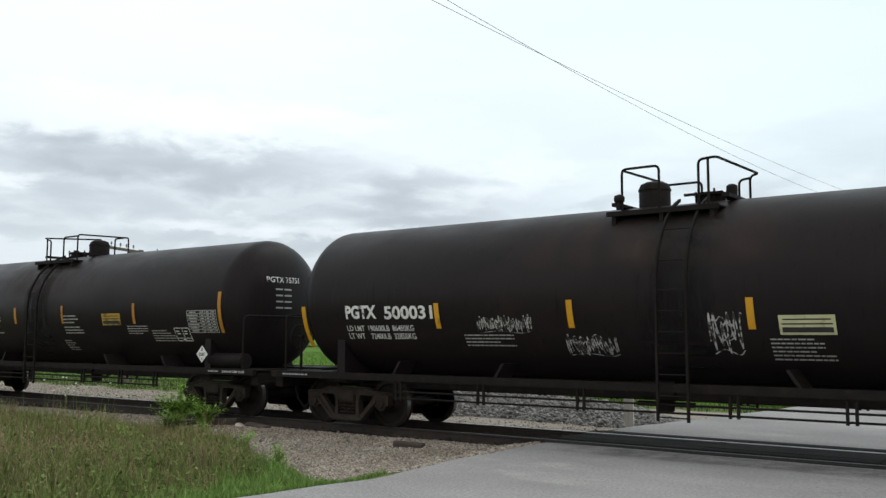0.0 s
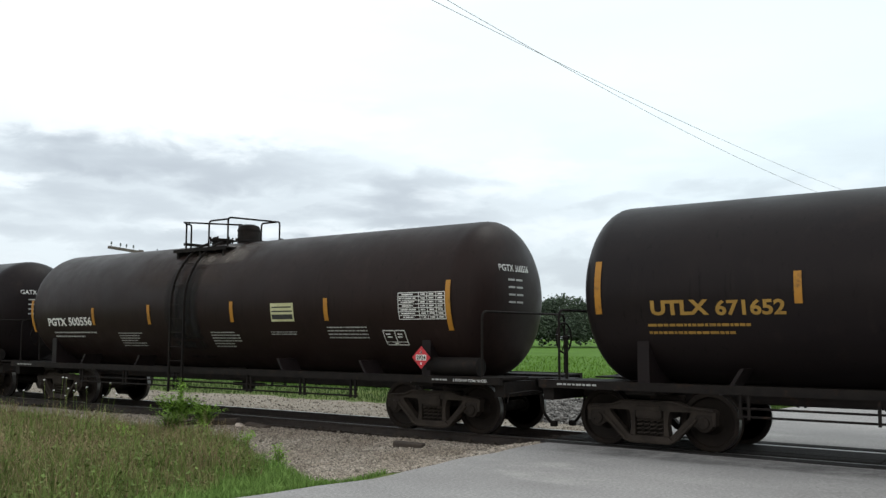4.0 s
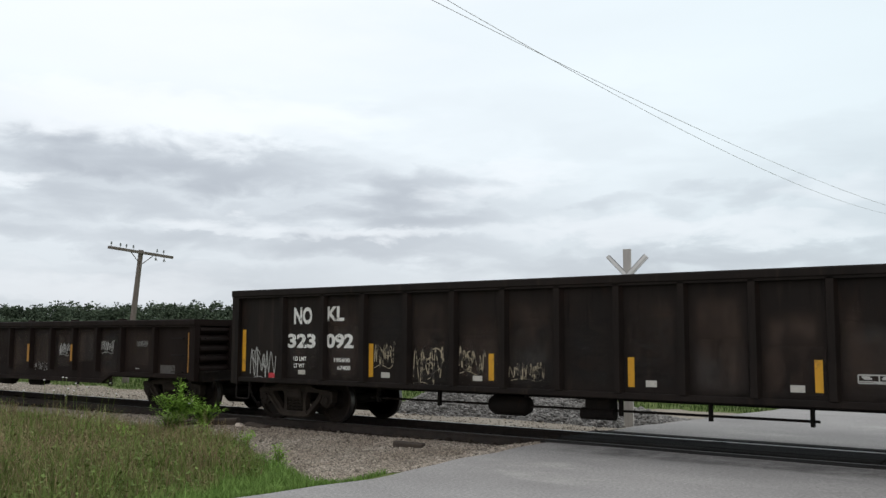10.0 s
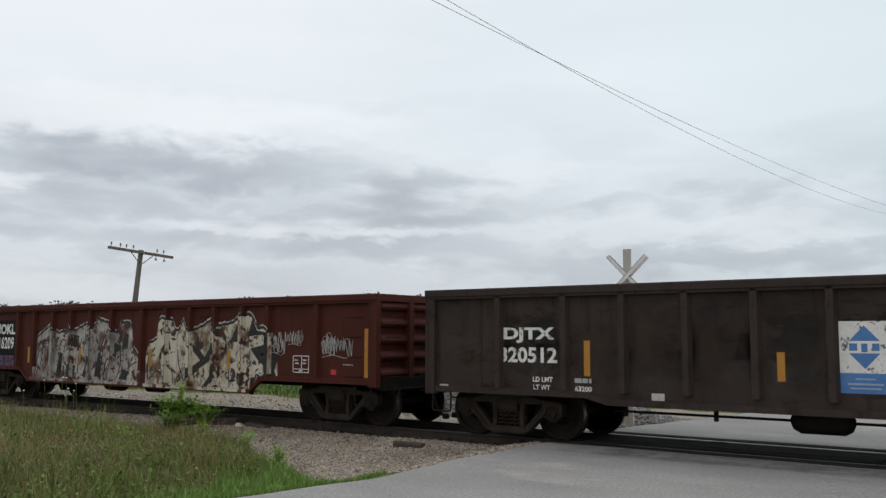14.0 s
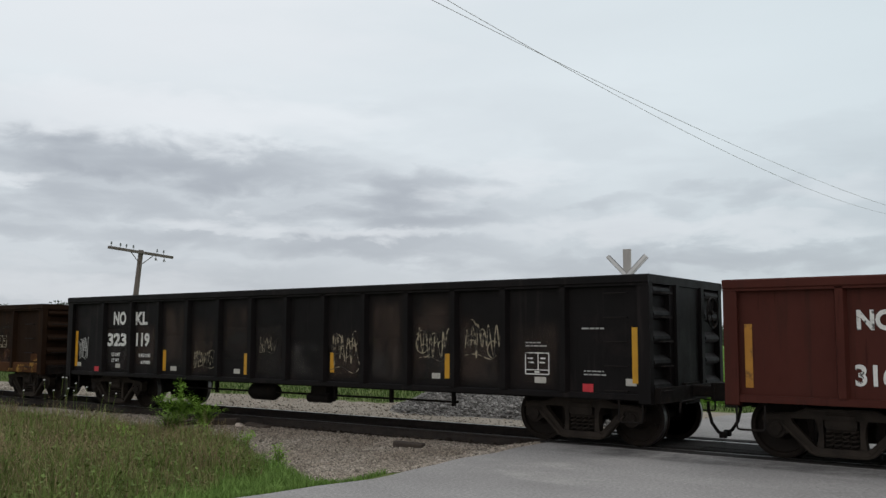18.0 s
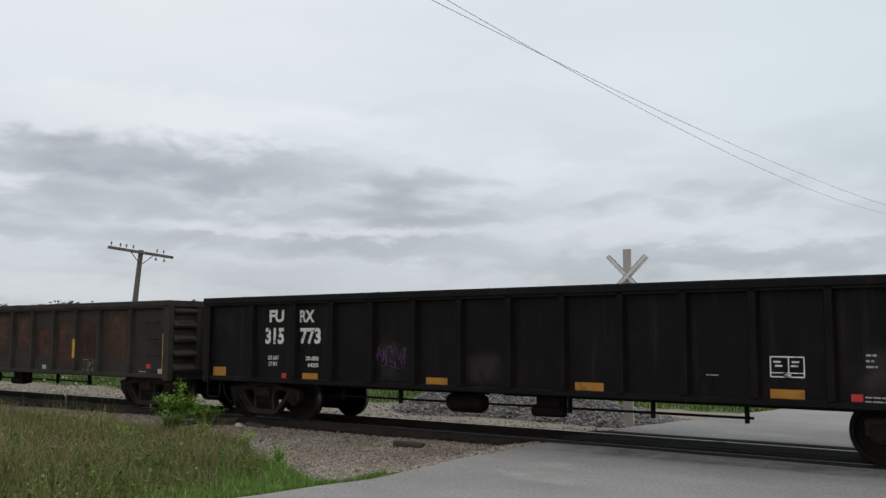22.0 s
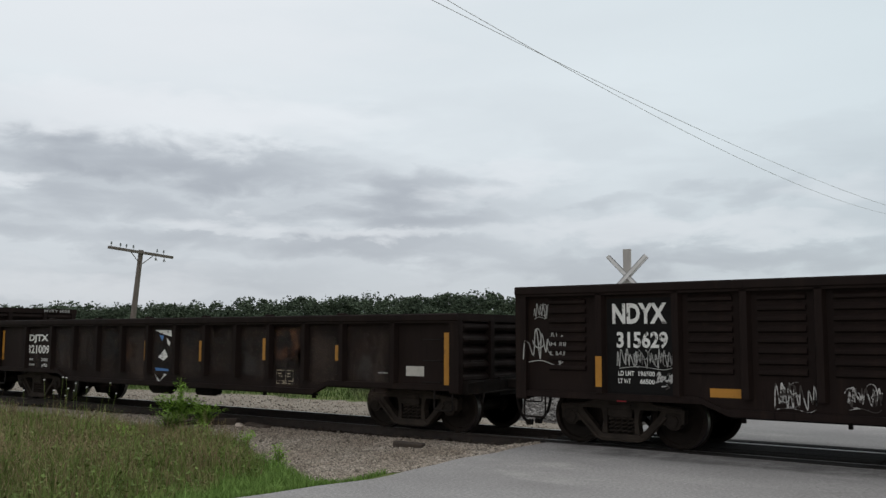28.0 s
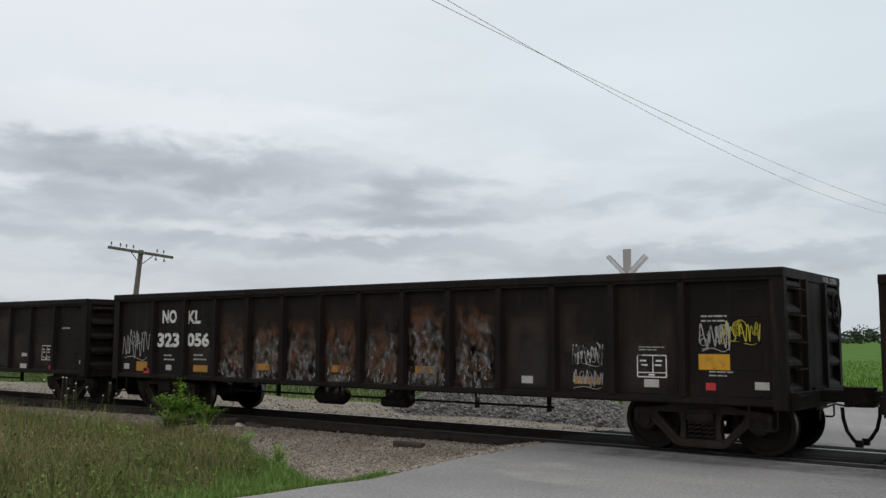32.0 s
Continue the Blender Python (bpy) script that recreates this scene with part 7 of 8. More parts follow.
patch(w, 'dirtywhite', 7.64, 1.06, 0.18, 0.11)
w = G[6]
letters(w, 'MVRY', -5.95, 1.96, 0.79, 0.25, 'faded')
letters(w, '5044', -5.95, 1.66, 0.63, 0.19, 'faded')
strip(w, 'yellow', -7.75, 1.51, 0.14, 0.84)
strip(w, 'yellow', -3.93, 1.25, 0.08, 0.41)
strip(w, 'yellow', 1.18, 1.31, 0.10, 0.47)
strip(w, 'yellow', 3.91, 1.32, 0.13, 0.46)
strip(w, 'yellow', 7.80, 1.54, 0.14, 0.91)
patch(w, 'dirtywhite', -5.81, 0.86, 0.98, 0.35)
patch(w, 'dirtywhite', -4.64, 0.84, 0.64, 0.29)
patch(w, 'dirtywhite', -3.58, 0.86, 0.79, 0.30)
framed(w, 'tan', 5.80, 1.60, 0.47, 0.31)
tag(w, 'brownpink', 3.45, 1.52, 0.51, 0.70)
patch(w, 'sill_rust', 7.50, 1.18, 0.35, 0.20)
lines(w, 1, 4.63, 1.08, 0.24, 0.05)
w = G[7]
letters(w, 'FU', -5.76, 2.18, 0.44, 0.26)
letters(w, 'RX', -4.87, 2.17, 0.42, 0.25)
letters(w, '315', -5.81, 1.77, 0.56, 0.34)
letters(w, '773', -4.77, 1.77, 0.58, 0.33)
letters(w, 'LD LMT', -5.83, 1.32, 0.32, 0.085)
letters(w, 'LT WT', -5.84, 1.19, 0.26, 0.085)
letters(w, '203800', -4.71, 1.32, 0.36, 0.085)
letters(w, '64200', -4.68, 1.19, 0.30, 0.085)
patch(w, 'amber', -7.54, 0.93, 0.42, 0.19)
patch(w, 'amber', -4.77, 0.91, 0.43, 0.12)
patch(w, 'amber', -1.58, 0.95, 0.48, 0.12)
patch(w, 'amber', 1.48, 0.95, 0.51, 0.13)
patch(w, 'amber', 4.57, 0.94, 0.47, 0.13)
framed(w, 'white', 4.58, 1.35, 0.46, 0.28)
patch(w, 'red', 5.48, 0.90, 0.15, 0.10)
tag(w, 'purple', -2.67, 1.38, 0.72, 0.47)
lines(w, 3, 5.68, 1.45, 0.14, 0.23)
lines(w, 1, -0.30, 0.78, 0.29, 0.04)
lines(w, 1, 3.52, 1.21, 0.22, 0.04)
patch(w, 'red', -5.52, 0.91, 0.13, 0.10)
patch(w, 'amber', 7.17, 0.95, 0.49, 0.22)
lines(w, 2, 5.90, 0.94, 0.64, 0.11)
w = G[8]
letters(w, 'NDYX', -5.92, 1.98, 0.91, 0.25)
letters(w, '3205', -5.84, 1.52, 0.98, 0.30)
letters(w, '79', -4.79, 1.51, 0.45, 0.32)
strip(w, 'yellow', -7.95, 1.33, 0.13, 1.03)
strip(w, 'yellow', -5.21, 1.42, 0.11, 0.39)
strip(w, 'yellow', -2.12, 1.42, 0.12, 0.47)
lines(w, 2, -5.55, 0.99, 0.38, 0.22)
lines(w, 2, -4.79, 0.97, 0.40, 0.24)
patch(w, 'red', -7.23, 1.08, 0.16, 0.10)
patch(w, 'dirtywhite', -3.71, 0.79, 0.15, 0.10)
lines(w, 1, -7.11, 0.92, 0.63, 0.07)
strip(w, 'amber', 0.86, 1.52, 0.15, 0.42)
strip(w, 'yellow', 4.04, 1.44, 0.13, 0.48)
strip(w, 'yellow', 7.95, 1.32, 0.13, 1.00)
framed(w, 'tan', 4.64, 1.01, 0.47, 0.31)
patch(w, 'dirtywhite', 2.63, 0.81, 0.19, 0.11)
patch(w, 'dirtywhite', 7.59, 0.79, 0.17, 0.11)
patch(w, 'dirtywhite', -1.57, 0.84, 0.16, 0.11)
patch(w, 'dirtywhite', -3.64, 0.82, 0.18, 0.11)
patch(w, 'red', 7.15, 1.05, 0.16, 0.10)
lines(w, 1, 7.10, 0.92, 0.61, 0.07)
w = G[9]
letters(w, 'D J', -5.61, 1.91, 0.49, 0.24, 'faded')
letters(w, 'TX', -4.80, 1.91, 0.40, 0.23)
letters(w, '321', -5.61, 1.61, 0.56, 0.21, 'faded')
letters(w, '025', -4.80, 1.63, 0.46, 0.24)
diamond_sign(w, 'x', 0.41, 1.61, 0.61, 0.94)
strip(w, 'amber', -7.09, 1.50, 0.12, 0.85)
strip(w, 'amber', -3.63, 1.25, 0.13, 0.41)
strip(w, 'amber', -1.64, 1.23, 0.13, 0.45)
strip(w, 'amber', 1.48, 1.25, 0.13, 0.47)
strip(w, 'amber', 3.54, 1.26, 0.14, 0.42)
strip(w, 'amber', 7.00, 1.55, 0.14, 0.90)
framed(w, 'white', 5.74, 1.34, 0.48, 0.29)
lines(w, 3, -7.42, 0.86, 0.19, 0.25)
lines(w, 2, -5.56, 0.89, 0.50, 0.23)
lines(w, 1, -4.72, 0.80, 0.39, 0.07)
lines(w, 2, 4.40, 0.86, 0.23, 0.14)
lines(w, 3, 6.10, 0.95, 0.28, 0.11)
lines(w, 1, 6.96, 0.83, 0.40, 0.07)
lines(w, 3, 7.47, 0.96, 0.17, 0.13)
tag(w, 'faded', 6.97, 1.64, 0.67, 0.36)
w = G[10]
letters(w, 'NDYX', -5.79, 2.13, 0.91, 0.32)
letters(w, '315629', -5.71, 1.72, 0.93, 0.26)
tag(w, 'faded', -5.70, 1.43, 0.95, 0.36)
patch(w, 'blackpatch', -5.78, 1.62, 1.12, 1.50)
letters(w, 'LD LMT', -6.02, 1.20, 0.27, 0.075)
letters(w, 'LT WT', -6.05, 1.08, 0.21, 0.075)
letters(w, '196500', -5.68, 1.20, 0.27, 0.075)
letters(w, '66500', -5.67, 1.08, 0.24, 0.075)
spray_word(w, '2008', 'spray', -5.38, 1.14, 0.30, 0.17)
patch(w, 'red', -6.11, 0.81, 0.16, 0.11)
patch(w, 'amber', -4.46, 0.95, 0.46, 0.13)
patch(w, 'amber', -1.47, 0.91, 0.44, 0.11)
patch(w, 'amber', 0.61, 0.90, 0.46, 0.13)
strip(w, 'amber', -6.50, 1.22, 0.12, 0.48)
tag(w, 'faded', -7.47, 1.60, 0.69, 0.67)
tag(w, 'faded', -7.55, 2.19, 0.26, 0.28)
tag(w, 'white', -3.48, 0.93, 0.58, 0.44)
tag(w, 'white', -2.58, 0.96, 0.43, 0.42)
letters(w, 'RETAINING', 1.58, 0.86, 0.38, 0.05)
letters(w, 'VALVE', 1.58, 0.79, 0.20, 0.05)
tag(w, 'white', 5.71, 1.56, 1.04, 0.55)
framed(w, 'white', 5.78, 1.18, 0.51, 0.27)
strip(w, 'amber', 6.24, 1.40, 0.14, 0.97)
patch(w, 'amber', 0.72, 0.90, 0.41, 0.16)
patch(w, 'amber', 3.60, 0.86, 0.46, 0.13)
patch(w, 'red', 6.79, 0.79, 0.15, 0.11)
w = G[11]
letters(w, 'DJTX', -5.90, 1.68, 0.95, 0.23)
letters(w, '321009', -5.89, 1.40, 1.08, 0.23)
lines(w, 2, -6.20, 1.06, 0.28, 0.28, 'faded')
letters(w, '200300', -5.58, 1.13, 0.30, 0.085, 'faded')
letters(w, '61700', -5.57, 0.98, 0.26, 0.085)
strip(w, 'amber', -7.87, 1.50, 0.12, 0.80)
strip(w, 'amber', -1.18, 1.42, 0.13, 0.47)
strip(w, 'amber', 0.84, 1.43, 0.10, 0.46)
strip(w, 'amber', 2.92, 1.49, 0.11, 0.46)
strip(w, 'amber', 5.01, 1.44, 0.12, 0.30)
strip(w, 'amber', 7.68, 1.34, 0.17, 0.99)
sign_remnant(w, 'x', -0.55, 1.29, 0.62, 1.19)
framed(w, 'tan', 3.55, 0.93, 0.48, 0.27)
patch(w, 'dirtywhite', 6.96, 1.13, 0.42, 0.18)
lines(w, 1, -7.39, 0.81, 0.91, 0.09)
lines(w, 1, 6.03, 0.86, 0.69, 0.07)
lines(w, 1, 6.19, 1.08, 0.23, 0.06)
w = G[12]
letters(w, 'MVRY', -5.71, 2.03, 0.91, 0.24)
letters(w, '6058', -5.77, 1.75, 0.74, 0.23)
strip(w, 'amber', -6.54, 1.31, 0.11, 0.87)
strip(w, 'amber', -4.12, 1.08, 0.10, 0.41)
strip(w, 'amber', -1.09, 1.12, 0.13, 0.48)
strip(w, 'amber', 0.91, 1.13, 0.13, 0.38)
strip(w, 'amber', 3.95, 1.15, 0.11, 0.45)
strip(w, 'amber', 6.39, 1.35, 0.11, 0.94)
tag(w, 'faded', 5.74, 1.87, 1.13, 0.54)
tag(w, 'faded', 6.83, 1.69, 0.28, 0.87)
tag(w, 'brownpink', 4.52, 1.54, 0.61, 0.28)
framed(w, 'brownpink', 5.72, 1.05, 0.86, 0.27)
w = G[13]
letters(w, 'NO', -5.94, 2.21, 0.53, 0.31)
letters(w, 'KL', -5.05, 2.19, 0.46, 0.30)
letters(w, '323', -5.96, 1.67, 0.80, 0.33)
letters(w, '056', -4.89, 1.68, 0.77, 0.31)
lines(w, 2, -5.90, 1.27, 0.42, 0.19)
lines(w, 2, -4.81, 1.29, 0.45, 0.19)
patch(w, 'amber', -6.95, 1.05, 0.42, 0.22)
patch(w, 'amber', -4.79, 1.04, 0.49, 0.15)
patch(w, 'amber', -2.73, 1.12, 0.38, 0.13)
patch(w, 'amber', -0.56, 1.13, 0.46, 0.14)
patch(w, 'amber', 1.56, 1.16, 0.45, 0.13)
patch(w, 'yellow', 6.94, 1.40, 0.47, 0.23)
patch(w, 'amber', 4.85, 1.07, 0.47, 0.12)
patch(w, 'dirtywhite', -7.55, 1.04, 0.21, 0.13)
patch(w, 'dirtywhite', -5.93, 1.04, 0.21, 0.12)
patch(w, 'dirtywhite', 3.73, 1.05, 0.22, 0.12)
patch(w, 'dirtywhite', 5.95, 1.06, 0.24, 0.12)
patch(w, 'dirtywhite', 7.63, 1.07, 0.21, 0.11)
framed(w, 'white', 5.96, 1.32, 0.47, 0.33)
patch(w, 'red', -6.77, 0.84, 0.22, 0.12)
patch(w, 'red', 6.88, 1.04, 0.15, 0.11)
tag(w, 'white', 4.85, 1.48, 0.54, 0.41)
tag(w, 'faded', 4.85, 1.08, 0.53, 0.32)
tag(w, 'faded', 6.96, 1.76, 0.42, 0.46)
tag(w, 'sprayyellow', 7.33, 1.85, 0.57, 0.43)
tag(w, 'faded', -7.20, 1.55, 0.94, 0.81)
lines(w, 2, 6.95, 2.04, 0.39, 0.14)
lines(w, 2, 7.05, 1.23, 0.38, 0.11)
lines(w, 2, 5.96, 1.59, 0.42, 0.08)
scuffed(w, 'x', -3.73, 1.35, 0.89, 1.13)
scuffed(w, 'x', -2.66, 1.36, 0.89, 1.21)
scuffed(w, 'x', -1.60, 1.35, 0.89, 1.29)
scuffed(w, 'x', -0.53, 1.35, 0.89, 1.27)
scuffed(w, 'x', 0.53, 1.33, 0.89, 1.19)
scuffed(w, 'x', 1.60, 1.50, 0.89, 1.59)
scuffed(w, 'x', 2.66, 1.48, 0.89, 1.52)
w = G[14]
strip(w, 'yellow', 7.82, 1.52, 0.10, 0.82)
lines(w, 1, 6.98, 1.96, 0.43, 0.12)
framed(w, 'white', 6.07, 1.31, 0.44, 0.37)
patch(w, 'red', 6.29, 0.90, 0.16, 0.10)
patch(w, 'dirtywhite', 7.71, 1.09, 0.18, 0.10)
patch(w, 'dirtywhite', 5.00, 1.25, 0.35, 0.09)
patch(w, 'dirtywhite', 4.98, 0.88, 0.43, 0.12)
mural(G[3], [(-4.25, 1.1), (-4.05, 1.75), (-3.45, 2.05), (-3.05, 1.85), (-2.7, 1.9), (-2.55, 2.1), (-2.3, 1.9), (-1.7, 2.1), (-1.55, 1.9), (-1.25, 2.2), (-0.8, 2.1), (-0.65, 1.9), (-0.4, 1.85), (-0.3, 2.1), (0.15, 2.1), (0.2, 1.55), (0.5, 1.25), (0.55, 0.9)], 0.62,
      [[(-3.1, 0.7), (-2.95, 1.35), (-2.8, 1.3), (-2.85, 0.7)], [(-1.9, 0.75), (-1.6, 1.3), (-1.45, 1.2), (-1.7, 0.7)], [(-0.75, 1.45), (-0.5, 1.6), (-0.05, 1.45), (-0.5, 1.35)], [(-3.62, 1.1), (-3.45, 1.5), (-3.3, 1.45), (-3.3, 1.05)], [(-2.45, 1.55), (-2.3, 1.8), (-2.05, 1.75), (-2.2, 1.45)], [(-1.35, 0.75), (-1.2, 1.35), (-1.0, 1.3), (-1.1, 0.75)], [(-2.6, 0.72), (-2.45, 1.05), (-2.2, 1.0), (-2.25, 0.72)], [(-0.2, 1.5), (-0.1, 1.85), (0.05, 1.8), (0.02, 1.45)], [(-0.3, 0.72), (-0.15, 0.95), (0.1, 0.9), (0.0, 0.7)]],
      [[(-4.1, 0.8), (-3.95, 1.3), (-3.6, 1.5)], [(-3.5, 0.7), (-3.4, 1.3), (-3.5, 1.9)], [(-2.55, 0.75), (-2.5, 1.3), (-2.2, 1.7)], [(-1.15, 0.8), (-1.1, 1.4), (-0.9, 1.8)], [(-0.4, 0.75), (-0.25, 1.1), (-0.3, 1.6)], [(0.0, 0.7), (0.1, 1.0), (0.4, 1.15)], [(-3.85, 1.0), (-3.7, 1.55), (-3.5, 1.75)], [(-3.0, 1.4), (-2.85, 1.65), (-2.7, 1.6), (-2.75, 1.35)], [(-1.85, 1.4), (-1.75, 1.8), (-1.5, 1.7)], [(-0.95, 0.8), (-0.85, 1.15), (-0.6, 1.2)], [(-2.1, 0.8), (-2.05, 1.3), (-1.95, 1.7)], [(-0.65, 0.7), (-0.6, 1.0), (-0.45, 1.25)]], "spray_worn", 3)
mural(G[3], [(0.75, 1.3), (0.85, 1.6), (1.15, 1.7), (1.2, 2.15), (1.35, 2.2), (1.7, 2.15), (1.85, 1.9), (1.95, 1.9), (2.1, 2.15), (2.2, 1.95), (2.45, 1.9), (2.8, 2.0), (3.1, 2.15), (3.25, 2.0), (3.75, 2.05), (4.1, 2.2), (4.3, 2.25), (4.45, 2.2), (4.6, 1.95), (4.9, 1.95), (5.05, 1.85), (5.2, 1.3), (5.25, 1.0)], 0.60,
      [[(4.3, 1.75), (4.45, 2.15), (4.6, 1.88), (4.95, 1.84), (4.95, 1.6), (4.85, 1.8), (4.55, 1.78)], [(4.95, 1.85), (5.05, 1.85), (5.25, 1.3), (5.15, 1.05), (5.25, 0.87), (5.0, 0.87), (4.9, 1.1), (4.65, 1.25), (4.4, 1.5), (4.9, 1.6)],
       [(2.35, 1.55), (2.65, 1.53), (2.9, 1.3), (3.05, 1.48), (3.25, 1.63), (3.3, 1.4), (3.05, 1.2), (2.65, 1.0), (2.35, 0.75), (2.3, 1.0), (2.75, 1.22)], [(1.4, 1.4), (1.63, 1.65), (1.7, 1.45)], [(3.75, 1.63), (3.93, 1.98), (4.05, 2.0), (4.0, 1.64)],
       [(3.15, 0.95), (3.27, 1.15), (3.43, 1.1), (3.43, 0.9), (3.23, 0.72), (3.13, 0.72)], [(2.83, 0.64), (3.14, 0.96), (3.3, 0.97), (3.0, 0.65)]],
      [[(0.85, 0.75), (0.85, 1.2), (1.1, 1.5)], [(0.9, 0.75), (1.25, 0.95), (1.45, 0.7)], [(1.55, 1.1), (1.75, 0.95), (1.8, 0.7)], [(1.95, 1.45), (2.0, 1.1), (2.2, 0.75)], [(3.75, 0.7), (3.7, 1.2), (3.6, 1.6)], [(4.5, 0.75), (4.6, 0.95), (4.7, 0.9)]], "spray_cream", 5)
for x, z in ((-4.45, 1.25), (-2.0, 1.25), (0.93, 1.25), (3.72, 1.25)):
    part("reflective_strip", flat_mesh("reflective_strip", quad(x, z, 0.10, 0.42), M["amber"], G[3], 0.013), None, G[3], "yellow reflective strip")
for i, t in enumerate(("PGTX 500031", "PGTX 75751", "UTLX 671652", "PGTX 500556", "GATX 67838", "PGTX 400029")):
    head_letters(T[i], t, -0.15, 3.05, 0.95, 0.13, "ochre" if i == 2 else "white")
for i, t in ((0, "NOKL  323092"), (1, "DJTX 321013"), (2, "DJTX  320512"), (6, "MVRY 5044"), (11, "DJTX 321009"), (12, "MVRY 6058"), (13, "NOKL  323056")):
    head_letters(G[i], t, 0.95, GONDOLAS[i][1]["top"] - 0.07, 0.85, 0.085, "faded")

# print along the tank wagons' side sills
for w in T:
    co, faces = text_shape("2 INCH HF COMP SHOES")
    sp = Shape()
    sp.v = [(7.42 + (a - 0.5) * 0.72, -1.504, 0.995 + (b - 0.5) * 0.05) for a, b in co]
    sp.f, sp.mi = faces, [0] * len(faces)
    part("sill_print", sp.mesh("sill_print", M["white"], mend=False), None, w, "small white stencilled words")
    for x, n, u in ((6.75, 3, 0.32), (-7.35, 4, 0.7)):
        r = random.Random(round(x * 10) + n)
        bars, a = [], x - u / 2
        while a < x + u / 2:
            b = a + r.uniform(0.04, 0.10)
            bars += quad((a + b) / 2, 0.995, b - a, 0.028)
            a = b + 0.02
        part("sill_print", flat_mesh("sill_print", bars, M["faded"], w, y=-1.504), None, w)

# spills, grease and dust round the tank tops
for i, x, d in ((0, 0.1, 0.75), (1, -0.6, -0.68), (2, -0.2, -1.35), (3, -0.5, -0.68), (4, 0.1, 0.75), (5, 0.1, 0.75)):
    blot(T[i], "drip", d, 2.4, 1.3, 2.8)
    blot(T[i], "drip", d + 0.1, 2.3, 1.0, 2.6)
    blot(T[i], "dust", x, 3.35, 5.0, 1.1)
blot(T[3], "spill", 0.15, 3.66, 2.2, 0.56)

# weathering of the gondolas' panels
DULL = [("grime", 0.0, 1.1, 0.6), ("brownfilm", 0.1, 1.7, 0.85), ("smear", 0.2, 1.5, 0.6), ("brownfilm", 0.0, 0.9, 0.4)]
OLD = [("brownfilm", 0.1, 1.7, 1.0), ("smear", 0.2, 1.6, 0.9), ("brownfilm", 0.2, 1.2, 0.6), ("smear", 0.5, 1.5, 0.7), ("grime", 0.0, 0.9, 0.5), ("wornrust", 0.3, 1.2, 0.2)]
RUSTY = [("wornrust", 0.0, 0.75, 0.25), ("smear", 0.2, 1.7, 0.9)]
for i, kinds in enumerate((DULL, DULL, OLD, [("smear", 0.0, 1.5, 0.4)], [("smear", 0.0, 1.5, 0.4), ("wornrust", 0.2, 1.4, 0.3)], DULL, RUSTY, [("grime", 0.0, 1.0, 0.35)], [("redrust", 0.35, 1.72, 1.0), ("redrust", 0.40, 1.6, 0.8), ("smear", 0.0, 1.4, 0.35)], [("grime", 0.0, 1.0, 0.4)], DULL, OLD, DULL, DULL, DULL)):
    if GONDOLAS[i][1].get("style") != "corrugated":
        weather(G[i], 40 + i, kinds, GONDOLAS[i][1]["low"], GONDOLAS[i][1]["top"])


# ---- beside and beyond the track ----
FWD, RIGHT = Vector((-math.sin(radians(36.59)), math.cos(radians(36.59)))), Vector((math.cos(radians(36.59)), math.sin(radians(36.59))))


def afar(depth, side):
    """A place by its distance ahead and its slope to the side, as seen from the road."""
    p = Vector((0, -14.70)) + FWD * depth + RIGHT * (side * depth)
    return p.x, p.y


# the old line pole, leaning a little
pole = thing("telegraph_pole", "leaning weathered wooden telegraph pole with one crossarm", "utility pole", at=pose(-35.21, 9.33, -0.3) @ Matrix.Rotation(radians(4.5), 4, Vector((-0.82, 0.57, 0))))
PH = 5.92
part("shaft", Shape().tube([(0, 0, -0.6), (0, 0, PH * 0.5), (0, 0, PH)], 0.15, 12, r1=0.105), M["crossarm"], pole, smooth=True)
arm = part("crossarm", Shape().box(-0.055, 0.055, -1.72, 1.62, -0.06, 0.06, b=0.01), M["crossarm"], pole, at=pose(0.13, 0, PH - 0.12, 0, 0, 0))
for y in (-0.62, 0.62):
    part("brace", Shape().tube([(0.13, y, PH - 0.14), (0.10, y * 0.1, PH - 0.62)], 0.018, 6), M["crossarm"], pole)
ins = Shape().lathe([(0.0, 0.012), (0.10, 0.012), (0.10, 0.035), (0.14, 0.045), (0.16, 0.03), (0.20, 0.035), (0.22, 0.015)], 2, 10).mesh("insulator", M["glass"], True)
for y in (-1.6, -1.15, -0.85, -0.5, 0.75, 1.1):
    part("insulator", ins, None, arm, "small dark glass insulator", at=(0, y, 0.05))
for y in (0.70, 1.15):
    part("insulator", ins, None, arm, "hanging insulator", at=pose(0.02, y, -0.05, 180, 0, 0))
    part("bracket", Shape().tube([(0.0, y, -0.05), (0.05, y, -0.18), (0.05, y + 0.08, -0.24)], 0.014, 5), M["wire"], arm)

M["post_pale"] = surf("weathered_white_post", (0.40, 0.38, 0.36), (0.50, 0.48, 0.45), 4, 0.85, bump=0.3, stretch=(3, 3, 0.4), fine=0.3)
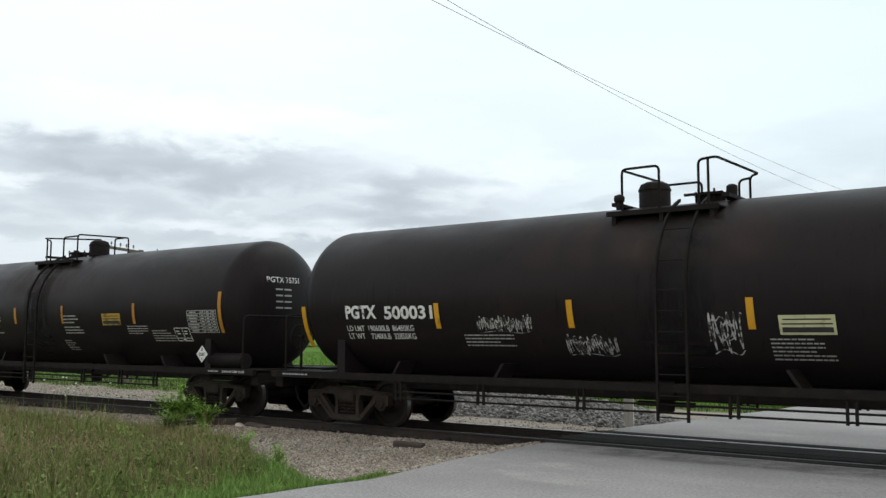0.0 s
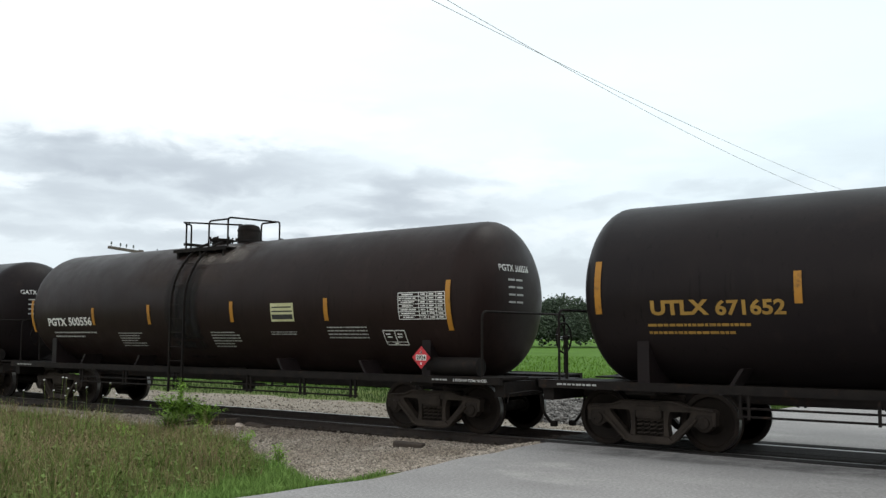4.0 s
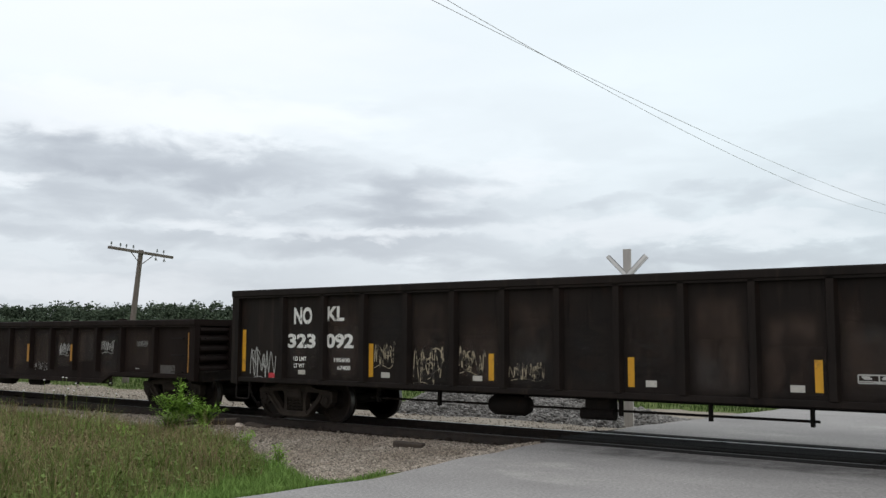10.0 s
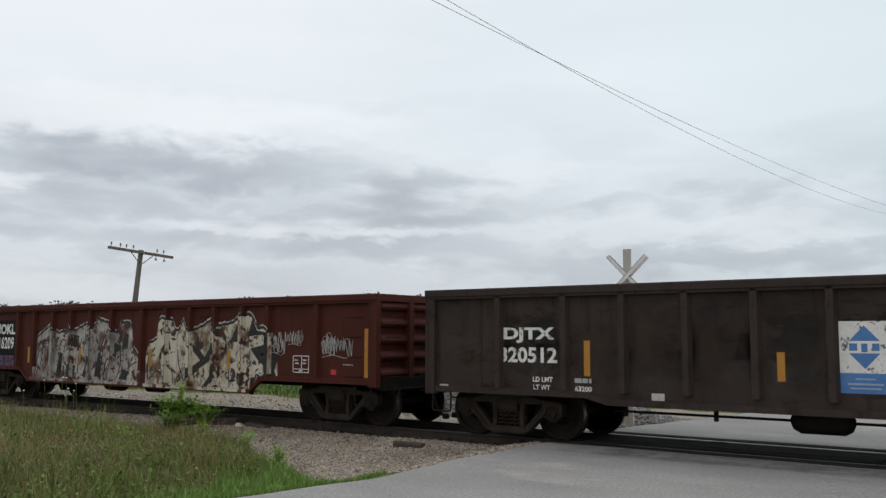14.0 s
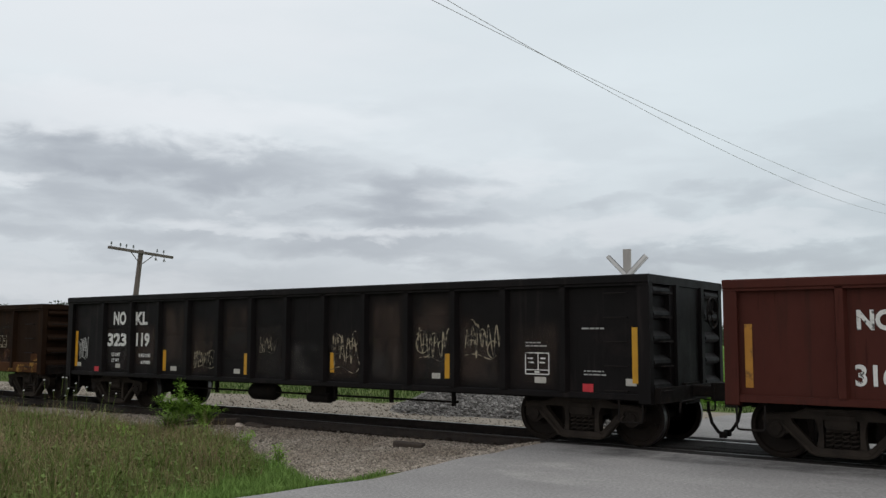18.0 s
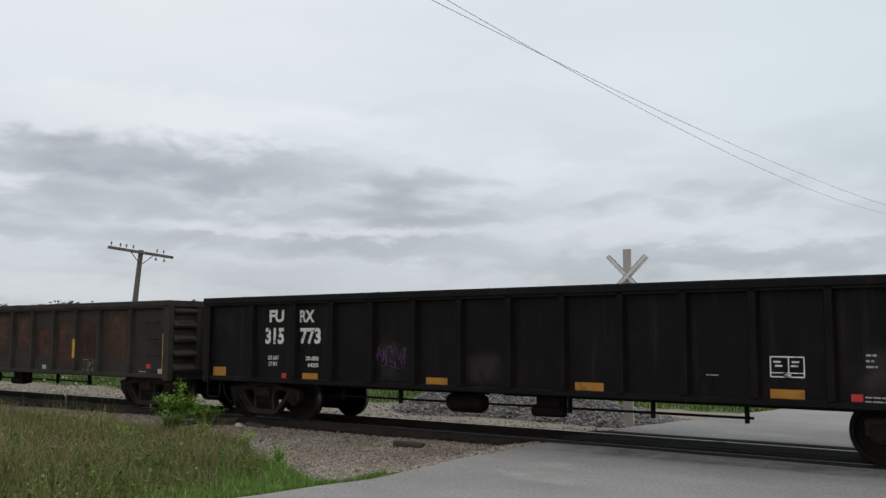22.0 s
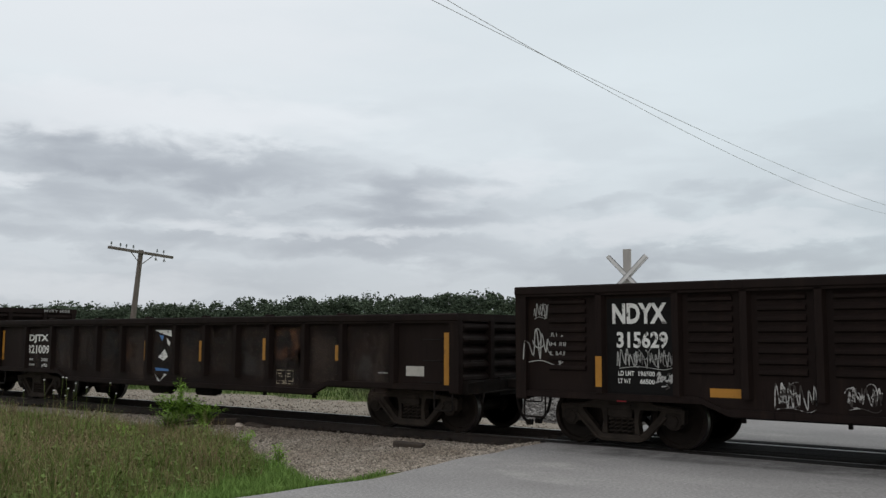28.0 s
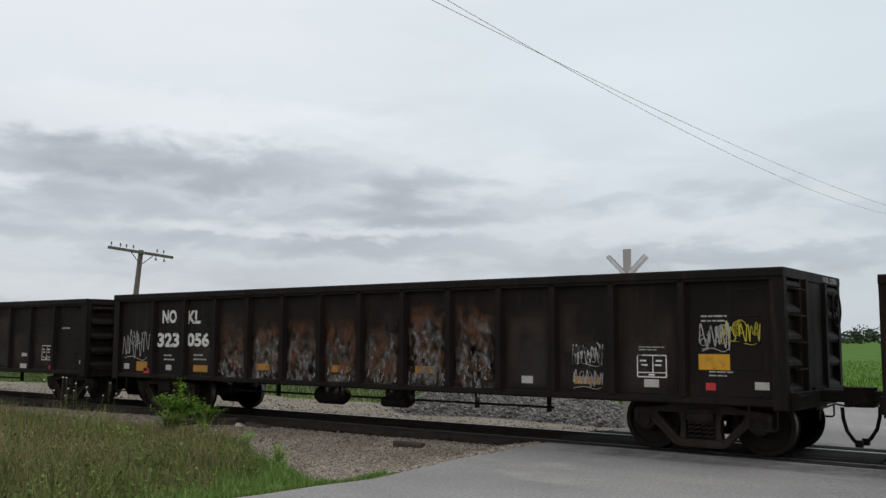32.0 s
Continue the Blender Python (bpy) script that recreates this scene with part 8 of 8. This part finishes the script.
# the crossing's crossbuck, seen from behind
cb = thing("crossbuck", "white railway crossbuck and yield sign on a wooden post", "crossing sign", at=pose(-8.76, 4.02, -0.2, 0, 0, 20))
part("post", Shape().box(-0.085, 0.085, -0.085, 0.085, -0.3, 3.93, b=0.012), M["post_pale"], cb)
for k, a in ((0, 47), (1, -47)):
    b = part("blade", Shape().box(-0.62, 0.62, -0.006, 0.006, -0.048, 0.048), M["sign_back"], cb, "bare back of a white sign blade", at=pose(0, 0.14 + 0.02 * k, 3.32, 0, a, 0))
    for z in (-0.044, 0.044):
        part("border", Shape().box(-0.62, 0.62, -0.010, -0.007, z - 0.005, z + 0.005), M["sign_edge"], b)
    b2 = part("blade", Shape().box(-0.62, 0.62, -0.006, 0.006, -0.048, 0.048), M["sign_white"], cb, "white sign blade", at=pose(0, -0.14 - 0.02 * k, 3.32, 0, a, 0))
    for z in (-0.042, 0.042):
        part("border", Shape().box(-0.60, 0.60, -0.010, -0.007, z - 0.005, z + 0.005), M["sign_edge"], b2)
part("yield_sign", Shape().prism([(-0.40, 2.52), (-0.36, 2.56), (0.36, 2.56), (0.40, 2.52), (0.04, 1.90), (-0.04, 1.90)], 1, 0.09, 0.10), M["sign_white"], cb, "white triangular back of a yield sign")

# a short white marker post by the rock heap
mk = thing("marker_post", "short white marker post in the gravel", "post", at=pose(-9.0, 4.35, -0.12))
part("stake", Shape().box(-0.04, 0.04, -0.03, 0.03, -0.1, 0.62, b=0.008), M["dirtywhite"], mk)
part("cap", Shape().box(-0.045, 0.045, -0.035, 0.035, 0.62, 0.66, b=0.008), M["sign_edge"], mk)

# two wires over the road, and the poles that carry them
for xa, xb, sag in ((-11.52, -9.72, 0.34), (-11.22, -10.96, 0.52)):
    pts = []
    for k in range(41):
        y = -38 + 98 * k / 40
        u = (y - 20) / 20
        z = 9.0 - sag * (1 - u * u) if -1.2 < u < 1.5 else 9.0 - sag * (1 - 1.3 * 1.3) * 0.9
        pts.append((xa + (xb - xa) * y / 40, y, min(z, 9.35)))
    tagged(new("overhead_wire", Shape().tube(pts, 0.0075, 5).mesh("overhead_wire", M["wire"], True)), "thin grey overhead power wire crossing the sky", "wire", "overhead wires")
for y in (-38.0, 60.0):
    up_ = thing("utility_pole", "grey wooden utility pole carrying two wires", "utility pole", "poles of the power line", at=pose(-10.6 if y < 0 else -9.9, y, -0.5))
    part("shaft", Shape().tube([(0, 0, -0.5), (0, 0, 5), (0, 0, 10.0)], 0.17, 12, r1=0.11), M["crossarm"], up_, smooth=True)
    part("crossarm", Shape().box(-2.6, 2.6, -0.06, 0.06, 9.72, 9.84, b=0.01), M["crossarm"], up_)


# ---- trees ----
def leaf_cloud(places, seed, size, flat=0.8):
    """Small tilted leaf clumps at the given places, as triangles; (x, y, z)."""
    r = np.random.RandomState(seed)
    P = np.array(places)
    n = len(P)
    q = r.normal(size=(n, 4, 3))
    q /= np.linalg.norm(q, axis=2, keepdims=True)
    q[:, :, 2] *= flat
    V = P[:, None, :] + q * (size * r.uniform(0.5, 1.4, (n, 1, 1)))
    tri = np.array([(0, 1, 2), (0, 2, 3), (0, 3, 1), (1, 3, 2)])
    F = (tri[None] + (np.arange(n) * 4)[:, None, None]).reshape(-1, 3)
    return V.reshape(-1, 3), F


def raw_mesh(name, V, F, mat):
    me = bpy.data.meshes.new(name)
    me.vertices.add(len(V))
    me.vertices.foreach_set("co", V.ravel())
    me.loops.add(F.size)
    me.loops.foreach_set("vertex_index", F.ravel())
    me.polygons.add(len(F))
    me.polygons.foreach_set("loop_start", np.arange(0, F.size, 3))
    me.materials.append(mat)
    me.update()
    me.validate()
    return me


def crown(r, x, y, z0, h, wide, n):
    """Leaf places of one tree: several lobes with gaps between them."""
    lobes = [(x + r.gauss(0, wide * 0.28), y + r.gauss(0, wide * 0.28), z0 + h * r.uniform(0.35, 0.86), wide * r.uniform(0.22, 0.40)) for _ in range(9)]
    lobes.append((x, y, z0 + h * 0.82, wide * 0.26))
    out = []
    for k in range(n):
        lx, ly, lz, lr = lobes[k % 10]
        d = Vector((r.gauss(0, 1), r.gauss(0, 1), r.gauss(0, 1))).normalized() * (lr * r.uniform(0.25, 1.05) ** 0.6)
        out.append((lx + d.x, ly + d.y, lz + d.z * 0.85))
    return out


tr_ = random.Random(11)
WOOD = [(-0.62, 11.8), (-0.32, 11.8), (-0.25, 12.6), (-0.20, 13.9), (-0.115, 14.4), (-0.052, 15.5), (0.054, 16.3), (0.103, 15.5), (0.166, 14.4), (0.19, 12.4), (0.205, 9.5)]


def wood_height(s):
    for (a, ha), (b, hb) in zip(WOOD, WOOD[1:]):
        if a <= s <= b:
            return ha + (hb - ha) * (s - a) / (b - a)
    return 9.5


leaves = []
for row, depth in enumerate((214, 226, 238, 250)):
    s = -0.61
    while s < 0.205:
        x, y = afar(depth + tr_.uniform(-4, 4), s)
        h = wood_height(s) * depth / 232 * tr_.uniform(0.80, 1.04) * (0.70 if row == 0 else 1)
        leaves += crown(tr_, x, y, -1.5, h, tr_.uniform(4.5, 9.0), 620)
        s += tr_.uniform(0.010, 0.017)
V, F = leaf_cloud(leaves, 21, 0.46)
tagged(new("woodland", raw_mesh("woodland", V, F, M["leaf_far"])), "dark green wooded rise beyond the field", "woods", kind="stuff")
leaves = []
s = 0.215
while s < 1.2:
    depth = 430 + 40 * math.sin(s * 21)
    x, y = afar(depth, s)
    leaves += crown(tr_, x, y, -1.5, tr_.uniform(5.5, 9.0), tr_.uniform(7, 11), 170)
    s += tr_.uniform(0.008, 0.016)
V, F = leaf_cloud(leaves, 22, 0.9)
tagged(new("distant_woodland", raw_mesh("distant_woodland", V, F, M["leaf_far"])), "low dark tree line on the horizon", "woods", kind="stuff")


def tree(depth, side, h, wide, n):
    x, y = afar(depth, side)
    t = thing("tree", "leafy green tree standing at the field's edge", "tree", "trees at the field's edge", at=pose(x, y, -0.5))
    s = Shape().tube([(0, 0, -0.3), (0.1, 0.05, h * 0.3), (0.05, 0.1, h * 0.62)], h * 0.028, 8, r1=h * 0.012)
    for k in range(5):
        a = k * 1.26 + side
        s.tube([(0.08, 0.05, h * (0.25 + 0.05 * k)), (wide * 0.2 * math.cos(a), wide * 0.2 * math.sin(a), h * (0.45 + 0.05 * k)), (wide * 0.36 * math.cos(a), wide * 0.36 * math.sin(a), h * (0.58 + 0.05 * k))], h * 0.012, 6, r1=h * 0.004)
    part("trunk", s, M["bark"], t, "grey-brown trunk with limbs", smooth=True)
    V, F = leaf_cloud(crown(tr_, 0, 0, 0, h, wide, n), round(depth), 0.30)
    part("crown", raw_mesh("crown", V, F, M["leaf_far"]), None, t, "uneven crown of dark green leaves")


for depth, side, h, wide, n in ((150, 0.236, 9.6, 6.5, 1700), (152, 0.254, 8.4, 5.5, 1300), (150, 0.216, 6.5, 6.0, 1200), (158, 0.268, 5.0, 5.0, 900), (170, 0.285, 5.2, 6.0, 900), (165, 0.297, 5.0, 4.5, 700), (185, 0.316, 3.2, 5.0, 600), (300, 0.36, 5.6, 8.0, 700), (300, 0.385, 6.0, 8.5, 800), (305, 0.405, 5.4, 7.0, 700)):
    tree(depth, side, h, wide, n)


# ---- weeds beside the track ----
def weed(name, label, x, y, h, wide, stems, seed, mat="weed", leaf=0.055):
    r = random.Random(seed)
    b = thing(name, label, "weed" if name != "shrub" else "shrub", at=pose(x, y, height(x, y) - 0.02))
    st = Shape()
    pts = []
    for k in range(stems):
        a, lean = r.uniform(0, 6.28), r.uniform(0.1, 0.5) * wide
        hh = h * r.uniform(0.55, 1.0)
        path = [(0.04 * math.cos(a), 0.04 * math.sin(a), 0), (lean * 0.4 * math.cos(a), lean * 0.4 * math.sin(a), hh * 0.5), (lean * math.cos(a), lean * math.sin(a), hh)]
        st.tube(path, 0.007, 5, r1=0.003)
        for _ in range(int(46 * hh / h)):
            t = r.uniform(0.22, 1.0)
            px, py = lean * t * t * math.cos(a), lean * t * t * math.sin(a)
            pts.append((px + r.gauss(0, 0.055), py + r.gauss(0, 0.055), hh * t + r.gauss(0, 0.02), r.uniform(0, 6.28), leaf * r.uniform(0.6, 1.4), r.uniform(-0.3, 0.7)))
    part("stem", st, M["weed"], b)
    v, f = [], []
    for px, py, pz, a, ln, droop in pts:
        d, q = Vector((math.cos(a), math.sin(a), 0.35 - droop)), Vector((-math.sin(a), math.cos(a), 0))
        o = Vector((px, py, pz))
        k = len(v)
        v += [o, o + d * ln * 0.5 + q * ln * 0.26, o + d * ln, o + d * ln * 0.5 - q * ln * 0.26]
        f += [(k, k + 1, k + 2), (k, k + 2, k + 3)]
    s = Shape()
    s.add(v, f)
    part("foliage", s.mesh("foliage", M[mat], mend=False), None, b, "small bright green leaves")
    return b


weed("shrub", "leafy bright green shrub growing beside the rails", -16.55, -2.1, 0.70, 1.35, 60, 1, leaf=0.085)
weed("shrub", "tall thin bright green weed beside the shrub", -16.5, -2.0, 1.12, 0.40, 12, 2, leaf=0.08)
weed("shrub", "broad low bright green shrub beside the rails", -15.95, -1.85, 0.55, 0.85, 30, 12, leaf=0.08)
weed("shrub", "small green weed at the gravel's edge", -12.4, -3.8, 0.50, 0.5, 14, 3)
weed("shrub", "small green weed in the gravel", -10.75, -4.55, 0.40, 0.25, 8, 4)
weed("shrub", "low green weed among the dry grass", -14.2, -4.9, 0.55, 0.6, 12, 5)
weed("shrub", "drab green weed clump before the bright shrub", -16.0, -2.6, 0.42, 0.8, 24, 6, "forb", 0.07)
weed("shrub", "olive weed clump at the grass's edge", -15.7, -2.95, 0.50, 0.6, 18, 7, "forb", 0.06)
weed("shrub", "bright low weed at the gravel's edge", -13.6, -3.75, 0.55, 0.45, 16, 8)
# tall stalks with small white flower heads
fr = random.Random(9)
petal = Shape()
for k in range(26):
    a, d = fr.uniform(0, 6.28), 0.018 * math.sqrt(fr.random())
    petal.box(d * math.cos(a) - 0.005, d * math.cos(a) + 0.005, d * math.sin(a) - 0.005, d * math.sin(a) + 0.005, 0.0, 0.012 + 0.012 * fr.random())
petal = petal.mesh("flower_head", M["sign_white"])
for i in range(13):
    x, y = -19.4 + fr.gauss(0, 0.45), -2.9 + fr.gauss(0, 0.35)
    if i > 12:
        x, y = fr.uniform(-19, -13), fr.uniform(-5.5, -3.4)
    h = fr.uniform(0.6, 1.15) if i <= 12 else fr.uniform(0.4, 0.7)
    f = thing("wild_flower", "thin green stalk with a small white flower head", "flower", "wild flowers on the verge", at=pose(x, y, height(x, y)))
    tip = (fr.uniform(-0.08, 0.08), fr.uniform(-0.08, 0.08), h)
    part("stalk", Shape().tube([(0, 0, -0.02), (tip[0] * 0.3, tip[1] * 0.3, h * 0.5), tip], 0.003, 5), M["blade"], f)
    part("flower_head", petal, None, f, at=tip)
# a few dark lumps of old tie and rock at the ballast's foot
for i, (x, y, s, a) in enumerate(((-15.3, -1.42, 0.10, 20), (-16.9, -1.75, 0.09, 140))):
    bm = bmesh.new()
    bmesh.ops.create_icosphere(bm, subdivisions=2, radius=s)
    for v in bm.verts:
        v.co *= 1 + 0.5 * noise.noise(v.co * 9 + Vector((i, 0, 0)))
        v.co.z *= 0.6
    me = bpy.data.meshes.new("rock")
    bm.to_mesh(me)
    bm.free()
    me.materials.append(M["stone"])
    thing("rock", "rough brown rock at the edge of the ballast", "rock", "rocks beside the track", at=pose(x, y, height(x, y) + s * 0.25, 0, 0, a), mesh=me)
tie_w = thing("old_tie", "broken weathered tie lying in the gravel", "railway tie", at=pose(-10.2, -1.95, height(-10.2, -1.95) + 0.035, 4, 2, 12), mesh=Shape().box(-0.28, 0.28, -0.08, 0.08, -0.05, 0.05, b=0.02).mesh("old_tie", M["tie"]))


thing("old_tie", "dark rotten tie half sunk beside the shrub", "railway tie", at=pose(-16.15, -1.45, height(-16.15, -1.45) + 0.02, 5, -4, 24), mesh=Shape().box(-0.62, 0.62, -0.11, 0.11, -0.10, 0.09, b=0.035).mesh("old_tie", M["tie"]))
thing("old_tie", "splintered dark tie end in the ballast", "railway tie", at=pose(-14.9, -1.25, height(-14.9, -1.25) + 0.01, 3, 3, -8), mesh=Shape().box(-0.35, 0.35, -0.09, 0.09, -0.08, 0.06, b=0.03).mesh("old_tie", M["tie"]))


# ---- what moves ----
def motions():
    times = [float(t) for t in range(33)]
    for w, x in TRAIN:
        walk(w, [(t, pose(x + gone(t), 0, 0)) for t in times])
    spins = [k * 2 / FPS for k in range(int(32 * FPS / 2) + 1)]
    for ws in WHEELSETS:
        x = ws.location.x
        walk(ws, [(t, pose(x, 0, WHEEL_R, 0, math.degrees(gone(t) / WHEEL_R) % 360.0, 0)) for t in spins])


motions()
